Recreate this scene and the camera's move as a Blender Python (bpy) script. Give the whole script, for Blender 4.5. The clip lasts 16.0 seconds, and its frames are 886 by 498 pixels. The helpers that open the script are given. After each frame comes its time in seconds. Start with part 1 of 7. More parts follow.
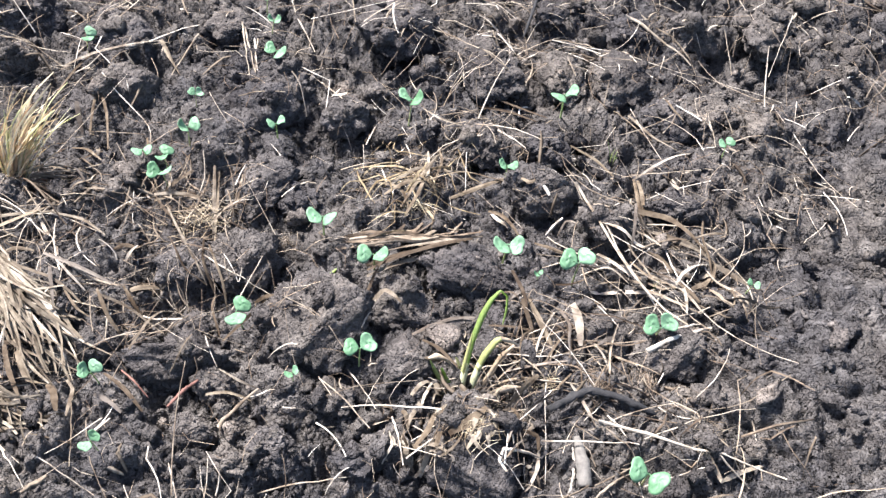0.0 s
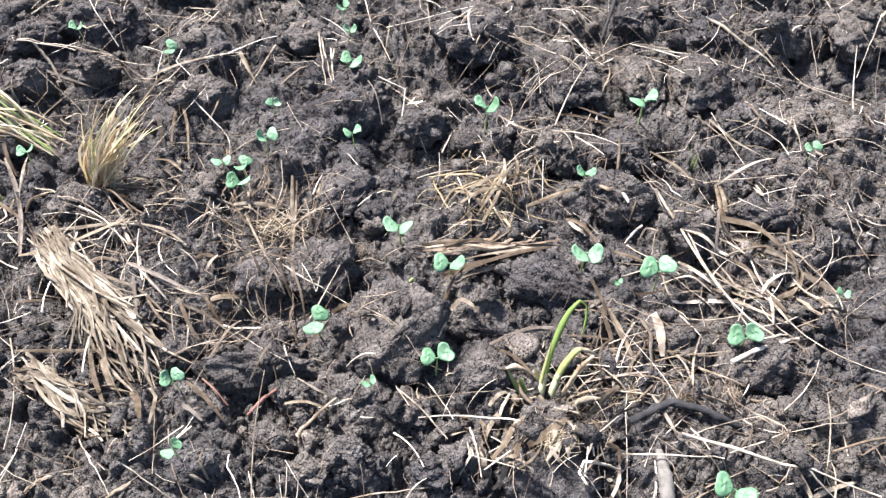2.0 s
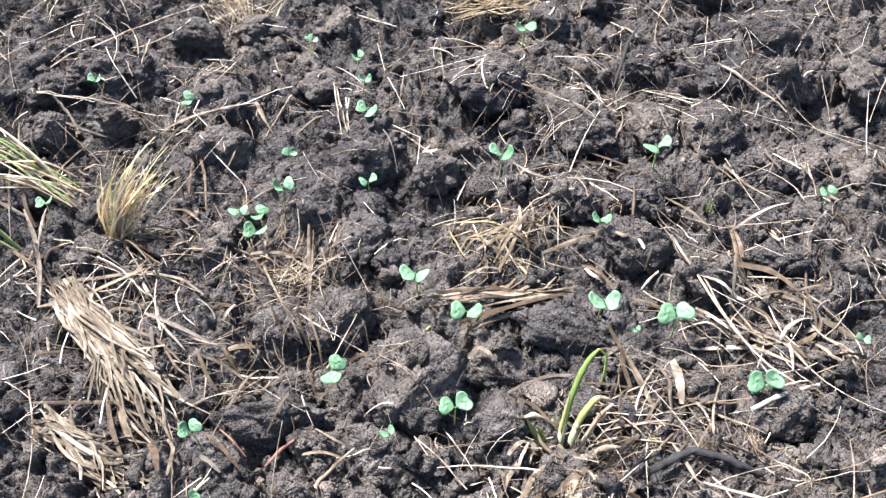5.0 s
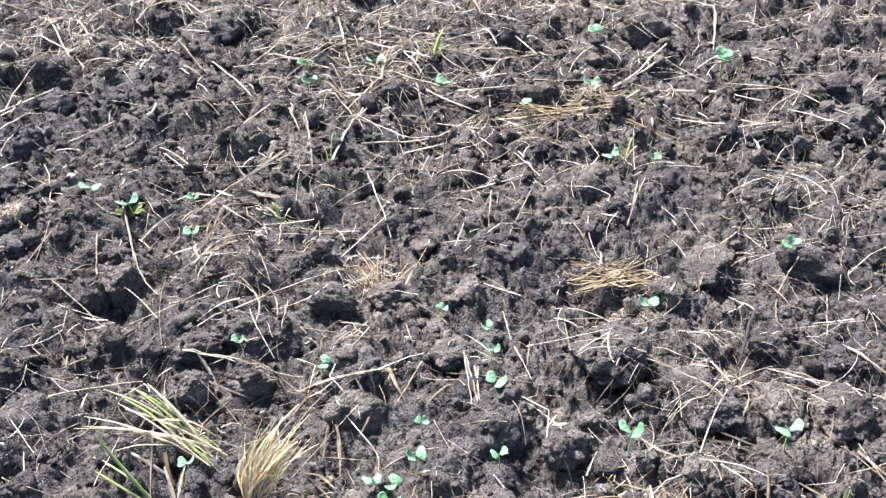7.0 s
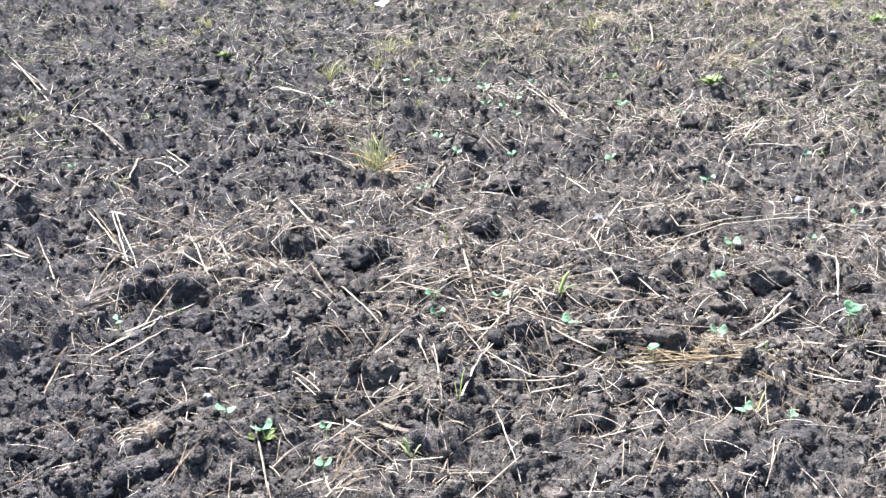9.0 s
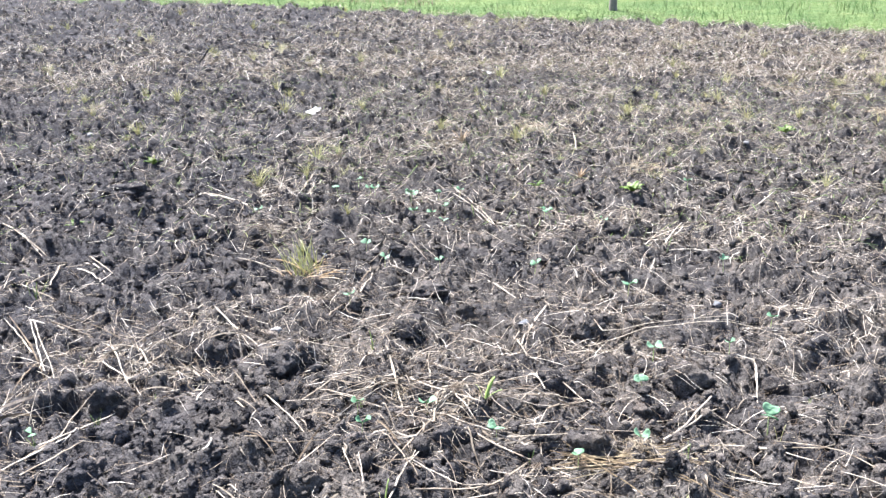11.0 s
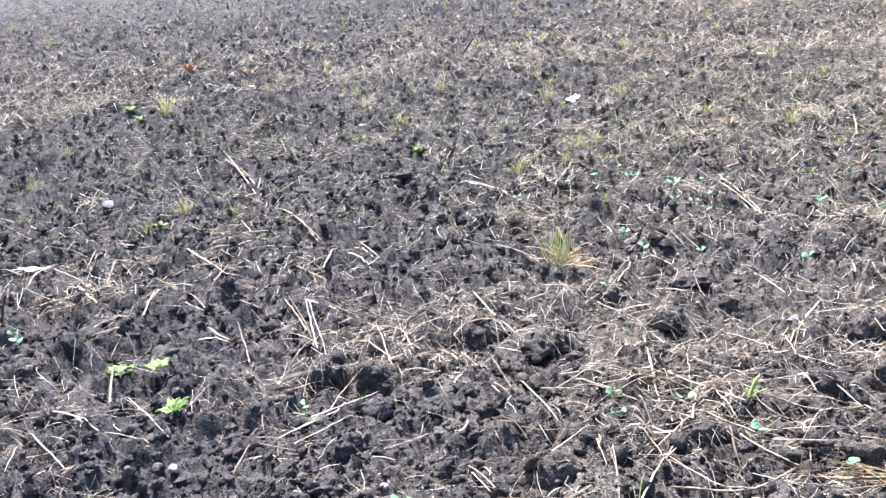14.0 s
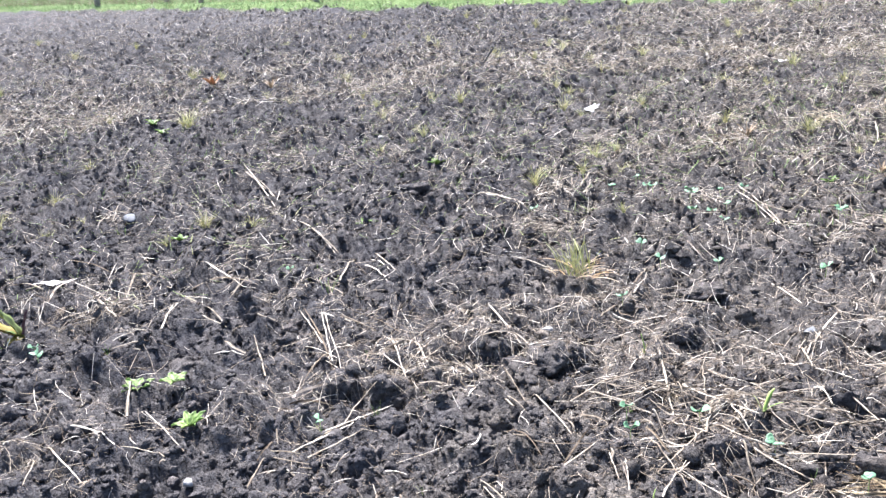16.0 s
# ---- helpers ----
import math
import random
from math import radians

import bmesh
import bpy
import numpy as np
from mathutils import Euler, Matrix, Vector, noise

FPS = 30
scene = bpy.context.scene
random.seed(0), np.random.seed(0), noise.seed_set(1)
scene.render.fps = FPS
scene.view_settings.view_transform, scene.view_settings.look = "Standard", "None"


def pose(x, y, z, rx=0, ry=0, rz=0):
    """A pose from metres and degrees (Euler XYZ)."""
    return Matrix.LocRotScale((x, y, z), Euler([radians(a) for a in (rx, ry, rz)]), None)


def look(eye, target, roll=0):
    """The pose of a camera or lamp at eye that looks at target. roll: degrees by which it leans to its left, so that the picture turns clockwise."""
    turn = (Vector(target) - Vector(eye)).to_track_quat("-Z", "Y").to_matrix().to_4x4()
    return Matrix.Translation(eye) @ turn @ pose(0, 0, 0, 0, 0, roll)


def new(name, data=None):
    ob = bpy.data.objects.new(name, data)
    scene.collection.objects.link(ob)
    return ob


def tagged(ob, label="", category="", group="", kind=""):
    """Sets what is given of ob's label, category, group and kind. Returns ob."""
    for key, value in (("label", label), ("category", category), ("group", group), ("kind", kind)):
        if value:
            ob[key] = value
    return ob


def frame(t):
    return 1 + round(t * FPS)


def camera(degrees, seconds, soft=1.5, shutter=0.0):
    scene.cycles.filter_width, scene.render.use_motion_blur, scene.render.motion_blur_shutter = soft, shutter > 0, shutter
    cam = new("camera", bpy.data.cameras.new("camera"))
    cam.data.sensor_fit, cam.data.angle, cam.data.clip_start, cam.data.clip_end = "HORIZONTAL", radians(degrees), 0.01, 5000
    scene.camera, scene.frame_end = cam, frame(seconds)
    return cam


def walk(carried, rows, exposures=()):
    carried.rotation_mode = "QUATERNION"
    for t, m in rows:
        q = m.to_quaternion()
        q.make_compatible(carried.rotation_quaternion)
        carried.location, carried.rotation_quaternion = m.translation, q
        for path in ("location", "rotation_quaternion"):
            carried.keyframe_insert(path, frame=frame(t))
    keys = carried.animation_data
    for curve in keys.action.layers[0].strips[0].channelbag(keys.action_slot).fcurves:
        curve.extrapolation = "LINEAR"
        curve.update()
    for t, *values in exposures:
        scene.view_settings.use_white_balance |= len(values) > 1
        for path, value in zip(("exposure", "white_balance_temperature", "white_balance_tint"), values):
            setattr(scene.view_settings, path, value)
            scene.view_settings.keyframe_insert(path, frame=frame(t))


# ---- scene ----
# The camera: carried by hand, rising a little while it tilts up and pans over the field.
cam = camera(49.37, 16.0, soft=1.4)
PATH = [
    (0, (0.0000, 0.0000, 1.0500), (-0.0000, 1.1918, -0.5562), 6.13),
    (0.5, (0.0107, 0.0015, 1.0473), (-0.0797, 1.1973, -0.5533), 2.52),
    (1, (-0.0000, 0.0070, 1.0470), (-0.1554, 1.1961, -0.5536), -0.12),
    (1.5, (-0.0005, 0.0095, 1.0437), (-0.1593, 1.1919, -0.5616), -0.22),
    (2, (-0.0068, 0.0090, 1.0439), (-0.1567, 1.1937, -0.5605), 0.13),
    (2.5, (-0.0054, 0.0099, 1.0446), (-0.1310, 1.1981, -0.5592), 0.95),
    (3, (0.0001, 0.0115, 1.0406), (-0.1327, 1.1981, -0.5639), 0.66),
    (3.2, (-0.0031, 0.0110, 1.0430), (-0.1408, 1.1943, -0.5635), 0.48),
    (5.3, (-0.0227, 0.0153, 1.0547), (-0.2040, 1.3034, -0.4644), -0.97),
    (5.5, (-0.0409, 0.0187, 1.0671), (-0.2204, 1.3553, -0.4098), -0.61),
    (6, (-0.0725, 0.0234, 1.0933), (-0.3020, 1.4751, -0.2630), -0.80),
    (6.5, (-0.0936, 0.0251, 1.1096), (-0.4144, 1.5342, -0.1631), -1.50),
    (7, (-0.1048, 0.0210, 1.1328), (-0.4737, 1.5638, -0.0853), -2.73),
    (7.5, (-0.1161, 0.0223, 1.1507), (-0.5324, 1.6034, -0.0012), -3.56),
    (8, (-0.1522, 0.0259, 1.1722), (-0.6579, 1.6642, 0.1424), -3.00),
    (8.5, (-0.1914, 0.0228, 1.2041), (-0.7296, 1.6990, 0.2550), -1.90),
    (9, (-0.2248, 0.0103, 1.2168), (-0.7826, 1.7288, 0.3592), -1.83),
    (9.5, (-0.2311, 0.0016, 1.2323), (-0.7907, 1.7777, 0.5026), -1.92),
    (10, (-0.2310, 0.0010, 1.2460), (-0.7731, 1.8167, 0.6062), -1.64),
    (10.2, (-0.2251, 0.0112, 1.2402), (-0.7601, 1.8286, 0.5991), -1.28),
    (12.3, (-0.1932, -0.0019, 1.2261), (-0.4984, 1.8399, 0.5088), -0.39),
    (12.5, (-0.1941, 0.0077, 1.2274), (-0.5818, 1.8330, 0.5078), -1.08),
    (13, (-0.1940, 0.0158, 1.2250), (-0.7978, 1.7868, 0.5185), -2.55),
    (13.5, (-0.1995, 0.0218, 1.2224), (-0.9774, 1.7329, 0.5390), -3.62),
    (14, (-0.2058, 0.0217, 1.2257), (-1.1423, 1.6598, 0.5626), -4.96),
    (14.5, (-0.2136, 0.0145, 1.2291), (-1.2422, 1.6038, 0.5840), -5.97),
    (15, (-0.1992, 0.0130, 1.2388), (-1.2038, 1.6257, 0.6144), -5.53),
    (15.5, (-0.1898, 0.0156, 1.2438), (-1.1883, 1.6393, 0.6381), -5.53),
    (16, (-0.1765, 0.0374, 1.2374), (-1.1593, 1.6566, 0.5954), -5.77),
]
walk(cam, [(t, look(eye, target, roll)) for t, eye, target, roll in PATH],
     exposures=((0.0, 2.53, 6300, 13), (3.2, 2.54, 6300, 13), (5.5, 2.60, 6300, 13), (6.5, 2.76, 6290, 13), (8.0, 2.81, 6200, 11), (9.3, 2.90, 6160, 11), (10.0, 2.83, 6150, 11), (12.5, 2.91, 6100, 14), (16.0, 2.91, 6060, 13)))

# ---- light ----
SUN_YAW, SUN_ELEV = radians(48), radians(54)      # ahead and to the left of the field, counted from +y
world = bpy.data.worlds.new("sky")
scene.world = world
world.use_nodes = True
wn = world.node_tree.nodes
sky = wn.new("ShaderNodeTexSky")
sky.sky_type, sky.sun_disc = "NISHITA", False
sky.sun_elevation, sky.sun_rotation = SUN_ELEV, -SUN_YAW
sky.dust_density, sky.air_density = 2.0, 1.0
wn["Background"].inputs[1].default_value = 0.062
world.node_tree.links.new(sky.outputs[0], wn["Background"].inputs[0])
sun = new("sun", bpy.data.lights.new("sun", "SUN"))
sun.data.energy, sun.data.angle, sun.data.color = 3.7, radians(11.0), (1.0, 0.975, 0.94)
sun_dir = Vector((-math.sin(SUN_YAW) * math.cos(SUN_ELEV), math.cos(SUN_YAW) * math.cos(SUN_ELEV), math.sin(SUN_ELEV)))
sun.matrix_world = look(sun_dir * 50, (0, 0, 0))


# ---- materials ----
def material(name, rough=0.9, spec=0.3):
    m = bpy.data.materials.new(name)
    m.use_nodes = True
    nt = m.node_tree
    b = nt.nodes["Principled BSDF"]
    b.inputs["Roughness"].default_value = rough
    b.inputs["Specular IOR Level"].default_value = spec
    return m, nt, b


def node(nt, kind, **values):
    n = nt.nodes.new(kind)
    for k, v in values.items():
        n.inputs[k].default_value = v
    return n


def ramp(nt, source, stops):
    r = nt.nodes.new("ShaderNodeValToRGB")
    el = r.color_ramp.elements
    while len(el) < len(stops):
        el.new(0.5)
    for e, (pos, col) in zip(el, stops):
        e.position, e.color = pos, (*col, 1)
    nt.links.new(source, r.inputs[0])
    return r.outputs[0]


def mixed(nt, fac, a, b, mode="MIX"):
    m = nt.nodes.new("ShaderNodeMix")
    m.data_type, m.blend_type = "RGBA", mode
    for value, sock in ((fac, m.inputs[0]), (a, m.inputs[6]), (b, m.inputs[7])):
        if hasattr(value, "is_output"):
            nt.links.new(value, sock)
        else:
            sock.default_value = value
    return m.outputs[2]


def noise_out(nt, coords, scale, detail=4.0, rough=0.6):
    n = node(nt, "ShaderNodeTexNoise", Scale=scale, Detail=detail, Roughness=rough)
    nt.links.new(coords, n.inputs["Vector"])
    return n.outputs[0]


def bumped(nt, b, heights):
    last = None
    for h, dist in heights:
        bn = node(nt, "ShaderNodeBump", Strength=1.0, Distance=dist)
        nt.links.new(h, bn.inputs["Height"])
        if last:
            nt.links.new(last, bn.inputs["Normal"])
        last = bn.outputs[0]
    nt.links.new(last, b.inputs["Normal"])


def crumb_relief(nt, co, scale):
    """Rounded crumbs: high in the middle of each cell, low at its rim."""
    warp = node(nt, "ShaderNodeVectorMath")
    warp.operation = "MULTIPLY_ADD"
    n = node(nt, "ShaderNodeTexNoise", Scale=scale * 0.7, Detail=3.0)
    nt.links.new(co, n.inputs["Vector"])
    nt.links.new(n.outputs["Color"], warp.inputs[0])
    warp.inputs[1].default_value = (1.1 / scale, 1.1 / scale, 1.1 / scale)
    nt.links.new(co, warp.inputs[2])
    v = node(nt, "ShaderNodeTexVoronoi", Scale=scale)
    nt.links.new(warp.outputs[0], v.inputs["Vector"])
    inv = node(nt, "ShaderNodeMath")
    inv.operation = "SUBTRACT"
    inv.inputs[0].default_value = 1.0
    nt.links.new(v.outputs["Distance"], inv.inputs[1])
    return inv.outputs[0]


def darker_strip(nt, co):
    """1 over the darker, bluer toned soil left of the line x + 0.3 y = -0.75, with a ragged border."""
    dot = node(nt, "ShaderNodeVectorMath")
    dot.operation = "DOT_PRODUCT"
    nt.links.new(co, dot.inputs[0])
    dot.inputs[1].default_value = (-1.0, -0.3, 0.0)
    wob = node(nt, "ShaderNodeMath")
    wob.operation = "MULTIPLY_ADD"
    nt.links.new(noise_out(nt, co, 2.2, 5.0, 0.65), wob.inputs[0])
    wob.inputs[1].default_value = 1.1
    nt.links.new(dot.outputs["Value"], wob.inputs[2])
    r = node(nt, "ShaderNodeMapRange")
    r.inputs["From Min"].default_value, r.inputs["From Max"].default_value = 1.1, 1.6
    nt.links.new(wob.outputs[0], r.inputs["Value"])
    return r.outputs[0]


def soil_colour(nt, co):
    """Dark humus soil: moist dark patches, grey-brown dried crumbs and pale specks."""
    big = noise_out(nt, co, 5.0, 3.0)
    mid = noise_out(nt, co, 45.0, 5.0, 0.7)
    fine = noise_out(nt, co, 420.0, 3.0, 0.7)
    c1 = ramp(nt, mid, [(0.30, (0.048, 0.0445, 0.043)), (0.5, (0.088, 0.0815, 0.078)), (0.72, (0.150, 0.139, 0.131))])
    c2 = ramp(nt, big, [(0.35, (0.74, 0.75, 0.79)), (0.65, (1.18, 1.14, 1.08))])
    c3 = ramp(nt, fine, [(0.32, (0.68, 0.68, 0.68)), (0.52, (1.0, 1.0, 1.0)), (0.72, (1.45, 1.43, 1.40))])
    clump = noise_out(nt, co, 13.0, 4.0, 0.65)
    c = mixed(nt, 1.0, c1, c2, "MULTIPLY")
    c = mixed(nt, 1.0, c, ramp(nt, clump, [(0.33, (0.72, 0.71, 0.72)), (0.52, (1.0, 1.0, 1.0)), (0.7, (1.25, 1.23, 1.20))]), "MULTIPLY")
    # left of the slanting line the soil is toned slightly darker and bluer
    c = mixed(nt, darker_strip(nt, co), c, mixed(nt, 1.0, c, (0.88, 0.90, 0.96, 1.0), "MULTIPLY"))
    relief = [(crumb_relief(nt, co, 26.0), 0.020), (crumb_relief(nt, co, 80.0), 0.008), (crumb_relief(nt, co, 190.0), 0.0050), (crumb_relief(nt, co, 430.0), 0.0020), (fine, 0.0012)]
    return mixed(nt, 1.0, c, c3, "MULTIPLY"), relief


EDGE_Y, EDGE_SLOPE, EDGE_BEND, EDGE_TURN = 11.15, -0.21, -8.0, 0.10     # far edge of the ploughed field, turning away past x = EDGE_BEND


def edge_line(x):
    """The y of the field's far edge at x."""
    return EDGE_Y + EDGE_SLOPE * x + EDGE_TURN * np.maximum(0.0, EDGE_BEND - x)




def make_ground_material():
    m, nt, b = material("soil_and_meadow", 1.0, 0.06)
    co = node(nt, "ShaderNodeTexCoord").outputs["Object"]
    col, relief = soil_colour(nt, co)
    # meadow past the field's edge
    g1 = noise_out(nt, co, 1.3, 4.0)
    g2 = noise_out(nt, co, 14.0, 4.0, 0.7)
    grass = ramp(nt, g2, [(0.3, (0.055, 0.085, 0.03)), (0.55, (0.098, 0.14, 0.055)), (0.75, (0.175, 0.185, 0.10))])
    grass = mixed(nt, 1.0, grass, ramp(nt, g1, [(0.35, (0.7, 0.8, 0.7)), (0.7, (1.25, 1.15, 1.1))]), "MULTIPLY")
    sep = nt.nodes.new("ShaderNodeSeparateXYZ")
    nt.links.new(co, sep.inputs[0])
    k = node(nt, "ShaderNodeMath")
    k.operation = "MULTIPLY_ADD"
    nt.links.new(sep.outputs[0], k.inputs[0])
    k.inputs[1].default_value = -EDGE_SLOPE
    nt.links.new(sep.outputs[1], k.inputs[2])
    off = node(nt, "ShaderNodeMath")
    off.operation = "SUBTRACT"
    off.inputs[0].default_value = EDGE_BEND
    nt.links.new(sep.outputs[0], off.inputs[1])
    cut = node(nt, "ShaderNodeMath")
    cut.operation = "MAXIMUM"
    cut.inputs[1].default_value = 0.0
    nt.links.new(off.outputs[0], cut.inputs[0])
    bend = node(nt, "ShaderNodeMath")
    bend.operation = "MULTIPLY_ADD"
    bend.inputs[1].default_value = -EDGE_TURN
    nt.links.new(cut.outputs[0], bend.inputs[0])
    nt.links.new(k.outputs[0], bend.inputs[2])
    wob = node(nt, "ShaderNodeMath")
    wob.operation = "MULTIPLY_ADD"
    nt.links.new(noise_out(nt, co, 2.0, 4.0), wob.inputs[0])
    wob.inputs[1].default_value = 0.5
    nt.links.new(bend.outputs[0], wob.inputs[2])
    rng = node(nt, "ShaderNodeMapRange")
    rng.inputs["From Min"].default_value, rng.inputs["From Max"].default_value = EDGE_Y + 0.22, EDGE_Y + 0.36
    nt.links.new(wob.outputs[0], rng.inputs["Value"])
    nt.links.new(mixed(nt, rng.outputs[0], col, grass), b.inputs["Base Color"])
    bumped(nt, b, relief)
    return m


def make_clod_material():
    m, nt, b = material("clod_soil", 1.0, 0.08)
    co = node(nt, "ShaderNodeNewGeometry").outputs["Position"]
    col, relief = soil_colour(nt, co)
    oi = node(nt, "ShaderNodeObjectInfo").outputs["Random"]
    col = mixed(nt, 1.0, col, ramp(nt, oi, [(0.0, (0.8, 0.8, 0.83)), (1.0, (1.15, 1.12, 1.08))]), "MULTIPLY")
    nt.links.new(col, b.inputs["Base Color"])
    bumped(nt, b, relief[1:])
    return m


def make_crumb_material():
    m, nt, b = material("crumb_soil", 1.0, 0.08)
    geo = node(nt, "ShaderNodeNewGeometry")
    col, relief = soil_colour(nt, geo.outputs["Position"])
    col = mixed(nt, 1.0, col, ramp(nt, geo.outputs["Random Per Island"], [(0.0, (0.65, 0.65, 0.68)), (0.8, (1.1, 1.08, 1.04)), (1.0, (1.7, 1.6, 1.5))]), "MULTIPLY")
    nt.links.new(col, b.inputs["Base Color"])
    bumped(nt, b, relief[1:])
    return m


def make_straw_material(name, stops, island=True, rough=0.75, back=0.0):
    m, nt, b = material(name, rough, 0.18)
    if island:
        rnd = node(nt, "ShaderNodeNewGeometry").outputs["Random Per Island"]
    else:
        rnd = node(nt, "ShaderNodeObjectInfo").outputs["Random"]
    co = node(nt, "ShaderNodeNewGeometry").outputs["Position"]
    c = ramp(nt, rnd, stops)
    v = noise_out(nt, co, 75.0, 5.0, 0.75)
    w = noise_out(nt, co, 22.0, 3.0, 0.6)
    c = mixed(nt, 1.0, c, ramp(nt, w, [(0.36, (0.55, 0.50, 0.46)), (0.52, (1.0, 1.0, 1.0)), (0.66, (1.2, 1.2, 1.2))]), "MULTIPLY")
    c = mixed(nt, 1.0, c, ramp(nt, v, [(0.32, (0.40, 0.36, 0.33)), (0.55, (1.0, 1.0, 1.0)), (0.8, (1.25, 1.25, 1.25))]), "MULTIPLY")
    nt.links.new(c, b.inputs["Base Color"])
    bumped(nt, b, [(v, 0.0008)])
    if back:
        tr = nt.nodes.new("ShaderNodeBsdfTranslucent")
        nt.links.new(c, tr.inputs[0])
        mx = nt.nodes.new("ShaderNodeMixShader")
        mx.inputs[0].default_value = back
        nt.links.new(b.outputs[0], mx.inputs[1])
        nt.links.new(tr.outputs[0], mx.inputs[2])
        nt.links.new(mx.outputs[0], nt.nodes["Material Output"].inputs[0])
    return m


def make_leaf_material(name, low, high, back=0.35):
    m, nt, b = material(name, 0.5, 0.35)
    rnd = node(nt, "ShaderNodeObjectInfo").outputs["Random"]
    co = node(nt, "ShaderNodeNewGeometry").outputs["Position"]
    c = ramp(nt, rnd, [(0.0, low), (1.0, high)])
    v = noise_out(nt, co, 220.0, 3.0)
    c = mixed(nt, 1.0, c, ramp(nt, v, [(0.35, (0.8, 0.85, 0.8)), (0.65, (1.12, 1.1, 1.1))]), "MULTIPLY")
    nt.links.new(c, b.inputs["Base Color"])
    tr = nt.nodes.new("ShaderNodeBsdfTranslucent")
    nt.links.new(c, tr.inputs[0])
    mx = nt.nodes.new("ShaderNodeMixShader")
    mx.inputs[0].default_value = back
    nt.links.new(b.outputs[0], mx.inputs[1])
    nt.links.new(tr.outputs[0], mx.inputs[2])
    nt.links.new(mx.outputs[0], nt.nodes["Material Output"].inputs[0])
    return m


def make_grass_material(name, stops, back=0.3):
    m, nt, b = material(name, 0.7, 0.12)
    c = ramp(nt, node(nt, "ShaderNodeNewGeometry").outputs["Random Per Island"], stops)
    nt.links.new(c, b.inputs["Base Color"])
    tr = nt.nodes.new("ShaderNodeBsdfTranslucent")
    nt.links.new(c, tr.inputs[0])
    mx = nt.nodes.new("ShaderNodeMixShader")
    mx.inputs[0].default_value = back
    nt.links.new(b.outputs[0], mx.inputs[1])
    nt.links.new(tr.outputs[0], mx.inputs[2])
    nt.links.new(mx.outputs[0], nt.nodes["Material Output"].inputs[0])
    return m


def make_plain_material(name, a, c, scale, rough=0.8, bump=0.001):
    """Two tones mottled by noise, with fine relief."""
    m, nt, b = material(name, rough, 0.3)
    co = node(nt, "ShaderNodeTexCoord").outputs["Object"]
    v = noise_out(nt, co, scale, 6.0, 0.7)
    nt.links.new(ramp(nt, v, [(0.3, a), (0.7, c)]), b.inputs["Base Color"])
    bumped(nt, b, [(v, bump)])
    return m


GROUND = make_ground_material()
CLOD = make_clod_material()
CRUMB = make_crumb_material()
STRAW = make_straw_material("bleached_straw", [(0.0, (0.07, 0.053, 0.038)), (0.35, (0.155, 0.123, 0.09)), (0.75, (0.33, 0.282, 0.222)), (1.0, (0.62, 0.565, 0.485))])
DRY_STRAW = make_straw_material("sun_bleached_straw", [(0.0, (0.10, 0.078, 0.058)), (0.35, (0.24, 0.196, 0.15)), (0.75, (0.46, 0.40, 0.325)), (1.0, (0.70, 0.65, 0.57))])
STALK = make_straw_material("pale_stalk", [(0.0, (0.15, 0.12, 0.088)), (0.4, (0.28, 0.236, 0.182)), (1.0, (0.50, 0.45, 0.38))], island=False)
GOLD = make_straw_material("golden_dry_grass", [(0.0, (0.21, 0.155, 0.095)), (0.5, (0.36, 0.295, 0.20)), (1.0, (0.56, 0.49, 0.375))])
ROOTS = make_straw_material("brown_rootlets", [(0.0, (0.12, 0.085, 0.06)), (0.6, (0.26, 0.20, 0.145)), (1.0, (0.44, 0.375, 0.29))])
SEED_LEAF = make_leaf_material("seed_leaf_green", (0.11, 0.225, 0.12), (0.175, 0.305, 0.19))
SEED_STEM = make_leaf_material("seedling_stem", (0.30, 0.40, 0.14), (0.42, 0.42, 0.22), 0.15)
WEED_LEAF = make_leaf_material("weed_leaf_green", (0.10, 0.145, 0.035), (0.155, 0.185, 0.06))
BRIGHT_LEAF = make_leaf_material("bright_weed_green", (0.11, 0.18, 0.038), (0.17, 0.24, 0.06), 0.25)
YELLOW_LEAF = make_leaf_material("yellowed_leaf", (0.20, 0.185, 0.03), (0.26, 0.20, 0.045))
RED_LEAF = make_leaf_material("reddened_leaf", (0.05, 0.025, 0.033), (0.09, 0.04, 0.045), 0.2)
BLADE = make_grass_material("green_blades", [(0.0, (0.11, 0.18, 0.055)), (0.5, (0.20, 0.27, 0.10)), (0.8, (0.32, 0.34, 0.14)), (1.0, (0.48, 0.43, 0.28))])
YELLOW_BLADE = make_grass_material("yellow_green_blades", [(0.0, (0.30, 0.33, 0.11)), (0.5, (0.47, 0.45, 0.21)), (1.0, (0.62, 0.55, 0.36))])
MEADOW = make_grass_material("meadow_blades", [(0.0, (0.050, 0.105, 0.030)), (0.5, (0.085, 0.155, 0.052)), (0.8, (0.125, 0.175, 0.075)), (1.0, (0.20, 0.21, 0.125))])
STONE = make_plain_material("pale_stone", (0.13, 0.125, 0.12), (0.30, 0.285, 0.27), 60.0)
GREY_STONE = make_plain_material("grey_stone", (0.055, 0.058, 0.064), (0.13, 0.134, 0.145), 50.0)
WHITE_SCRAP = make_plain_material("white_scrap", (0.36, 0.35, 0.34), (0.55, 0.54, 0.53), 40.0, 0.6)
DARK_WOOD = make_plain_material("rotten_dark_wood", (0.008, 0.008, 0.009), (0.032, 0.030, 0.030), 90.0, 0.9, 0.002)
BARK = make_plain_material("grey_bark", (0.06, 0.054, 0.048), (0.17, 0.155, 0.137), 70.0, 0.85, 0.002)
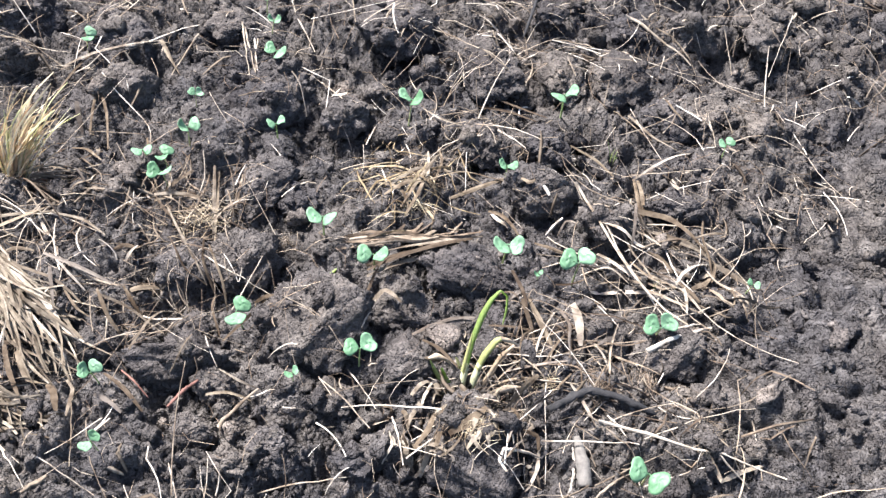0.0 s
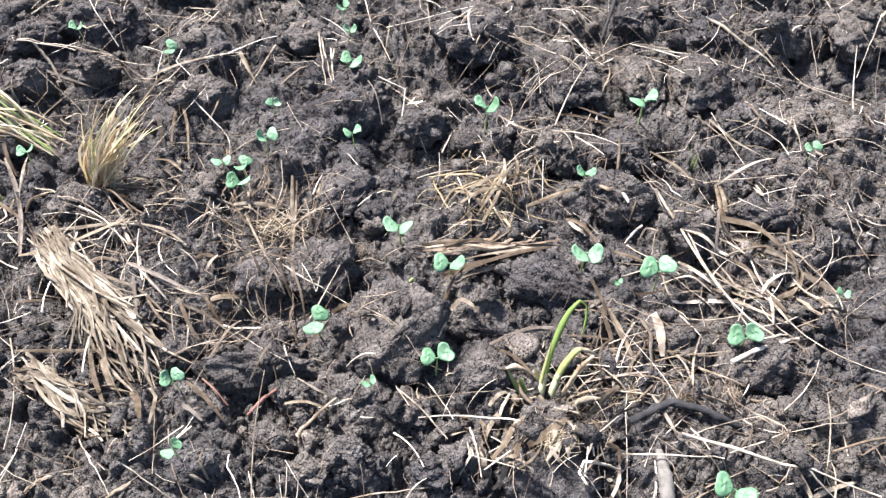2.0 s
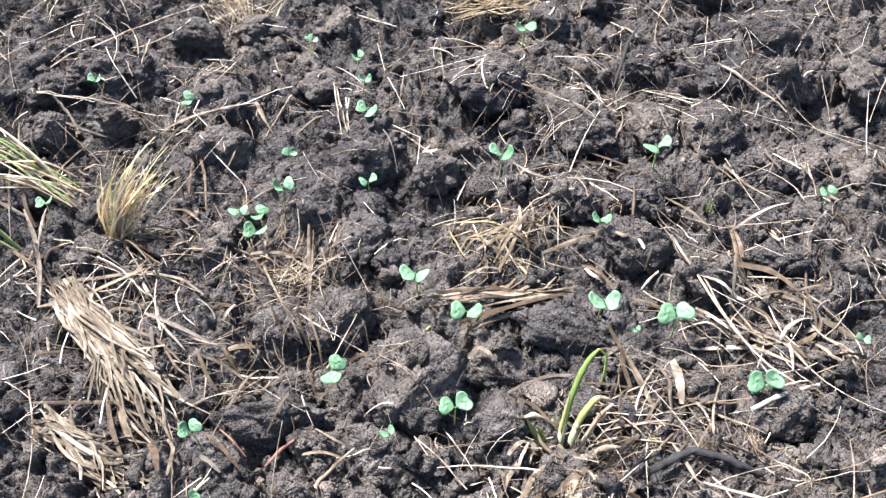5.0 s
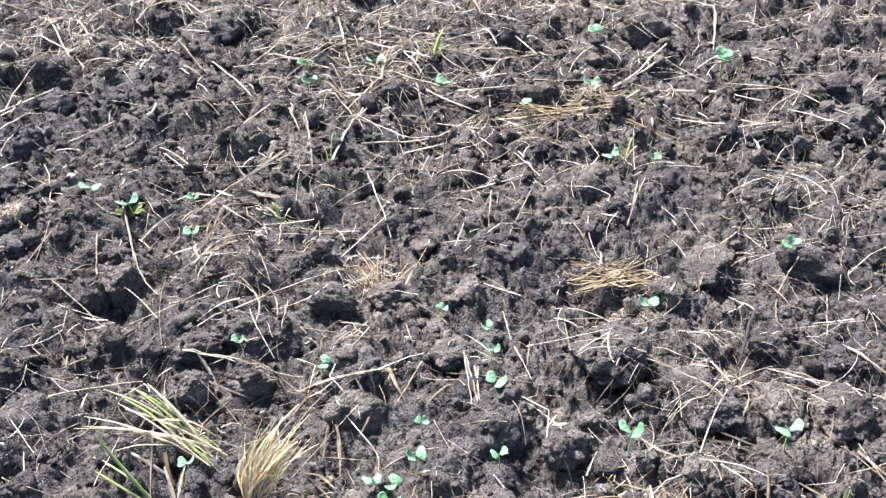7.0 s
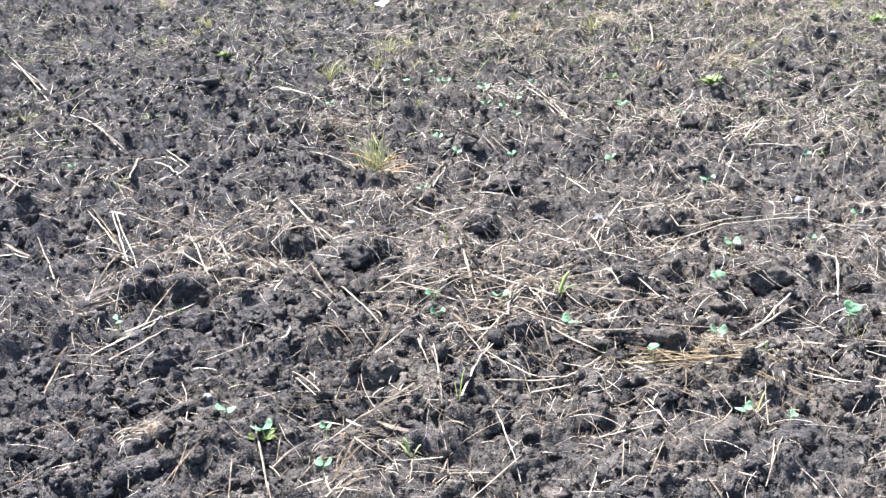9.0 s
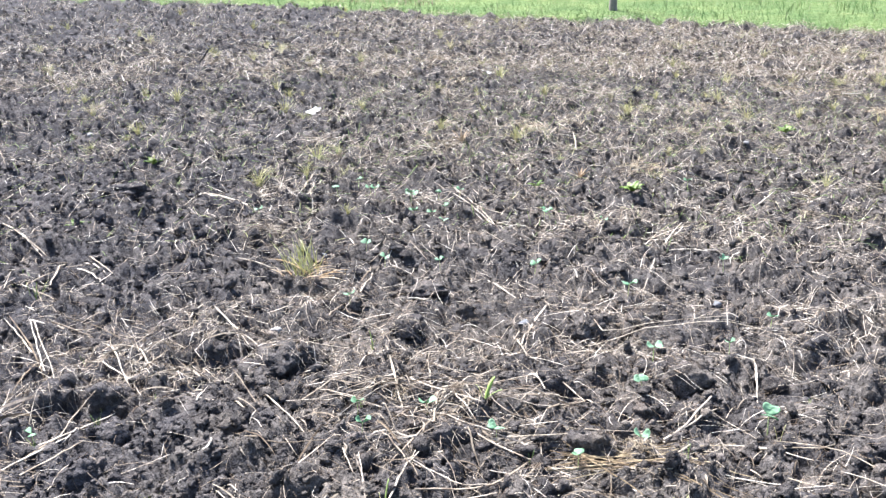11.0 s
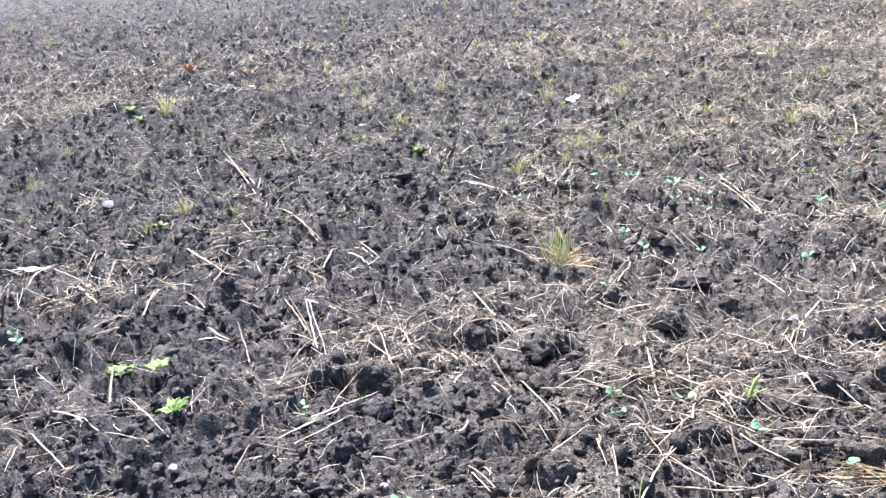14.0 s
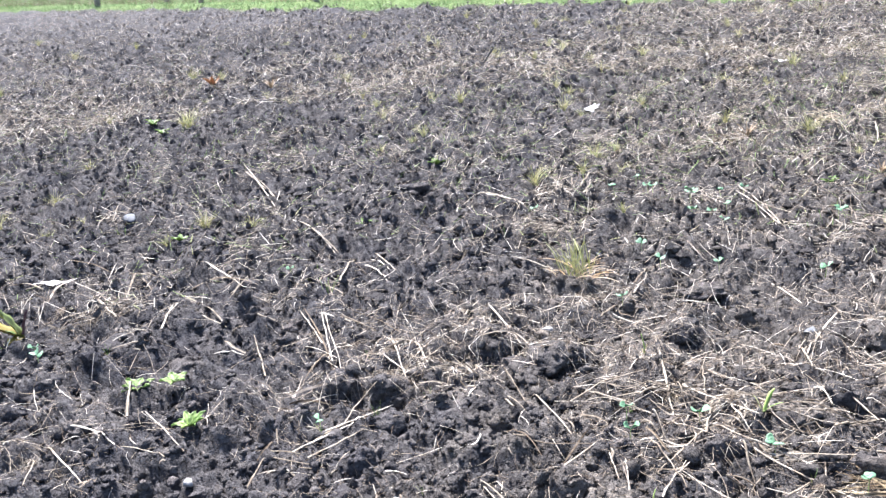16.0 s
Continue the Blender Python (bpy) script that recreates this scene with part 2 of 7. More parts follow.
PINK_ROOT = make_plain_material("reddish_root", (0.09, 0.04, 0.03), (0.20, 0.10, 0.075), 80.0, 0.7)
RUSTY_LEAF = make_leaf_material("rusty_leaf", (0.30, 0.16, 0.085), (0.42, 0.245, 0.135), 0.4)
TAN_LEAF = make_leaf_material("withered_tan_leaf", (0.30, 0.21, 0.13), (0.42, 0.31, 0.20), 0.15)
POST_WOOD = make_plain_material("weathered_post_wood", (0.10, 0.088, 0.078), (0.25, 0.215, 0.18), 18.0, 0.85, 0.004)


# ---- relief of the field ----
def lattice(ix, iy, salt):
    """Repeatable random numbers 0..1 for whole-number cells."""
    n = (ix.astype(np.int64) * 374761393 + iy.astype(np.int64) * 668265263 + salt * 974711) & 0x7FFFFFFF
    n = ((n ^ (n >> 13)) * 1274126177) & 0x7FFFFFFF
    n = ((n ^ (n >> 16)) * 668265263) & 0x7FFFFFFF
    return (n ^ (n >> 15)) / float(0x7FFFFFFF)


def smooth_noise(x, y, salt):
    ix, iy = np.floor(x), np.floor(y)
    fx, fy = x - ix, y - iy
    fx, fy = fx * fx * (3 - 2 * fx), fy * fy * (3 - 2 * fy)
    a, b = lattice(ix, iy, salt), lattice(ix + 1, iy, salt)
    c, d = lattice(ix, iy + 1, salt), lattice(ix + 1, iy + 1, salt)
    return (a * (1 - fx) + b * fx) * (1 - fy) + (c * (1 - fx) + d * fx) * fy - 0.5


def lumps(x, y, size, salt, keep=0.75):
    """Rounded lumps of many sizes, each a dome that ends in a crease: 0..1."""
    x, y = x / size, y / size
    ix, iy = np.floor(x), np.floor(y)
    out = np.zeros_like(x)
    for dx in (-1, 0, 1):
        for dy in (-1, 0, 1):
            cx, cy = ix + dx, iy + dy
            px, py = cx + lattice(cx, cy, salt), cy + lattice(cx, cy, salt + 1)
            r = 0.38 + 0.62 * lattice(cx, cy, salt + 2)
            live = lattice(cx, cy, salt + 3) < keep
            q = 1 - ((x - px) ** 2 + (y - py) ** 2) / (r * r)
            out = np.maximum(out, np.where(live, r * np.maximum(q, 0) ** 0.62, 0))
    return out


PADS = []            # places where a plant or stone sits: the soil there is level


def height(x, y, spacing=None):
    x, y = np.asarray(x, float), np.asarray(y, float)
    s = np.zeros_like(x) if spacing is None else spacing
    wx = x + 0.035 * smooth_noise(x * 14, y * 14, 11) + 0.010 * smooth_noise(x * 55, y * 55, 13)
    wy = y + 0.035 * smooth_noise(x * 14, y * 14, 12) + 0.010 * smooth_noise(x * 55, y * 55, 14)
    wx = wx + 0.0045 * smooth_noise(x * 150, y * 150, 15)
    wy = wy + 0.0045 * smooth_noise(x * 150, y * 150, 16)
    h = 0.045 * smooth_noise(x * 1.6, y * 1.6, 21) + 0.04 * smooth_noise(x * 5.0, y * 5.0, 22)
    rough = 1 + 0.6 * np.clip((np.hypot(x, y) - 1.6) / 2.4, 0, 1) + 0.5 * np.clip((np.hypot(x, y) - 4.0) / 3.0, 0, 1)          # coarser tilth away from the trodden edge
    for size, tall, keep, salt in ((0.115, 0.036, 0.42, 31), (0.060, 0.024, 0.55, 41), (0.031, 0.0155, 0.70, 51), (0.016, 0.0100, 0.80, 61), (0.0088, 0.0074, 0.85, 71), (0.0052, 0.0042, 0.85, 75)):
        fade = np.clip((size - 0.8 * s) / (0.4 * size), 0, 1)
        if size > 0.05:
            fade = fade * (0.7 + 0.3 * np.clip((np.hypot(x, y) - 1.1) / 0.5, 0, 1))
        if fade.max() > 0:
            h = h + fade * tall * (rough if size < 0.1 else 1.0) * (lumps(wx, wy, size, salt, keep) - 0.3)
    far = np.clip((np.hypot(x, y) - 8.0) / 5.0, 0, 1)
    if far.max() > 0:
        h = h + far * (0.085 * (lumps(wx, wy, 0.17, 35, 0.5) - 0.25) + 0.045 * (lumps(wx, wy, 0.10, 36, 0.6) - 0.25))
    for freq, tall, salt in ((22.0, 0.013, 81), (48.0, 0.009, 82), (110.0, 0.0045, 83)):
        fade = np.clip((1 / freq - 0.8 * s) * freq / 0.4, 0, 1)
        if fade.max() > 0:
            h = h + fade * tall * (np.abs(smooth_noise(wx * freq, wy * freq, salt)) * 2 - 0.5)
    return h - 0.004


def field(x, y, spacing=None):
    """Height of the ground: lumpy soil inside the field, near level meadow past its edge, level under the pads."""
    x, y = np.asarray(x, float), np.asarray(y, float)
    h = height(x, y, spacing)
    for px, py, pz, pr in PADS:
        near = np.abs(x - px) + np.abs(y - py) < pr * 4.5
        if near.any():
            w = np.exp(-((x[near] - px) ** 2 + (y[near] - py) ** 2) / (pr * pr))
            h[near] = h[near] * (1 - w) + pz * w
    past = np.clip((y - edge_line(x)) / 0.25, 0, 1)
    return h * (1 - past) + past * (0.02 + 0.05 * smooth_noise(x * 0.8, y * 0.8, 91))


def mesh_of(name, verts, faces, mat, smooth=True):
    """A mesh from arrays: verts (n, 3), faces (m, 3 or 4)."""
    verts, faces = np.asarray(verts, np.float32), np.asarray(faces, np.int32)
    me = bpy.data.meshes.new(name)
    k = faces.shape[1]
    me.vertices.add(len(verts))
    me.vertices.foreach_set("co", verts.ravel())
    me.loops.add(faces.size)
    me.loops.foreach_set("vertex_index", faces.ravel())
    me.polygons.add(len(faces))
    me.polygons.foreach_set("loop_start", np.arange(0, faces.size, k, dtype=np.int32))
    me.polygons.foreach_set("use_smooth", np.full(len(faces), smooth))
    me.update(calc_edges=True)
    me.validate()
    me.materials.append(mat)
    return me


def part(name, me, parent, label=""):
    ob = new(name, me)
    ob.parent = parent
    return tagged(ob, label)


# ---- where plants and stones stand (x, y, span or size) ----
SEEDLINGS_NEAR = [
    (-0.164, 0.789, 0.038), (0.083, 0.778, 0.041), (-0.243, 0.630, 0.036), (-0.089, 0.593, 0.036), (-0.163, 0.552, 0.019),
    (0.279, 0.668, 0.040), (0.179, 0.757, 0.044), (-0.089, 0.746, 0.040), (-0.072, 1.016, 0.040), (0.079, 0.918, 0.028),
    (0.160, 1.072, 0.044), (-0.398, 0.868, 0.030), (-0.388, 0.836, 0.034), (-0.425, 0.875, 0.026), (-0.380, 0.919, 0.030),
    (-0.257, 0.948, 0.026), (-0.385, 0.987, 0.021), (-0.286, 1.094, 0.036), (-0.325, 1.215, 0.026), (-0.307, 1.164, 0.022),
    (-0.727, 1.118, 0.025), (-0.577, 1.081, 0.026), (-0.710, 0.852, 0.028), (0.262, 0.476, 0.048), (-0.368, 0.440, 0.024),
    (-0.394, 0.527, 0.028), (0.128, 0.736, 0.014), (0.407, 0.753, 0.018), (0.397, 0.997, 0.022),
]
SEEDLINGS_MID = [
    (-0.060, 1.326, 0.037), (-0.412, 1.250, 0.022), (-1.217, 1.507, 0.040), (-1.106, 1.477, 0.046), (-0.979, 1.505, 0.026),
    (-0.939, 1.389, 0.035), (-0.158, 1.805, 0.038), (-0.061, 1.766, 0.030), (0.197, 1.510, 0.038), (0.085, 2.264, 0.058),
    (-0.770, 2.160, 0.046), (-0.362, 1.991, 0.036), (-0.948, 2.125, 0.034), (-0.231, 2.106, 0.040), (-0.572, 2.072, 0.040),
    (-0.902, 2.016, 0.042), (-0.228, 2.399, 0.042), (-0.209, 2.625, 0.042), (0.007, 2.697, 0.033), (-0.309, 3.131, 0.046),
    (-0.648, 3.248, 0.044), (0.016, 3.431, 0.040), (-1.196, 3.200, 0.037), (-1.206, 2.826, 0.036), (-1.674, 1.790, 0.032),
]
SEEDLINGS_FAR = [
    (-1.320, 4.021, 0.054), (-0.670, 3.890, 0.043), (-1.310, 3.330, 0.037), (0.141, 2.926, 0.033), (-2.508, 2.731, 0.033),
    (-1.511, 4.088, 0.042), (-1.168, 3.780, 0.036), (-1.083, 3.682, 0.038), (-0.446, 3.824, 0.034), (-0.111, 4.500, 0.036),
    (-2.839, 1.820, 0.045), (-0.987, 3.201, 0.036), (-1.128, 3.871, 0.041), (-1.635, 4.226, 0.038),
]
SEEDLINGS_FAR += [
    (-1.535, 4.103, 0.036), (-1.330, 4.052, 0.040), (-1.203, 4.079, 0.036), (-1.241, 3.776, 0.040), (-1.122, 4.140, 0.034),
    (-1.896, 3.666, 0.036), (-1.684, 4.073, 0.034), (-0.702, 3.901, 0.040), (-2.897, 1.862, 0.036),
]
CLODS_NEAR = [
    (-0.518, 1.102, 0.055, 0.066, 0.031), (-0.485, 1.186, 0.028, 0.039, 0.017), (-0.372, 1.164, 0.041, 0.049, 0.023), (-0.692, 1.151, 0.055, 0.040, 0.026), (-0.259, 1.042, 0.051, 0.048, 0.027),
    (-0.313, 0.949, 0.033, 0.030, 0.017), (-0.169, 0.995, 0.038, 0.042, 0.021), (-0.116, 1.195, 0.063, 0.058, 0.033), (0.040, 1.141, 0.044, 0.065, 0.028), (0.248, 1.131, 0.052, 0.056, 0.029),
    (0.162, 1.133, 0.039, 0.056, 0.024), (0.269, 1.262, 0.036, 0.036, 0.019), (0.378, 1.072, 0.030, 0.040, 0.018), (0.138, 0.986, 0.033, 0.037, 0.019), (0.041, 0.977, 0.034, 0.041, 0.020),
    (0.132, 0.891, 0.055, 0.040, 0.027), (0.369, 0.956, 0.029, 0.043, 0.019), (0.228, 0.844, 0.046, 0.035, 0.023), (0.325, 0.891, 0.047, 0.025, 0.021), (-0.260, 0.851, 0.044, 0.042, 0.024),
]
CLODS_NEAR_BACK = [
    (-0.209, 0.832, 0.031, 0.027, 0.016), (-0.458, 0.804, 0.047, 0.042, 0.025), (-0.624, 0.869, 0.037, 0.039, 0.020), (-0.608, 0.790, 0.041, 0.033, 0.021), (-0.306, 0.566, 0.063, 0.035, 0.029),
    (-0.151, 0.627, 0.069, 0.064, 0.038), (-0.263, 0.713, 0.052, 0.040, 0.026), (-0.329, 0.701, 0.037, 0.038, 0.021), (-0.299, 0.610, 0.021, 0.024, 0.013), (-0.032, 0.592, 0.033, 0.036, 0.020),
    (0.063, 0.490, 0.060, 0.059, 0.035), (0.037, 0.734, 0.063, 0.038, 0.029), (-0.039, 0.680, 0.043, 0.036, 0.023), (0.193, 0.672, 0.050, 0.027, 0.023), (0.150, 0.701, 0.026, 0.021, 0.013),
    (-0.266, 0.473, 0.028, 0.023, 0.015), (-0.252, 0.535, 0.030, 0.022, 0.015), (-0.219, 0.444, 0.027, 0.019, 0.014), (-0.169, 0.464, 0.030, 0.028, 0.017), (-0.116, 0.537, 0.031, 0.023, 0.016),
]
CLODS_NEAR_FRONT = [
    (0.377, 0.717, 0.037, 0.035, 0.020), (0.296, 0.641, 0.048, 0.034, 0.024), (-0.041, 0.481, 0.030, 0.029, 0.017), (-0.511, 0.523, 0.029, 0.028, 0.016), (-0.414, 0.584, 0.030, 0.032, 0.017),
    (-0.432, 0.437, 0.028, 0.020, 0.014), (0.493, 1.280, 0.056, 0.063, 0.030), (-0.078, 0.460, 0.026, 0.020, 0.014), (0.320, 1.063, 0.039, 0.033, 0.020), (0.413, 0.660, 0.029, 0.032, 0.017),
    (0.127, 0.504, 0.024, 0.018, 0.012), (-0.808, 1.107, 0.047, 0.034, 0.022), (-0.539, 0.961, 0.042, 0.030, 0.020), (-0.514, 0.420, 0.029, 0.025, 0.016),
]
CLODS_PATH = [
    (-0.512, 1.286, 0.040, 0.033, 0.028), (-0.746, 1.157, 0.058, 0.035, 0.033), (-0.473, 1.726, 0.047, 0.052, 0.040), (-0.718, 1.357, 0.031, 0.034, 0.024), (-0.174, 1.702, 0.052, 0.057, 0.039),
    (-0.038, 1.743, 0.052, 0.048, 0.037), (0.132, 1.722, 0.057, 0.055, 0.041), (-0.231, 1.500, 0.048, 0.043, 0.034), (-0.161, 1.557, 0.044, 0.037, 0.031), (0.230, 1.510, 0.063, 0.038, 0.038),
    (0.355, 1.378, 0.059, 0.039, 0.039), (0.377, 1.267, 0.047, 0.028, 0.030), (0.347, 1.999, 0.062, 0.064, 0.045), (0.483, 1.789, 0.057, 0.057, 0.041), (-1.013, 1.256, 0.051, 0.048, 0.037),
    (-0.614, 1.264, 0.050, 0.030, 0.032), (-0.319, 1.436, 0.042, 0.035, 0.029), (-0.015, 1.377, 0.040, 0.033, 0.028), (-0.314, 1.065, 0.045, 0.032, 0.030), (-0.495, 0.990, 0.052, 0.035, 0.035),
]
CLODS_PATH_MORE = [
    (-0.678, 1.042, 0.045, 0.027, 0.029), (-0.776, 1.003, 0.040, 0.027, 0.027), (-0.950, 1.741, 0.077, 0.051, 0.051), (0.103, 1.917, 0.062, 0.037, 0.040), (-1.081, 0.954, 0.075, 0.061, 0.052),
    (-1.281, 1.274, 0.055, 0.053, 0.040), (-1.092, 1.332, 0.056, 0.041, 0.038), (-1.770, 1.999, 0.060, 0.058, 0.042), (-0.788, 1.870, 0.053, 0.032, 0.034), (-0.674, 2.021, 0.062, 0.037, 0.039),
    (-0.335, 2.065, 0.068, 0.041, 0.041), (-0.110, 2.468, 0.068, 0.048, 0.046), (-0.475, 2.359, 0.061, 0.039, 0.039), (-1.262, 2.337, 0.072, 0.053, 0.048), (-1.477, 2.389, 0.074, 0.058, 0.049),
    (-0.419, 2.769, 0.068, 0.067, 0.047), (0.314, 2.146, 0.079, 0.047, 0.050), (0.198, 1.930, 0.055, 0.037, 0.037),
]
CLODS_MID = [
    (-0.530, 1.121, 0.044, 0.018), (-0.459, 1.319, 0.040, 0.017), (-0.372, 1.325, 0.031, 0.013), (0.044, 1.483, 0.054, 0.023), (-0.285, 1.000, 0.046, 0.019),
    (-0.104, 1.220, 0.042, 0.018), (-1.000, 0.900, 0.047, 0.020), (-1.087, 1.028, 0.043, 0.018), (-1.062, 1.197, 0.041, 0.017), (-0.850, 1.169, 0.039, 0.017),
    (-1.355, 1.954, 0.061, 0.026), (-1.221, 1.831, 0.048, 0.020), (-1.465, 1.679, 0.047, 0.020), (-0.812, 1.645, 0.037, 0.016), (-0.124, 1.612, 0.034, 0.014),
    (0.134, 1.274, 0.029, 0.012), (-0.559, 1.526, 0.034, 0.014), (-0.779, 1.379, 0.037, 0.016), (0.143, 0.988, 0.022, 0.009), (-0.841, 0.952, 0.040, 0.017),
    (-0.477, 1.822, 0.038, 0.016), (-1.497, 1.862, 0.037, 0.016), (-1.231, 1.308, 0.040, 0.017), (-0.747, 1.384, 0.029, 0.012), (0.057, 1.721, 0.041, 0.017),
]
CLODS_FAR = [
    (-2.657, 3.889, 0.097, 0.030), (-2.952, 3.642, 0.080, 0.030), (-2.349, 3.731, 0.041, 0.017), (-2.959, 6.649, 0.049, 0.021), (-0.994, 2.988, 0.080, 0.030),
    (-1.630, 2.042, 0.047, 0.020), (-1.395, 2.049, 0.062, 0.026), (-1.204, 2.393, 0.045, 0.019), (-0.395, 3.737, 0.061, 0.025), (-1.050, 4.607, 0.035, 0.015),
    (-1.277, 2.227, 0.051, 0.022), (-2.969, 3.418, 0.054, 0.023), (-0.948, 2.658, 0.041, 0.017), (-0.830, 6.252, 0.046, 0.019), (-0.642, 6.375, 0.046, 0.020),
]
CLODS_LEFT = [
    (-1.437, 2.048, 0.061, 0.026), (-2.950, 3.577, 0.088, 0.030), (-2.344, 1.962, 0.074, 0.030), (-2.866, 1.694, 0.085, 0.030), (-1.305, 2.281, 0.067, 0.028),
    (-2.694, 2.029, 0.076, 0.030), (-1.623, 2.054, 0.055, 0.023), (-2.624, 1.696, 0.047, 0.020), (-2.233, 1.189, 0.065, 0.027), (-0.951, 2.625, 0.042, 0.018),
    (-2.305, 1.518, 0.042, 0.018), (-1.430, 1.542, 0.052, 0.022), (-3.069, 2.903, 0.048, 0.020), (-3.822, 2.553, 0.054, 0.023), (-2.316, 2.354, 0.035, 0.015),
    (-2.641, 3.503, 0.056, 0.023),
]
GREEN_TUFT_AT = [
    (-5.207, 5.015, 2.00),
    (-0.620, 6.579, 1.339), (-0.460, 6.705, 1.083), (0.651, 7.659, 1.568), (-3.332, 4.644, 0.902),
    (-1.918, 4.284, 0.980), (-1.483, 3.632, 0.667), (-3.150, 3.259, 1.143), (-1.773, 7.961, 1.330), (-1.218, 8.018, 1.095),
    (-5.622, 9.138, 1.400), (-4.273, 8.046, 1.334), (0.337, 5.331, 1.191), (-2.288, 7.605, 1.192), (-0.195, 8.944, 1.290),
    (0.016, 6.769, 1.071), (0.121, 5.872, 0.931), (-3.425, 3.239, 1.270), (-3.346, 2.912, 0.772), (-3.229, 4.845, 0.797),
    (-10.455, 8.488, 2.051), (-6.997, 6.953, 1.814), (-8.741, 6.086, 1.722), (-1.908, 4.732, 0.898), (-5.218, 8.635, 1.625),
    (-4.117, 7.820, 1.542), (-1.502, 7.300, 1.416), (-5.314, 5.068, 1.454), (-3.577, 9.479, 1.330), (-6.694, 9.494, 1.242),
]
GREEN_TUFT_AT_MORE = [
    (-10.037, 9.121, 1.399), (-12.366, 9.445, 1.560), (-7.654, 9.219, 1.273),
]
GREEN_TUFT_AT += GREEN_TUFT_AT_MORE
SPROUT_AT = [
    (-0.750, 0.887, 0.821), (0.284, 0.742, 0.289), (-1.503, 2.058, 0.999), (-1.563, 1.896, 1.403),
    (-1.827, 2.242, 0.635), (-1.253, 1.613, 0.695), (-0.467, 1.977, 0.793), 
    (-0.111, 2.013, 0.883), (-1.087, 1.367, 0.445), (-0.943, 2.141, 0.579), (0.196, 2.392, 0.575),
    (0.139, 1.596, 0.866), (0.234, 0.984, 0.637), (-1.682, 1.804, 0.722), (-2.544, 2.744, 0.793),
    (-2.210, 2.577, 1.619), (-3.001, 4.525, 0.888), (-2.612, 1.915, 0.735), (-6.301, 4.423, 1.482), (-3.789, 3.728, 0.850),
    (-2.911, 2.868, 0.664), (-1.925, 1.289, 1.071),
]
DRY_TUFT_AT = [
    (-0.329, 0.773, 0.714), (-0.043, 0.896, 0.593), (0.319, 0.838, 0.565), (0.109, 0.619, 0.473), (0.028, 0.503, 0.489),
    (0.330, 0.521, 0.483), (-0.036, 0.831, 0.384), (0.278, 0.922, 0.294), (-0.212, 0.769, 0.330), (-0.573, 1.368, 0.727),
    (-0.116, 1.407, 0.705), (-0.855, 1.367, 0.611), (-0.222, 2.037, 0.826), (-0.121, 1.861, 0.462), (-0.707, 2.243, 0.734),
    (-0.855, 2.224, 0.737), (-0.449, 1.952, 0.409), (0.219, 1.554, 0.594), (-1.329, 1.408, 0.651), (-0.945, 1.528, 0.439),
    (-1.744, 2.230, 0.828), (-1.620, 2.530, 0.674), (-0.318, 2.450, 0.580), (-1.765, 3.423, 1.004), (-1.395, 4.973, 0.765),
    (-1.374, 5.640, 0.853), (-0.102, 5.606, 0.998), (0.381, 4.160, 0.733), (-1.883, 4.697, 0.748), (-2.797, 5.254, 0.858),
]
DRY_TUFT_AT_MORE = [
    (-3.625, 5.206, 0.885), (-4.045, 4.667, 1.037), (-0.343, 2.003, 0.575), (-2.167, 2.095, 0.723), (-1.378, 2.851, 0.844),
    (-2.440, 2.509, 0.773), (-3.445, 3.281, 0.851), (-3.179, 2.198, 0.802), (-2.299, 1.361, 0.650), (-2.690, 5.048, 1.037),
    (-5.106, 8.437, 1.407), (-5.757, 4.000, 0.939), (-4.180, 5.719, 1.021), (-3.949, 7.366, 1.195), (-1.365, 6.741, 1.159),
    (-3.539, 7.614, 0.895), (-9.122, 7.384, 1.587), (-7.142, 7.273, 1.425),
]
DRY_TUFT_AT_FOOT = [(0.150, 0.585, 0.52), (0.205, 0.575, 0.46), (0.118, 0.535, 0.44), (0.062, 0.492, 0.50), (0.268, 0.600, 0.42)]
DRY_TUFT_AT += DRY_TUFT_AT_MORE + DRY_TUFT_AT_FOOT
STRAW_PATCHES = [
    (-0.34, 0.77, 0.09, 0.9),
    (-0.04, 0.88, 0.09, 0.9),
    (0.33, 0.83, 0.09, 0.9),
    (0.12, 0.60, 0.10, 0.9),
    (0.04, 0.51, 0.08, 0.9),
    (0.33, 0.52, 0.11, 0.4),
    (-0.49, 0.59, 0.11, 0.9),
    (-0.46, 0.72, 0.12, 0.9),
    (-0.73, 2.17, 0.24, 0.9),
    (-0.20, 2.04, 0.17, 0.9),
    (-0.12, 1.41, 0.09, 0.9),
    (-0.57, 1.36, 0.08, 0.9),
    (-0.86, 1.38, 0.11, 0.9),
    (0.22, 1.54, 0.13, 0.9),
    (-0.54, 1.08, 0.12, 0.9),
    (-0.02, 1.19, 0.10, 0.9),
    (-1.33, 1.47, 0.12, 0.9),
]
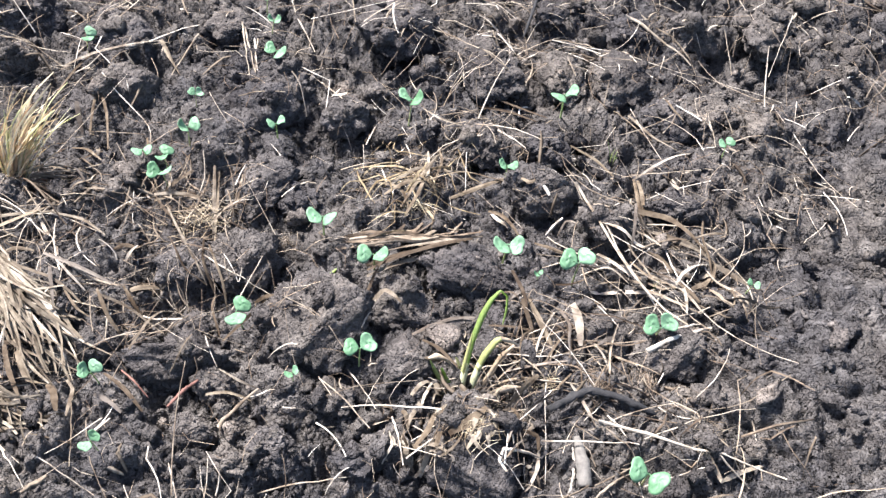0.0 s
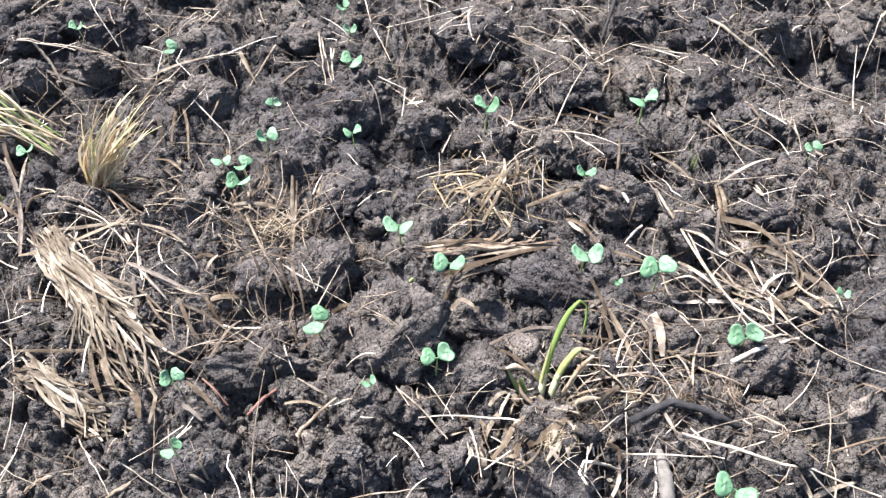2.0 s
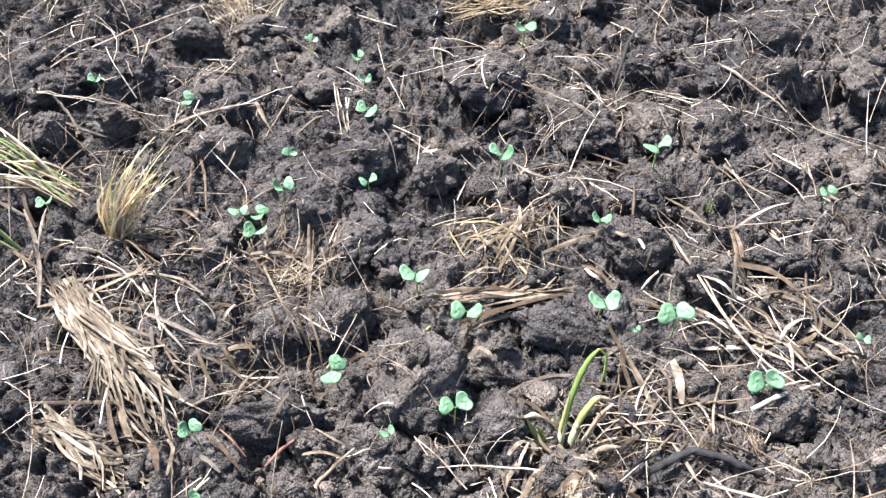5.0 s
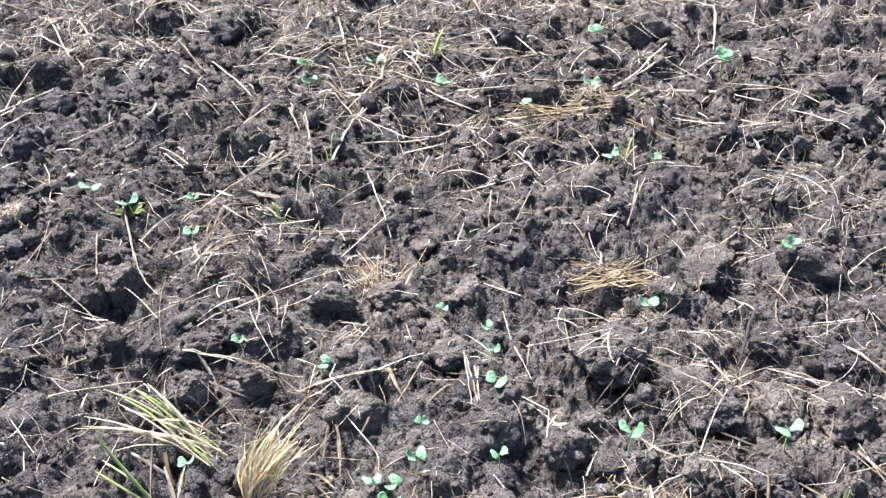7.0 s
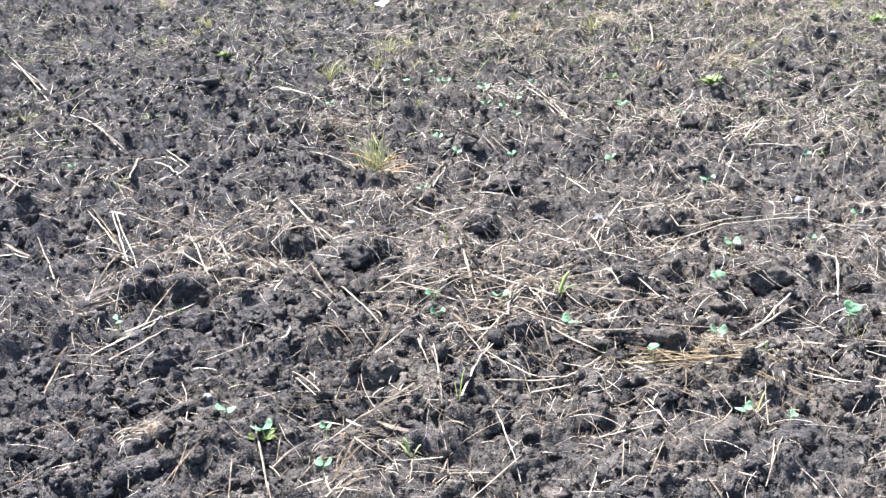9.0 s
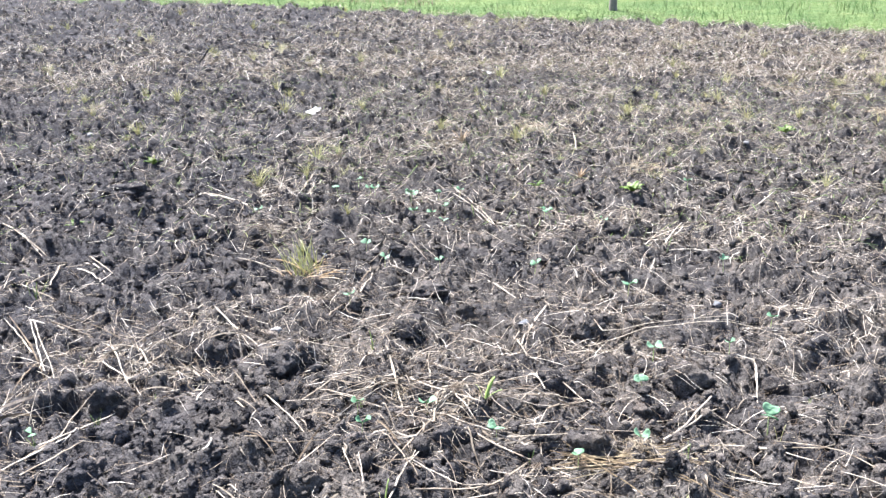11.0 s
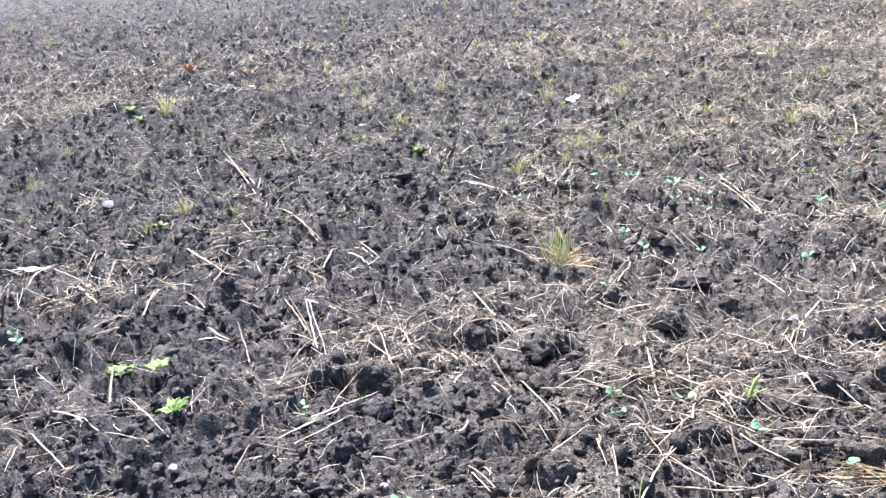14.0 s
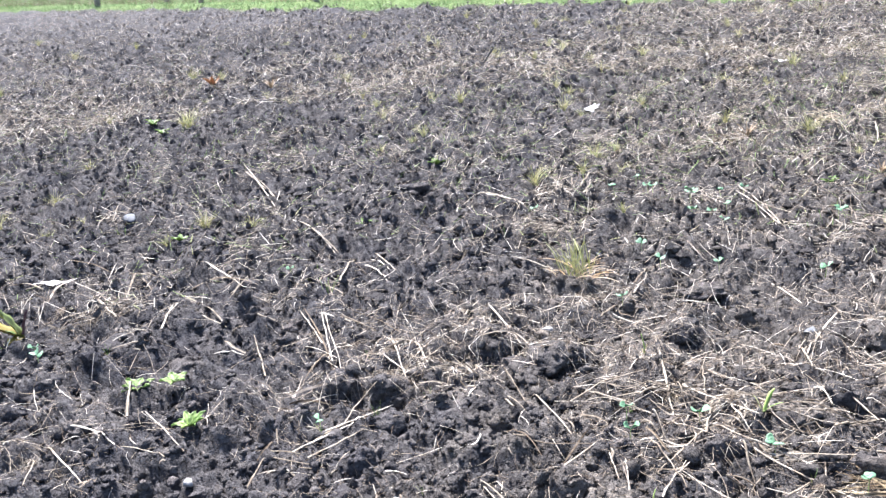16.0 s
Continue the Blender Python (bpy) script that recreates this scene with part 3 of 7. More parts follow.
STRAW_PATCHES_MORE = [
    (-0.85, 2.29, 0.31, 0.9),
    (-0.30, 2.49, 0.28, 0.9),
    (-1.73, 2.27, 0.20, 0.9),
    (-1.56, 2.52, 0.18, 0.9),
    (-0.55, 2.06, 0.34, 0.9),
    (-1.75, 3.39, 0.20, 0.9),
    (0.17, 3.92, 0.27, 0.9),
    (-1.32, 4.92, 0.42, 0.9),
    (-0.16, 5.67, 0.65, 0.9),
    (-1.88, 4.70, 0.42, 0.9),
    (-1.75, 2.25, 0.24, 0.4),
    (-2.42, 2.54, 0.33, 0.4),
    (-2.98, 2.50, 0.33, 0.4),
    (-3.48, 3.32, 0.28, 0.4),
    (-2.24, 1.35, 0.22, 0.4),
    (-1.86, 3.51, 0.24, 0.4),
    (-4.09, 4.67, 0.43, 0.4),
    (-2.76, 5.12, 0.40, 0.4),
    (-4.18, 5.72, 0.82, 0.4),
]
STRAW_PATCHES += STRAW_PATCHES_MORE
PALE_STONES = [
    (-0.176, 0.687, 0.004), (-0.578, 1.167, 0.009), (-1.272, 1.536, 0.012), (-1.367, 2.586, 0.021), (0.190, 5.307, 0.023),
    (-1.931, 3.247, 0.010), (-3.454, 4.838, 0.023), (-0.282, 3.949, 0.014), (-0.986, 4.733, 0.011), (-0.734, 4.720, 0.011),
    (-7.923, 9.633, 0.020), (-1.999, 1.450, 0.014), (-1.856, 1.478, 0.018), (-1.324, 4.043, 0.013),
]
GREY_STONES = [
    (-0.605, 2.743, 0.023), (-0.018, 3.014, 0.018), (-3.851, 3.172, 0.045), (-1.447, 3.236, 0.019),
]
WHITE_SCRAPS = [
    (-2.455, 5.790, 0.059), (-1.683, 7.614, 0.084), (-3.462, 2.399, 0.066),
]
POSTS = [
    (-1.03, 12.75, 0.050, 0.0), (-6.75, 13.95, 0.050, 0.02), (-11.7, 15.3, 0.050, -0.02),
    (-16.0, 16.75, 0.060, 0.02), (-17.7, 17.4, 0.060, 0.03), (-20.1, 17.4, 0.070, 0.03),
]

SEEDLINGS = [(0.99 * x, 0.99 * y, size) for x, y, size in SEEDLINGS_NEAR + SEEDLINGS_MID + SEEDLINGS_FAR]
for x, y, size in SEEDLINGS:
    PADS.append((x, y, 0.040 - 1.15 * size, 0.026))

WEDGE = (radians(-58), radians(74))                 # the sector of the field that is strewn, counted from +y to the left


# ---- ground: one sheet out to the horizon ----
def build_ground():
    def rings(r, end, step):
        out = []
        while r < end:
            out.append(r)
            r *= step
        return out
    near = [0.0, 0.06, 0.12, 0.2, 0.27] + rings(0.33, 1.7, 1.0043) + rings(1.7, 9.0, 1.0056)
    while len(near) % 4 != 1:
        near.append(near[-1] * 1.0056)
    far = rings(near[-1], 15.0, 1.0052) + rings(15.0, 30.0, 1.011) + rings(30.0, 3500.0, 1.12)
    while len(far) % 4 != 1:
        far.append(far[-1] * 1.12)
    near, far = np.array(near), np.array(far)
    # rays over the strewn sector; the near part has twice as many
    th = np.concatenate([np.linspace(WEDGE[0], radians(-29), 40)[:-1], np.linspace(radians(-29), radians(66), 372), np.linspace(radians(66), WEDGE[1], 20)[1:]])
    fine = np.empty(2 * len(th) - 1)
    fine[::2], fine[1::2] = th, 0.5 * (th[1:] + th[:-1])
    # the rest of the circle: every fourth ring, fewer rays
    back = np.linspace(WEDGE[1], WEDGE[0] + 2 * math.pi, 150)
    blocks = []
    for rs, rays, fine_grain in ((near, fine, True), (far, th, True), (near[::4], back, False), (far[::4], back, False)):
        R, TH = np.meshgrid(rs, rays, indexing="ij")
        grain = np.interp(R, (2.2, 6.0), (0.0022, 0.0030)) if fine_grain else 0.024
        Z = field((-np.sin(TH) * R).ravel(), (np.cos(TH) * R).ravel(), np.minimum(grain * R, 5.0).ravel()).reshape(R.shape)
        blocks.append([R, TH, Z * (1 - np.clip((R - 35) / 60, 0, 1))])
    (_, _, Zn), (_, _, Zf), (_, _, Zbn), (_, _, Zbf) = blocks
    # blocks share their border vertices' heights
    Zbf[0] = Zbn[-1]
    for Zs, rs, Zb in ((Zn, near, Zbn), (Zf, far, Zbf)):
        for col, own in ((-1, 0), (0, -1)):
            Zs[:, col] = np.interp(rs, rs[::4], Zb[:, own])
    Zf[0] = Zn[-1, ::2]
    Zn[-1, 1::2] = 0.5 * (Zn[-1, :-2:2] + Zn[-1, 2::2])
    parts, faces, base = [], [], 0
    for rr, tt, zz in blocks:
        parts.append(np.stack([-np.sin(tt) * rr, np.cos(tt) * rr, zz], -1).reshape(-1, 3))
        a, b = rr.shape
        i, j = np.meshgrid(np.arange(a - 1), np.arange(b - 1), indexing="ij")
        k = base + i * b + j
        faces.append(np.stack([k, k + 1, k + 1 + b, k + b], -1).reshape(-1, 4))
        base += a * b
    ob = new("ground", mesh_of("ground", np.vstack(parts), np.vstack(faces), GROUND))
    return tagged(ob, "dark crumbly tilled soil of a field, with green meadow past its edge", "ground", kind="structure")


build_ground()


# ---- clods ----
def icosphere(subdivisions):
    bm = bmesh.new()
    bmesh.ops.create_icosphere(bm, subdivisions=subdivisions, radius=1.0)
    v = np.array([p.co[:] for p in bm.verts])
    f = np.array([[p.index for p in q.verts] for q in bm.faces])
    bm.free()
    return v, f


def clod_mesh(seed, subdivisions=5):
    """A broken lump of soil: a few flat fractures, the whole of it built up from crumbs of several sizes."""
    v, f = icosphere(subdivisions)
    rng = np.random.default_rng(seed)
    off = Vector(rng.uniform(-50, 50, 3))
    out = []
    cuts = [(Vector(rng.normal(size=3)).normalized(), rng.uniform(0.55, 0.85)) for _ in range(7)]
    for p in v:
        d = Vector(p)
        q = d * (1 + 0.42 * noise.noise(d * 1.3 + off) + 0.26 * noise.noise(d * 2.9 + off))
        for nrm, lim in cuts:
            over = q.dot(nrm) - lim
            if over > 0:
                q -= nrm * over * 0.8
        w = q + 0.12 * noise.noise_vector(q * 4 + off)
        crumbs = 0.20 * (0.55 - noise.voronoi(w * 2.6 + off)[0][0]) + 0.12 * (0.5 - noise.voronoi(w * 5.5 + off)[0][0])
        if subdivisions > 3:
            crumbs += 0.075 * (0.5 - noise.voronoi(w * 11 + off)[0][0]) + 0.03 * noise.noise(w * 22 + off)
        q += d * crumbs
        out.append(q[:])
    out = np.array(out)
    out -= 0.5 * (out.max(0) + out.min(0))
    return mesh_of("clod", out / out.max(0), f, CLOD)


CLOD_LIST = []
CLOD_MESHES = [clod_mesh(100 + i) for i in range(9)]
MID_CLODS = [clod_mesh(120 + i, 4) for i in range(9)]
SMALL_CLODS = [clod_mesh(140 + i, 3) for i in range(14)]


def put_clod(x, y, z, size, turn, k, meshes=CLOD_MESHES, label="dark grey-brown clod of crumbly soil on the tilled field", tilt=25):
    """size: half the clod's width, depth and height."""
    ob = new("soil_clod", meshes[k % len(meshes)])
    ob.matrix_world = pose(x, y, z, tilt * math.sin(k * 1.7), tilt * math.cos(k * 2.3), turn) @ Matrix.Diagonal((*size, 1))
    CLOD_LIST.append((x, y, z, *size))
    return tagged(ob, label, "clod", "clods of the field")


def surface(x, y):
    """Height of the soil with the clods that lie on it."""
    x, y = np.asarray(x, float), np.asarray(y, float)
    h = field(x, y)
    for cx, cy, cz, sx, sy, sz in CLOD_LIST:
        near = np.nonzero((np.abs(x - cx) < sx) & (np.abs(y - cy) < sy))[0]
        if len(near):
            q = 1 - ((x[near] - cx) / sx) ** 2 - ((y[near] - cy) / sy) ** 2
            h[near] = np.maximum(h[near], cz + 0.85 * sz * np.sqrt(np.maximum(q, 0)) - 0.4 * sz * (q < 0.15))
    return h


for x, y, sx, sy, sz in CLODS_NEAR + CLODS_NEAR_BACK + CLODS_NEAR_FRONT + CLODS_PATH + CLODS_PATH_MORE:
    put_clod(x, y, 0.22 * sz, (1.08 * sx, 1.08 * sy, 1.4 * sz if y < 1.2 else 1.1 * sz), 20 * math.sin(977 * x), int(abs(x * 531 + y * 379)), CLOD_MESHES if y < 1.35 else MID_CLODS, tilt=8)
for x, y, size, lift in CLODS_MID + CLODS_FAR + CLODS_LEFT:
    put_clod(x, y, (0.25 if size < 0.05 else -0.1) * size, (1.12 * size, size, (0.85 if size < 0.05 else 0.5) * size), (x * 977 + y * 613) % 360, int(abs(x * 531 + y * 379)), MID_CLODS, tilt=15)

put_clod(-2.96, 6.66, float(field([-2.96], [6.66])[0]) + 0.03, (0.048, 0.048, 0.046), 40, 4, label="dark round clod of soil standing out on the field", tilt=10)

rng = np.random.default_rng(5)


def strewn(n, r0, r1, rng, wedge=WEDGE):
    """Random places in the sector between two distances."""
    r = np.sqrt(rng.uniform(r0 * r0, r1 * r1, n)) if r1 < 5 else r0 * (r1 / r0) ** rng.random(n)
    t = rng.uniform(wedge[0], wedge[1], n)
    x, y = -np.sin(t) * r, np.cos(t) * r
    ok = y < edge_line(x) - 0.05
    return x[ok], y[ok]


def clear_of_pads(x, y, gap):
    ok = np.ones(len(x), bool)
    for px, py, pz, pr in PADS:
        ok &= (x - px) ** 2 + (y - py) ** 2 > gap * gap
    return ok


for count, r0, r1, low, high in ((170, 0.6, 4.4, 0.016, 0.042), (150, 0.4, 1.7, 0.009, 0.024)):
    x, y = strewn(count, r0, r1, rng)
    ok = clear_of_pads(x, y, 0.05)
    for cx, cy, _, sx, sy, _ in CLOD_LIST:
        ok &= ((x - cx) / (sx + 0.02)) ** 2 + ((y - cy) / (sy + 0.02)) ** 2 > 1
    x, y = x[ok], y[ok]
    z = field(x, y)
    for i in range(len(x)):
        s = float(rng.uniform(low, high))
        put_clod(x[i], y[i], z[i] + 0.15 * s, (s, 0.85 * s, 0.7 * s), float(rng.uniform(0, 360)), i + 3, SMALL_CLODS)


def scatter_lumps(name, x, y, size, subdivisions, rng, label, sink=0.25):
    """Many small crumbs joined into one mesh that nobody could count."""
    if subdivisions:
        base, f = icosphere(subdivisions)
    else:
        base = np.array([(1, 0, 0), (0, 1, 0), (-1, 0, 0), (0, -1, 0), (0, 0, 1), (0, 0, -1)], float)
        f = np.array([(i, (i + 1) % 4, 4) for i in range(4)] + [((i + 1) % 4, i, 5) for i in range(4)])
    shapes = np.stack([base * (1 + rng.uniform(-0.55, 0.40, (len(base), 1))) * rng.uniform(0.7, 1.3, (1, 3)) for _ in range(24)])
    n = len(x)
    v = shapes[rng.integers(0, 24, n)]
    a = rng.uniform(0, 2 * math.pi, n)
    ca, sa = np.cos(a)[:, None], np.sin(a)[:, None]
    sx, sy, sz = (size * rng.uniform(0.75, 1.25, n))[:, None], (size * rng.uniform(0.75, 1.25, n))[:, None], (size * rng.uniform(0.6, 0.95, n))[:, None]
    vx, vy, vz = v[:, :, 0] * sx, v[:, :, 1] * sy, v[:, :, 2] * sz
    z = surface(x, y)
    P = np.stack([vx * ca - vy * sa + x[:, None], vx * sa + vy * ca + y[:, None], vz + (z + size * (0.8 - 2 * sink) * 0.6)[:, None]], -1)
    F = (f[None] + (np.arange(n) * len(base))[:, None, None]).reshape(-1, 3)
    ob = new(name, mesh_of(name, P.reshape(-1, 3), F, CRUMB, subdivisions > 0))
    return tagged(ob, label, "soil", kind="stuff")


x, y = strewn(2100, 0.35, 2.6, rng)
scatter_lumps("soil_crumbs", x, y, 0.005 + 0.014 * rng.random(len(x)) ** 2, 2, rng, "crumbs of dark soil lying over the field")
x, y = strewn(6500, 0.35, 2.2, rng)
scatter_lumps("soil_grains", x, y, 0.0022 + 0.006 * rng.random(len(x)) ** 2, 1, rng, "fine grains of dark soil lying over the field")
for name, n, r0, r1, low, high, fineness, label in (
        ("lumps_of_soil", 3800, 1.8, 4.8, 0.008, 0.015, 2, "lumps of dark soil over the middle of the field"),
        ("bits_of_soil", 7000, 1.8, 4.8, 0.0035, 0.006, 1, "small bits of dark soil over the middle of the field"),
        ("farther_lumps", 40000, 3.0, 9.2, 0.005, 0.021, 0, "lumps of dark soil farther off in the field"),
        ("distant_lumps", 26000, 8.6, 20.0, 0.008, 0.026, 0, "lumps of dark soil over the far part of the field")):
    x, y = strewn(n, r0, r1 + 0.5, rng, (radians(-15), radians(67)))
    if name == "farther_lumps":                      # thinner towards the finer soil
        thin = rng.random(len(x)) < np.clip((np.hypot(x, y) - 2.6) / 4.0, 0.1, 0.9)
        x, y = x[thin], y[thin]
    scatter_lumps(name, x, y, low + high * rng.random(len(x)) ** (2.6 if r0 < 2 else 1.8), fineness, rng, label, 0.42)
BEHIND = (WEDGE[1], WEDGE[0] + 2 * math.pi)
x, y = strewn(15000, 0.3, 8.0, rng, BEHIND)
scatter_lumps("soil_lumps", x, y, 0.006 + 0.028 * rng.random(len(x)) ** 2, 0, rng, "lumps of dark soil on the rest of the field")


# ---- straw ----
def strands(x, y, length, turn, width, bend, segs, rng, lift=0.004, flat=0.6, tilt=None):
    """Verts and faces of thin bent stalks that lie across the lumps of soil."""
    n = len(x)
    X, Y = walks(x, y, turn, length, segs, rng, bend, 0.05 if segs > 2 else 0.0, 0.6 if segs > 2 else 0.0)
    G = surface(X.ravel(), Y.ravel()).reshape(X.shape)
    k = np.linspace(0, 1, segs + 1)[None]
    line = G[:, :1] * (1 - k) + G[:, -1:] * k
    up = np.maximum(G - line, 0).max(1, keepdims=True)
    Z = line + 0.75 * up * (0.4 + 2.4 * k * (1 - k)) + lift
    if tilt is not None:
        Z = Z + tilt[:, None] * length[:, None] * k
    C = np.stack([X, Y, Z], -1)
    return ribbons(C, width, rng, 0.6, 1.2) if flat < 0.3 else tubes(C, width, flat)


def walks(x, y, turn, length, segs, rng, bend, curl=0.10, kink=0.12):
    """Plan lines that wander: a steady bend, small turns and now and then a sharp kink, centred on x, y."""
    n = len(x)
    turns = bend[:, None] / segs + rng.normal(size=(n, segs)) * curl + rng.normal(size=(n, segs)) * 0.8 * (rng.random((n, segs)) < kink / segs)
    h = turn[:, None] + np.cumsum(turns, 1) - turns.sum(1, keepdims=True) / 2
    step = (length / segs)[:, None]
    X = np.concatenate([np.zeros((n, 1)), np.cumsum(np.cos(h) * step, 1)], 1)
    Y = np.concatenate([np.zeros((n, 1)), np.cumsum(np.sin(h) * step, 1)], 1)
    return X - X.mean(1, keepdims=True) + x[:, None], Y - Y.mean(1, keepdims=True) + y[:, None]


def ribbons(C, width, rng, roll=0.5, twist=0.8, thick=0.14, tip=0.25):
    """Flat dry blades along the centre lines C (n, k, 3), creased along the middle, rolled and twisted a little, narrower at both ends."""
    n, k, _ = C.shape
    tan = np.gradient(C, axis=1)
    tan /= np.linalg.norm(tan, axis=2, keepdims=True) + 1e-9
    up = np.zeros_like(tan)
    up[..., 2] = 1
    side = np.cross(tan, up)
    side /= np.linalg.norm(side, axis=2, keepdims=True) + 1e-9
    nor = np.cross(side, tan)
    s = np.linspace(0, 1, k)[None]
    a = (rng.normal(size=(n, 1)) * roll + rng.normal(size=(n, 1)) * twist * (s - 0.5))[..., None]
    flat, out = np.cos(a) * side + np.sin(a) * nor, np.cos(a) * nor - np.sin(a) * side
    w = width[:, None] * (tip + (1 - tip) * np.sin(math.pi * np.clip(s * 0.86 + 0.10, 0, 1)) ** 0.6) * (1 + 0.06 * rng.normal(size=(n, k)))
    w = w[..., None]
    cup = (rng.normal(size=(n, 1)) * 0.2)[..., None]
    rings = [C + w * flat, C + w * (thick + cup) * out, C - w * flat, C + w * (cup - thick) * out]
    V = np.stack(rings, 2)
    i, j = np.meshgrid(np.arange(k - 1), np.arange(4), indexing="ij")
    p, q = i * 4 + j, i * 4 + (j + 1) % 4
    f = np.stack([p, q, q + 4, p + 4], -1).reshape(-1, 4)
    F = (f[None] + (np.arange(n) * k * 4)[:, None, None]).reshape(-1, 4)
    return V.reshape(-1, 3), F


def tubes(C, width, flat=0.6, sides=3):
    """Tubes of a few sides round the centre lines C (n, k, 3), thinner at the tip."""
    n, k, _ = C.shape
    tan = np.gradient(C, axis=1)
    tan /= np.linalg.norm(tan, axis=2, keepdims=True) + 1e-9
    up = np.zeros_like(tan)
    up[..., 2] = 1
    side = np.cross(tan, up)
    side /= np.linalg.norm(side, axis=2, keepdims=True) + 1e-9
    nor = np.cross(side, tan)
    taper = np.linspace(1.0, 0.55, k)[None, :, None]
    w = width[:, None, None] * taper
    rings = [C + w * (math.cos(a) * side + flat * math.sin(a) * nor) for a in np.linspace(0, 2 * math.pi, sides, endpoint=False) + 0.5]
    V = np.stack(rings, 2)
    i, j = np.meshgrid(np.arange(k - 1), np.arange(sides), indexing="ij")
    a, b = i * sides + j, i * sides + (j + 1) % sides
    f = np.stack([a, b, b + sides, a + sides], -1).reshape(-1, 4)
    F = (f[None] + (np.arange(n) * k * sides)[:, None, None]).reshape(-1, 4)
    return V.reshape(-1, 3), F


def straw_density(x, y):
    d = 0.44 + 0.09 * np.clip((np.hypot(x, y) - 2.5) / 2.0, 0, 1) + 0.5 * smooth_noise(x * 1.1, y * 1.1, 201) + 0.9 * smooth_noise(x * 4, y * 4, 202) + 0.115 * np.clip(x + 2.9, -1.8, 3.6) * np.clip((y - 2.5) / 3, 0, 1)
    d = d - 0.20 * np.clip((-2.7 - x) / 1.2, 0, 1) * np.clip((6.5 - y) / 2.0, 0, 1)
    for px, py, pr, w in STRAW_PATCHES:
        d = d + 0.75 * w * np.exp(-((x - px) ** 2 + (y - py) ** 2) / (pr * pr))
    return d


def scatter_straw(name, n, r0, r1, rng, lengths, widths, segs, mat, label, wedge=WEDGE, bendy=0.5, power=1.8, lift=0.004, flat=0.6, thicken=0.0, thin=0.0):
    """thicken, thin: over how many metres it sets in past r0 and gives out towards r1."""
    x, y = strewn(n, r0, r1, rng, wedge)
    share, r = straw_density(x, y), np.hypot(x, y)
    if thicken:
        share = share * np.clip((r - r0) / thicken, 0, 1)
    if thin:
        share = share * np.clip((r1 - r) / thin, 0, 1)
    ok = rng.random(len(x)) < share
    x, y = x[ok], y[ok]
    n = len(x)
    length = lengths[0] + (lengths[1] - lengths[0]) * rng.random(n) ** power
    width = widths[0] + (widths[1] - widths[0]) * rng.random(n) ** 2
    v, f = strands(x, y, length, rng.uniform(0, math.pi * 2, n), width, rng.normal(size=n) * bendy, segs, rng, lift, flat, tilt=np.abs(rng.normal(size=n)) * 0.10 * (rng.random(n) < 0.35))
    ob = new(name, mesh_of(name, v, f, mat))
    return tagged(ob, label, "straw", kind="stuff")


LOOKED = (radians(-32), radians(68))               # the sector that the path passes nearest
scatter_straw("straw_litter", 9500, 0.35, 3.2, rng, (0.015, 0.15), (0.0004, 0.0014), 5, DRY_STRAW, "bits of pale bleached straw strewn over the soil", LOOKED, bendy=0.6)
scatter_straw("dry_blades", 2600, 0.35, 3.2, rng, (0.015, 0.08), (0.0010, 0.0030), 5, STRAW, "flat broken bits of dry pale blades on the soil", LOOKED, bendy=0.7, flat=0.18)
scatter_straw("rootlets", 14000, 0.35, 3.2, rng, (0.01, 0.09), (0.00025, 0.0007), 3, ROOTS, "fine brown rootlets and dry fibres on the soil", LOOKED, bendy=1.6)
scatter_straw("loose_straw", 11000, 0.3, 7.5, rng, (0.02, 0.16), (0.0007, 0.0020), 3, STRAW, "pale straw strewn on the rest of the field", BEHIND)
scatter_straw("straw_of_mid_field", 22000, 2.6, 5.8, rng, (0.012, 0.12), (0.0005, 0.0017), 3, DRY_STRAW, "pale straw strewn over the middle of the field", (radians(-16), radians(68)), power=2.4, lift=0.009, thin=2.2)
scatter_straw("farther_straw", 90000, 3.3, 9.4, rng, (0.015, 0.12), (0.0008, 0.0022), 1, DRY_STRAW, "pale straw strewn farther off over the field", (radians(-14), radians(67)), power=2.0, lift=0.018, thicken=2.6)
scatter_straw("distant_straw", 190000, 7.6, 26.0, rng, (0.025, 0.13), (0.0018, 0.0042), 1, DRY_STRAW, "pale straw strewn over the far part of the field", (radians(-12), radians(66)), lift=0.032)

scatter_straw("young_grass", 26000, 3.4, 14.0, rng, (0.02, 0.07), (0.0010, 0.0022), 1, BLADE, "sparse thin young grass over the far field", (radians(-12), radians(66)), lift=0.025, thicken=3.0)


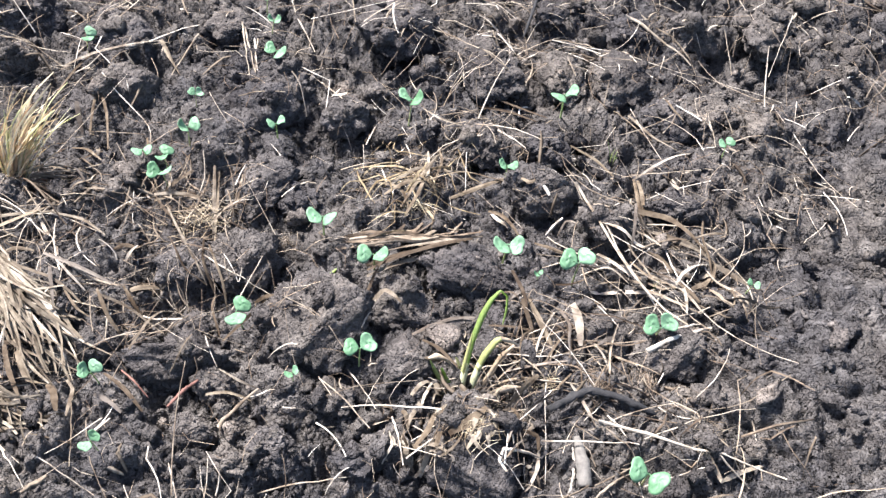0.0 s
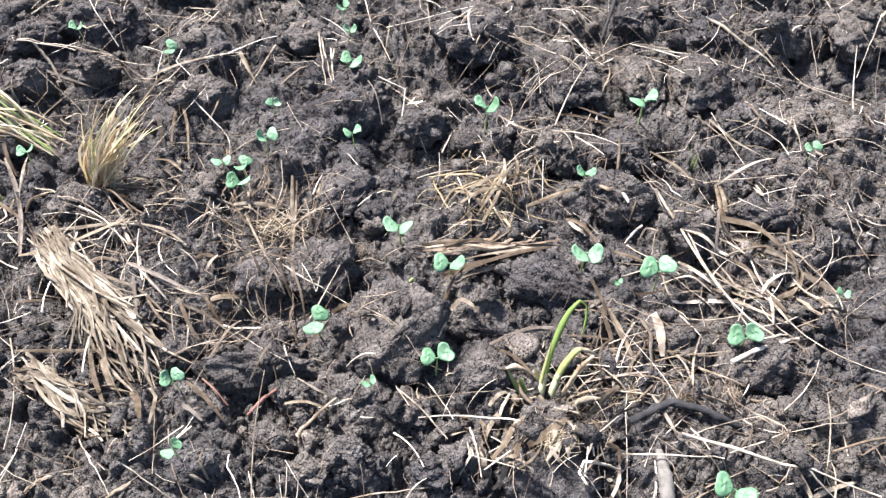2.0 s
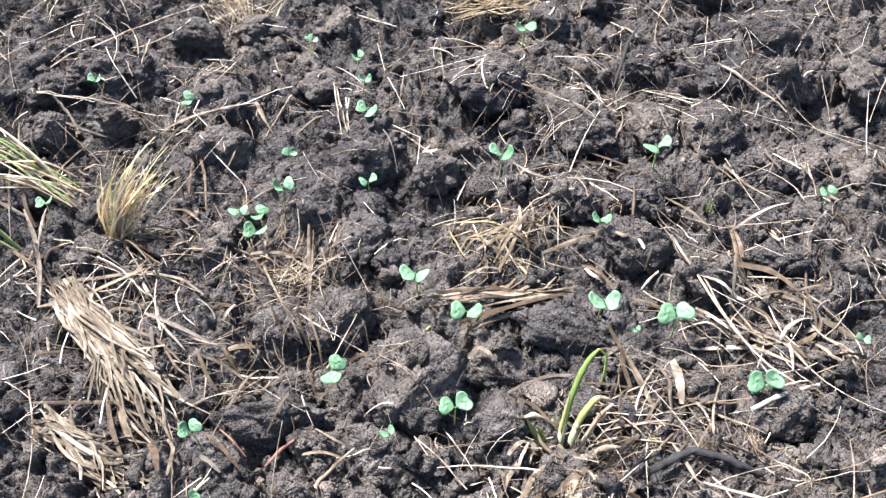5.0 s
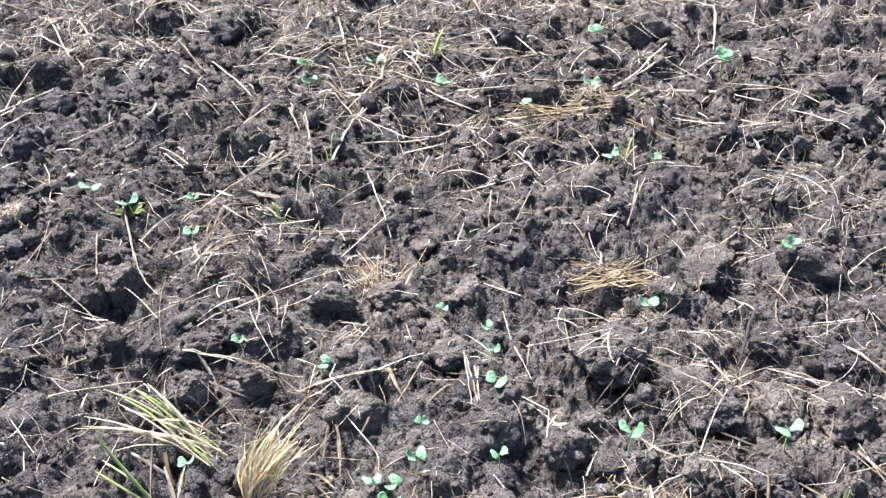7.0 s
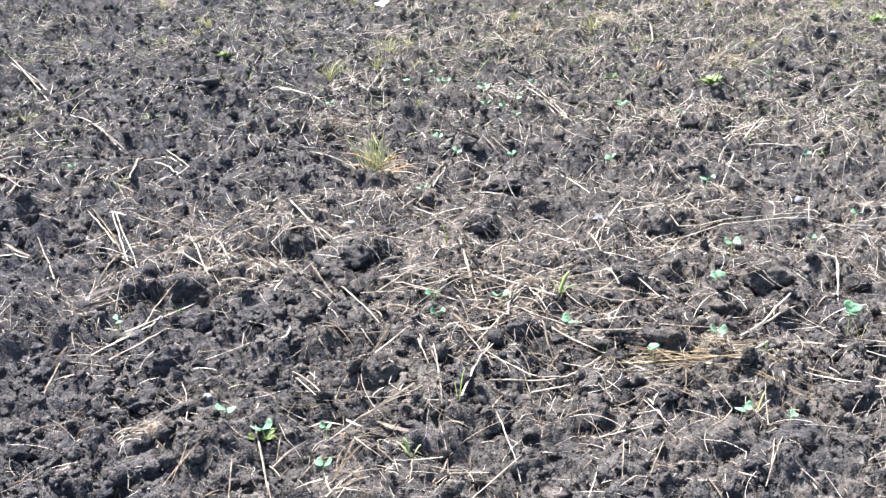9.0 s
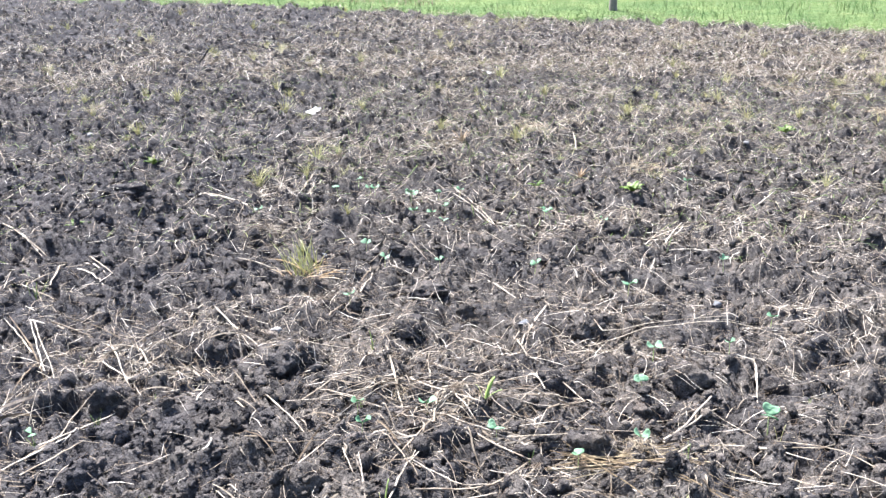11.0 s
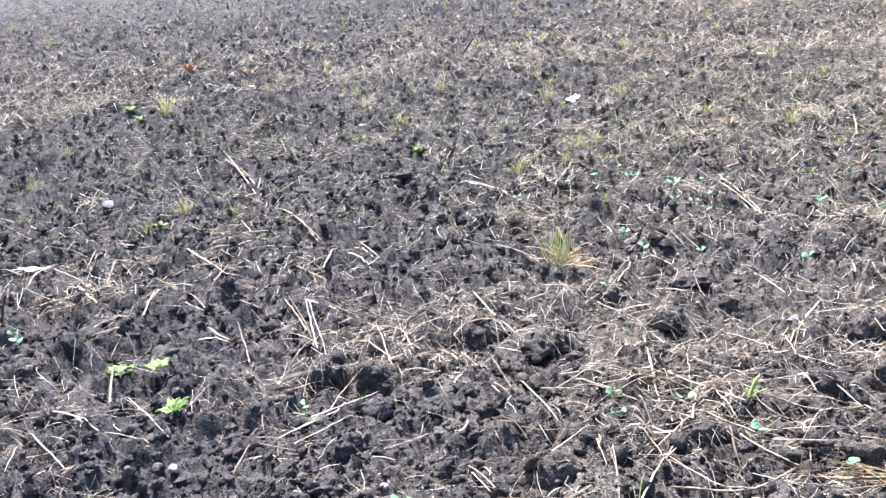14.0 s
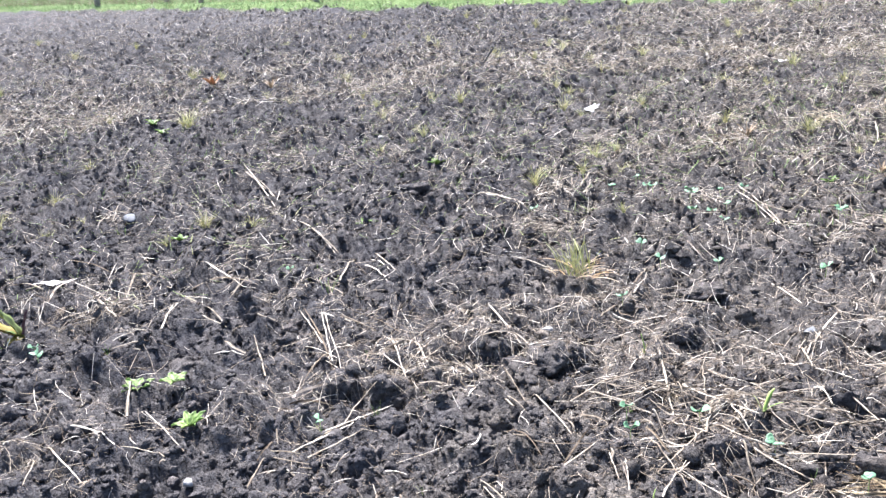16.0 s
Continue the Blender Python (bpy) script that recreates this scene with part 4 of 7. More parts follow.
# ---- seedlings ----
def cotyledon_mesh(name, notch=0.28, cup=0.25):
    """A heart-shaped seed leaf, about one unit long, on a short stalk that starts at the origin and runs along +x."""
    spokes, rings = 22, 5
    top = [(0.58, 0.0, 0.0)]
    for k in range(1, rings + 1):
        for j in range(spokes):
            a = 2 * math.pi * j / spokes
            d = math.atan2(math.sin(a), math.cos(a))
            r = 0.5 * (1 - notch * math.exp(-(d / 0.40) ** 2) + 0.10 * math.exp(-((math.pi - abs(d)) / 0.35) ** 2) - 0.10 * math.exp(-((math.pi - abs(d) - 0.75) / 0.4) ** 2)) * k / rings
            x, y = 0.92 * r * math.cos(a), 1.22 * r * math.sin(a)
            top.append((0.58 + x, y, cup * (y * y * 1.5) - 0.25 * x * x + 0.05 * x + 0.03 * math.sin(3 * a + k)))
    top = [(x, y, z + 0.06) for x, y, z in top]
    n = len(top)
    verts = top + [(x, y, z - 0.03) for x, y, z in top]
    faces = []
    for j in range(spokes):
        q = (j + 1) % spokes
        faces += [(0, 1 + j, 1 + q), (n, n + 1 + q, n + 1 + j)]
        for k in range(rings - 1):
            a, b, e, f = 1 + k * spokes + j, 1 + k * spokes + q, 1 + (k + 1) * spokes + q, 1 + (k + 1) * spokes + j
            faces += [(a, f, e), (a, e, b), (n + a, n + e, n + f), (n + a, n + b, n + e)]
        a, b = 1 + (rings - 1) * spokes + j, 1 + (rings - 1) * spokes + q
        faces += [(a, n + a, n + b), (a, n + b, b)]
    k = len(verts)
    verts += [(0.0, 0.045 * math.cos(q), 0.045 * math.sin(q) - 0.02) for q in (0, 2.1, 4.2)] + [(0.30, 0.04 * math.cos(q), 0.04 * math.sin(q) + 0.02) for q in (0, 2.1, 4.2)]
    for a, b in ((0, 1), (1, 2), (2, 0)):
        faces += [(k + a, k + b, k + 3 + b), (k + a, k + 3 + b, k + 3 + a)]
    return mesh_of(name, verts, faces, SEED_LEAF)


COTYLEDONS = [cotyledon_mesh("cotyledon", 0.30, 0.3), cotyledon_mesh("cotyledon", 0.42, 0.6), cotyledon_mesh("cotyledon", 0.22, -0.2)]


def stem_mesh(height_m, lean, radius):
    k = 7
    s = np.linspace(0, 1, k)
    C = np.stack([lean[0] * s ** 1.6, lean[1] * s ** 1.6, -0.012 + (height_m + 0.012) * s], -1)[None]
    v, f = tubes(C, np.array([radius]), 1.0, 6)
    return mesh_of("stem", v, f, SEED_STEM)


SEEDLING_TURN = {0: 0, 1: 15, 2: 82, 3: 20, 4: 40, 5: 12, 6: 15, 7: -10, 8: -15, 9: 0, 10: 20, 23: -30}


def put_seedling(x, y, span, i):
    """Two seed leaves on a pale stem; the leaves sit at about 0.042 m over the field's level, or just over the soil where it is higher."""
    rng = np.random.default_rng(700 + i)
    tall = 1.15 * span
    thing = new("seedling")
    thing.matrix_world = pose(x, y, max(0.042 - tall, float(surface([x], [y])[0]) - 0.55 * tall))
    lean = rng.normal(size=2) * 0.10 * span
    part("stem", stem_mesh(tall, lean, 0.030 * span + 0.0004), thing, "pale green stem")
    turn = rng.uniform(-35, 35) + (0 if rng.random() < 0.75 else 60)
    turn = SEEDLING_TURN.get(i, turn)
    fold = rng.uniform(10, 32) * (-1 if rng.random() < 0.8 else 1)
    for side in (0, 1):
        leaf = part("seed_leaf", COTYLEDONS[rng.integers(0, 3)], thing)
        size = span * rng.uniform(0.52, 0.62)
        leaf.matrix_local = pose(lean[0], lean[1], tall - 0.0005, rng.uniform(-12, 25) * (1 - 2 * side), -rng.uniform(0, 34), turn + 180 * side + fold * (1 - 2 * side)) @ Matrix.Diagonal((size, size, size, 1))
    return tagged(thing, "young seedling with two rounded blue-green seed leaves in dark soil", "seedling", "seedlings of the field")


for i, (x, y, size) in enumerate(SEEDLINGS):
    put_seedling(x, y, size, i)


# ---- grass tufts ----
def tuft_mesh(name, n, tall, spread, width, seed, mat, lean=(0, 0), droop=0.5, sides=3, segs=6, flat=0.35):
    """Blades that fan out of one base and bend over."""
    rng = np.random.default_rng(seed)
    s = np.linspace(0, 1, segs + 1)[None]
    a = rng.uniform(0, 2 * math.pi, n)
    L = tall * rng.uniform(0.45, 1.0, n)
    out = spread * rng.random(n) ** 0.7
    dx, dy = np.cos(a) * out + lean[0], np.sin(a) * out + lean[1]
    bx, by = rng.normal(size=n) * tall * 0.06, rng.normal(size=n) * tall * 0.06
    reach = (s * 0.55 + 0.45 * s ** 2)
    X = bx[:, None] + dx[:, None] * L[:, None] * reach
    Y = by[:, None] + dy[:, None] * L[:, None] * reach
    fall = np.clip(np.hypot(dx, dy), 0.1, 1.3)[:, None] * droop * rng.uniform(0.5, 1.3, n)[:, None]
    Z = L[:, None] * (s - fall * s ** 2.2) - 0.006 * (1 - s)
    Z = np.maximum(Z, -0.004)
    C = np.stack([X, Y, Z], -1)
    v, f = tubes(C, width * rng.uniform(0.6, 1.2, n), flat, sides)
    return mesh_of(name, v, f, mat)


def put_tuft(name, blades, x, y, z, turn, size, label, group=""):
    ob = new(name, blades)
    ob.matrix_world = pose(x, y, z, 0, 0, turn) @ Matrix.Diagonal((size, size, size, 1))
    return tagged(ob, label, "grass", group)


def mat_mesh(name, n, radius, width, seed, mat):
    """A flat tangle of dry blades, roots and straw, curled at random, thicker in the middle."""
    rng = np.random.default_rng(seed)
    s = np.linspace(-0.5, 0.5, 6)[None]
    a, r = rng.uniform(0, 2 * math.pi, n), radius * np.abs(rng.normal(size=n)) * 0.45
    turn = rng.normal(size=n)[:, None] * 0.8 + 0.4
    L = radius * rng.uniform(0.3, 1.1, n)[:, None]
    bow = rng.normal(size=n)[:, None] * 0.5
    u, v = s * L, bow * (s * s - 0.08) * L
    X = (np.cos(a) * r)[:, None] + u * np.cos(turn) - v * np.sin(turn)
    Y = (np.sin(a) * r)[:, None] + u * np.sin(turn) + v * np.cos(turn)
    hump = radius * 0.16 * np.exp(-(r / radius) ** 2 * 4)[:, None]
    Z = hump * rng.random((n, 1)) * 1.6 + rng.normal(size=n)[:, None] * s * radius * 0.22 + radius * 0.05 * (0.25 - s * s) * 4 * rng.random((n, 1)) + 0.004
    C = np.stack([X, Y, Z], -1)
    vv, f = tubes(C, width * rng.uniform(0.4, 1.3, n), 0.4)
    return mesh_of(name, vv, f, mat)


GREEN_TUFTS = [tuft_mesh("grass_tuft", 38, 0.078, 1.1, 0.0011, 40 + i, YELLOW_BLADE, droop=0.45, segs=4) for i in range(4)]
SMALL_TUFTS = [tuft_mesh("grass_sprout", 7, 0.055, 0.6, 0.0013, 50 + i, BLADE) for i in range(4)]
DRY_TUFTS = [mat_mesh("dry_tuft", 60, 0.085, 0.0010, 60 + i, (GOLD, ROOTS, STRAW)[i % 3]) for i in range(6)]
FAR_MATS = [mat_mesh("dry_tuft", 34, 0.13, 0.0017, 80 + i, DRY_STRAW) for i in range(3)]


def straw_patches(n, rng, mat, near, label):
    """Flattened patches of straw far off, joined into one thing that nobody could count."""
    x, y = strewn(n, near, 18.0, rng, (radians(-12), radians(60)))
    ok = rng.random(len(x)) < (0.26 + 0.22 * np.clip(x + 3, -5, 4)) * np.clip((np.hypot(x, y) - near) / 3.0, 0, 1)
    x, y = x[ok], y[ok]
    z = field(x, y) + 0.012
    verts, faces, base = [], [], 0
    for i in range(len(x)):
        me = FAR_MATS[i % 3]
        v = np.empty(len(me.vertices) * 3)
        me.vertices.foreach_get("co", v)
        f = np.empty(len(me.polygons) * 4, int)
        me.polygons.foreach_get("vertices", f)
        c, s, k = math.cos(i * 1.45), math.sin(i * 1.45), rng.uniform(0.6, 1.5)
        v = v.reshape(-1, 3) * k
        verts.append(np.stack([v[:, 0] * c - v[:, 1] * s + x[i], v[:, 0] * s + v[:, 1] * c + y[i], v[:, 2] + z[i]], -1))
        faces.append(f.reshape(-1, 4) + base)
        base += len(v)
    return tagged(new("straw_patches", mesh_of("straw_patches", np.vstack(verts), np.vstack(faces), mat)), label, "straw", kind="stuff")


straw_patches(600, rng, DRY_STRAW, 3.2, "flattened patches of pale dry straw on the far field")
straw_patches(330, np.random.default_rng(91), GOLD, 4.2, "flattened patches of golden dry grass on the far field")
for i, (x, y, size) in enumerate(GREEN_TUFT_AT):
    put_tuft("grass_tuft", GREEN_TUFTS[i % 4], x, y, float(field([x], [y])[0]), i * 77, 1.1 * size, "tuft of yellowish green grass growing in the soil", "grass tufts of the field")
x, y = strewn(500, 4.4, 20.0, rng, (radians(-12), radians(62)))
ok = rng.random(len(x)) < (0.55 + 0.8 * smooth_noise(x * 0.5, y * 0.5, 301) + 0.10 * np.clip(x + 3, -6, 3)) * np.clip((np.hypot(x, y) - 4.2) / 2.5, 0, 1)
for i, (u, v) in enumerate(zip(x[ok], y[ok])):
    put_tuft("grass_tuft", GREEN_TUFTS[i % 4], u, v, float(field([u], [v])[0]), i * 41, float(rng.uniform(0.6, 1.7)), "small tuft of yellowish grass growing in the soil", "grass tufts of the field")
for i, (x, y, size) in enumerate(SPROUT_AT):
    put_tuft("grass_sprout", SMALL_TUFTS[i % 4], x, y, float(field([x], [y])[0]), i * 131, size, "small sprout of light green grass in the soil", "grass sprouts of the field")
for i, (x, y, size) in enumerate(DRY_TUFT_AT):
    put_tuft("dry_tuft", DRY_TUFTS[i % 6], x, y, float(surface([x], [y])[0]), i * 57, size * 0.8, "flattened tuft of golden dry grass and roots", "dry tufts of the field")

# ---- long stalks that can be told apart ----
def stalk(radius, *xy):
    """A flattened hollow-looking straw over the soil through the given places, with a thicker node and a frayed end."""
    pts = np.array(xy).reshape(-1, 2)
    rng = np.random.default_rng(int(abs(pts[0, 0] * 7919 + pts[0, 1] * 104729) * 100) % 100000)
    seg = np.hypot(*np.diff(pts, axis=0).T)
    s = np.concatenate([[0], np.cumsum(seg)])
    k = 9
    u = np.linspace(0, s[-1], k)
    X, Y = np.interp(u, s, pts[:, 0]), np.interp(u, s, pts[:, 1])
    X[1:-1] = 0.25 * X[:-2] + 0.5 * X[1:-1] + 0.25 * X[2:] + rng.normal(size=k - 2) * 0.004 * s[-1]
    Y[1:-1] = 0.25 * Y[:-2] + 0.5 * Y[1:-1] + 0.25 * Y[2:] + rng.normal(size=k - 2) * 0.004 * s[-1]
    G = surface(X, Y)
    t = np.linspace(0, 1, k)
    line = G[0] * (1 - t) + G[-1] * t
    Z = line + 0.8 * np.maximum(G - line, 0).max() * (0.5 + 2 * t * (1 - t)) + radius * 0.8
    Z = np.maximum(Z, G + radius) + 0.003
    C = np.stack([X, Y, Z], -1)[None]
    v, f = tubes(C, np.array([radius]), 0.55, 6)
    ring = rng.integers(2, 6)
    c = C[0, ring]
    v[ring * 6:ring * 6 + 6] = c + (v[ring * 6:ring * 6 + 6] - c) * 1.3
    caps = np.array([[0, 1, 2, 3], [0, 3, 4, 5], [8 * 6, 8 * 6 + 3, 8 * 6 + 2, 8 * 6 + 1], [8 * 6, 8 * 6 + 5, 8 * 6 + 4, 8 * 6 + 3]])
    ob = new("straw_stalk", mesh_of("straw_stalk", v, np.vstack([f, caps]), STALK))
    return tagged(ob, "long bleached straw stalk lying across the soil", "straw", "straw stalks")


stalk(0.0011, -0.662, 0.740, -0.523, 0.762, -0.444, 0.731)
stalk(0.0010, -0.341, 0.632, -0.349, 0.582)
stalk(0.0009, -0.511, 0.971, -0.493, 0.910)
stalk(0.0013, -0.844, 1.079, -0.725, 1.081)
stalk(0.0010, -0.725, 1.081, -0.593, 1.040)
stalk(0.0010, -0.530, 1.036, -0.449, 1.097)
stalk(0.0015, -0.344, 1.143, -0.306, 1.040)
stalk(0.0012, -0.327, 1.132, -0.302, 1.040)
stalk(0.0008, -0.372, 1.113, -0.205, 1.122)
stalk(0.0012, -0.053, 1.187, 0.095, 1.097)
stalk(0.0013, 0.140, 1.223, 0.288, 1.205)
stalk(0.0032, 0.256, 1.268, 0.371, 1.215)
stalk(0.0008, 0.158, 1.175, 0.338, 1.166, 0.520, 1.165)
stalk(0.0012, 0.245, 1.199, 0.264, 1.132)
stalk(0.0010, 0.419, 1.268, 0.438, 1.204)
stalk(0.0010, 0.532, 1.303, 0.492, 1.192)
stalk(0.0023, 0.175, 0.895, 0.212, 0.816, 0.273, 0.712, 0.320, 0.681)
stalk(0.0015, 0.202, 0.854, 0.240, 0.774, 0.293, 0.694)
stalk(0.0033, 0.263, 0.629, 0.304, 0.656, 0.354, 0.687)
stalk(0.0022, 0.291, 0.659, 0.341, 0.692)
stalk(0.0027, -0.238, 0.481, -0.201, 0.533)
stalk(0.0012, -0.089, 0.619, -0.078, 0.671)
stalk(0.0008, -0.188, 0.640, -0.142, 0.621, -0.105, 0.585)
stalk(0.0011, -0.182, 0.416, -0.149, 0.427, -0.074, 0.440)
stalk(0.0009, -0.466, 0.420, -0.441, 0.396, -0.420, 0.372)
stalk(0.0009, -0.421, 0.412, -0.357, 0.387)
stalk(0.0009, -0.416, 0.499, -0.396, 0.443, -0.387, 0.409)
stalk(0.0008, -0.287, 0.436, -0.266, 0.392)
stalk(0.0008, 0.063, 0.561, 0.135, 0.585)
stalk(0.0010, 0.203, 0.690, 0.240, 0.658)
stalk(0.0020, 0.201, 0.524, 0.313, 0.501, 0.427, 0.489)
stalk(0.0013, 0.310, 0.542, 0.373, 0.488)
stalk(0.0011, 0.394, 0.560, 0.404, 0.492)
stalk(0.0009, 0.323, 0.547, 0.326, 0.502)
stalk(0.0011, 0.188, 0.533, 0.250, 0.492)
stalk(0.0011, 0.200, 0.452, 0.282, 0.503)
stalk(0.0011, 0.255, 0.466, 0.337, 0.490)
stalk(0.0012, -0.215, 1.076, -0.171, 1.009)
stalk(0.0010, -0.318, 0.984, -0.253, 0.999)
stalk(0.0011, -0.131, 0.551, -0.096, 0.525, -0.062, 0.493)
stalk(0.0010, -0.101, 0.578, -0.060, 0.530)
stalk(0.0013, -0.039, 0.518, -0.019, 0.457)
stalk(0.0013, 0.280, 0.854, 0.369, 0.856)
stalk(0.0013, 0.300, 0.809, 0.311, 0.756, 0.330, 0.732)
stalk(0.0015, 0.352, 0.825, 0.412, 0.773)
stalk(0.0008, 0.081, 0.609, 0.135, 0.609, 0.189, 0.623)
stalk(0.0008, 0.258, 0.514, 0.342, 0.553, 0.408, 0.573)
stalk(0.0008, 0.440, 0.617, 0.383, 0.573, 0.330, 0.559)
stalk(0.0012, -0.708, 0.964, -0.677, 0.974)
stalk(0.0010, -0.732, 0.937, -0.754, 0.905)
stalk(0.0013, -0.272, 1.200, -0.234, 1.137)
stalk(0.0010, -0.247, 1.217, -0.244, 1.143)
stalk(0.0016, -0.812, 1.134, -0.701, 1.260, -0.621, 1.347)
stalk(0.0013, -0.696, 1.261, -0.664, 1.152)
stalk(0.0013, -0.839, 1.080, -0.715, 1.087, -0.671, 1.087)
stalk(0.0015, -0.585, 1.036, -0.498, 1.061, -0.411, 1.131)
stalk(0.0013, -0.585, 1.224, -0.526, 1.196)
stalk(0.0013, -0.559, 1.206, -0.519, 1.154)
stalk(0.0014, -0.348, 1.148, -0.313, 1.033)
stalk(0.0012, -0.322, 1.133, -0.304, 1.035)
stalk(0.0014, -0.199, 1.035, -0.186, 1.091)
stalk(0.0014, 0.023, 1.127, 0.097, 1.101)
stalk(0.0009, -0.012, 1.172, 0.006, 1.088)
stalk(0.0012, 0.148, 1.231, 0.287, 1.209)
stalk(0.0012, 0.248, 1.203, 0.263, 1.132)
stalk(0.0014, 0.168, 1.416, 0.213, 1.505, 0.248, 1.563)
stalk(0.0013, 0.168, 1.416, 0.158, 1.331, 0.183, 1.292)
stalk(0.0008, 0.254, 1.430, 0.244, 1.323)
stalk(0.0011, -1.138, 1.214, -0.965, 1.102, -0.935, 1.085)
stalk(0.0017, -1.131, 1.485, -0.978, 1.248, -0.917, 1.201)
stalk(0.0011, -0.944, 1.135, -0.853, 1.180, -0.817, 1.209)
stalk(0.0016, -0.997, 1.425, -0.922, 1.569, -0.824, 1.684)
stalk(0.0016, -1.148, 1.696, -1.041, 1.606)
stalk(0.0020, 0.086, 2.144, 0.236, 2.109, 0.347, 1.996, 0.376, 1.905)
stalk(0.0030, -0.050, 2.372, -0.107, 2.206, -0.168, 2.096)
stalk(0.0020, -0.424, 2.180, -0.359, 2.283)
stalk(0.0019, -0.409, 2.327, -0.347, 2.237)
stalk(0.0020, -0.990, 2.169, -0.857, 2.236)
stalk(0.0020, -0.862, 2.253, -0.741, 2.202)
stalk(0.0022, -0.728, 2.094, -0.604, 2.051, -0.475, 2.026)
stalk(0.0017, -0.757, 1.891, -0.606, 1.823, -0.503, 1.888)
stalk(0.0022, -0.731, 2.219, -0.624, 2.078)
stalk(0.0014, -0.213, 1.555, -0.161, 1.455)
stalk(0.0008, -0.051, 1.260, 0.076, 1.199)
stalk(0.0013, -0.215, 1.284, -0.146, 1.266)
stalk(0.0013, -0.195, 1.280, -0.176, 1.184)
stalk(0.0010, -0.307, 1.300, -0.280, 1.222)
stalk(0.0020, -1.642, 1.852, -1.626, 2.038)
stalk(0.0019, -1.608, 1.886, -1.501, 1.930)
stalk(0.0013, -0.862, 1.877, -0.802, 1.734)
stalk(0.0016, 0.073, 2.639, 0.074, 2.422)
stalk(0.0012, -0.639, 1.406, -0.566, 1.511)
stalk(0.0015, -0.648, 1.642, -0.556, 1.474)
stalk(0.0018, -0.887, 1.296, -0.855, 1.372, -0.818, 1.396)
stalk(0.0014, -0.889, 1.313, -0.808, 1.309)
stalk(0.0014, -0.849, 1.355, -0.868, 1.266)
stalk(0.0011, -0.466, 1.282, -0.394, 1.233)
stalk(0.0012, -0.301, 1.631, -0.323, 1.473)
stalk(0.0012, -0.377, 1.599, -0.366, 1.504)
stalk(0.0015, -0.105, 1.563, -0.078, 1.685)
stalk(0.0012, -0.097, 1.602, -0.091, 1.704)
stalk(0.0011, -1.012, 0.877, -0.946, 0.831)
stalk(0.0011, -0.128, 0.953, -0.117, 1.020)
stalk(0.0009, -0.026, 1.036, 0.056, 1.067)
stalk(0.0009, -0.017, 1.004, 0.047, 1.005)
stalk(0.0040, -2.217, 3.750, -2.072, 3.707, -1.931, 3.632)
stalk(0.0025, -1.129, 4.049, -0.891, 3.719)
stalk(0.0041, -0.736, 4.124, -0.619, 4.192, -0.532, 4.501)
stalk(0.0025, -0.797, 3.142, -0.664, 2.931)
stalk(0.0020, -0.228, 3.471, -0.257, 3.121)
stalk(0.0022, -0.179, 3.545, 0.051, 3.561)
stalk(0.0019, -0.421, 2.753, -0.398, 2.893)
stalk(0.0019, -0.396, 2.654, -0.157, 2.812, 0.009, 2.892, 0.257, 2.743)
stalk(0.0025, 0.019, 2.632, 0.077, 2.609, 0.072, 2.422)
stalk(0.0034, -0.168, 2.105, -0.102, 2.202, -0.031, 2.351)
stalk(0.0028, -0.428, 2.182, -0.368, 2.303)
stalk(0.0023, -0.437, 2.335, -0.371, 2.255)
stalk(0.0021, -1.173, 2.845, -1.172, 3.005)
stalk(0.0020, -0.847, 1.997, -0.699, 1.805)
stalk(0.0017, -0.955, 1.971, -0.847, 1.792)
stalk(0.0022, -0.966, 1.763, -0.947, 1.945)
stalk(0.0025, -1.352, 2.244, -1.229, 2.117)
stalk(0.0024, -2.819, 3.255, -2.513, 3.029)
stalk(0.0022, -2.086, 2.380, -1.836, 2.114)
stalk(0.0027, -2.317, 3.037, -2.072, 2.812)
stalk(0.0029, -3.860, 4.064, -3.311, 3.633)
stalk(0.0028, -1.797, 4.114, -1.782, 3.924)
stalk(0.0026, -1.122, 2.175, -0.967, 2.351)
stalk(0.0025, -0.992, 2.172, -0.743, 2.297)
stalk(0.0024, -0.911, 2.327, -0.755, 2.212, -0.620, 2.136)
stalk(0.0021, -0.853, 2.490, -0.788, 2.286)
stalk(0.0025, -0.660, 2.350, -0.506, 2.352)
stalk(0.0032, -0.757, 5.531, -0.684, 5.052)
stalk(0.0022, -0.574, 2.035, -0.413, 2.046, -0.220, 2.119)
stalk(0.0025, -0.026, 2.166, 0.074, 2.150, 0.174, 2.100)
stalk(0.0022, -0.729, 2.234, -0.552, 2.067)
stalk(0.0021, -0.731, 2.110, -0.773, 1.834)
stalk(0.0017, -0.590, 1.902, -0.449, 1.913)
stalk(0.0031, -1.679, 1.477, -1.732, 1.640)
stalk(0.0019, -1.723, 1.629, -1.585, 1.624)
stalk(0.0031, -1.660, 1.653, -1.619, 1.745, -1.598, 1.899)
stalk(0.0026, -1.964, 2.201, -2.180, 2.371)
stalk(0.0025, -1.856, 2.108, -2.074, 2.354)
stalk(0.0027, -2.314, 1.431, -2.080, 1.343)
stalk(0.0041, -2.210, 1.620, -2.362, 1.788)
stalk(0.0020, -2.102, 1.496, -1.969, 1.517)
stalk(0.0031, -3.805, 3.984, -3.348, 3.665)
stalk(0.0045, -2.176, 3.702, -1.945, 3.621)
stalk(0.0032, -2.786, 3.221, -2.539, 3.045)
stalk(0.0028, -2.310, 2.995, -2.107, 2.819)
stalk(0.0025, -2.618, 1.936, -2.538, 2.009)
stalk(0.0028, -1.282, 2.084, -1.207, 2.028)
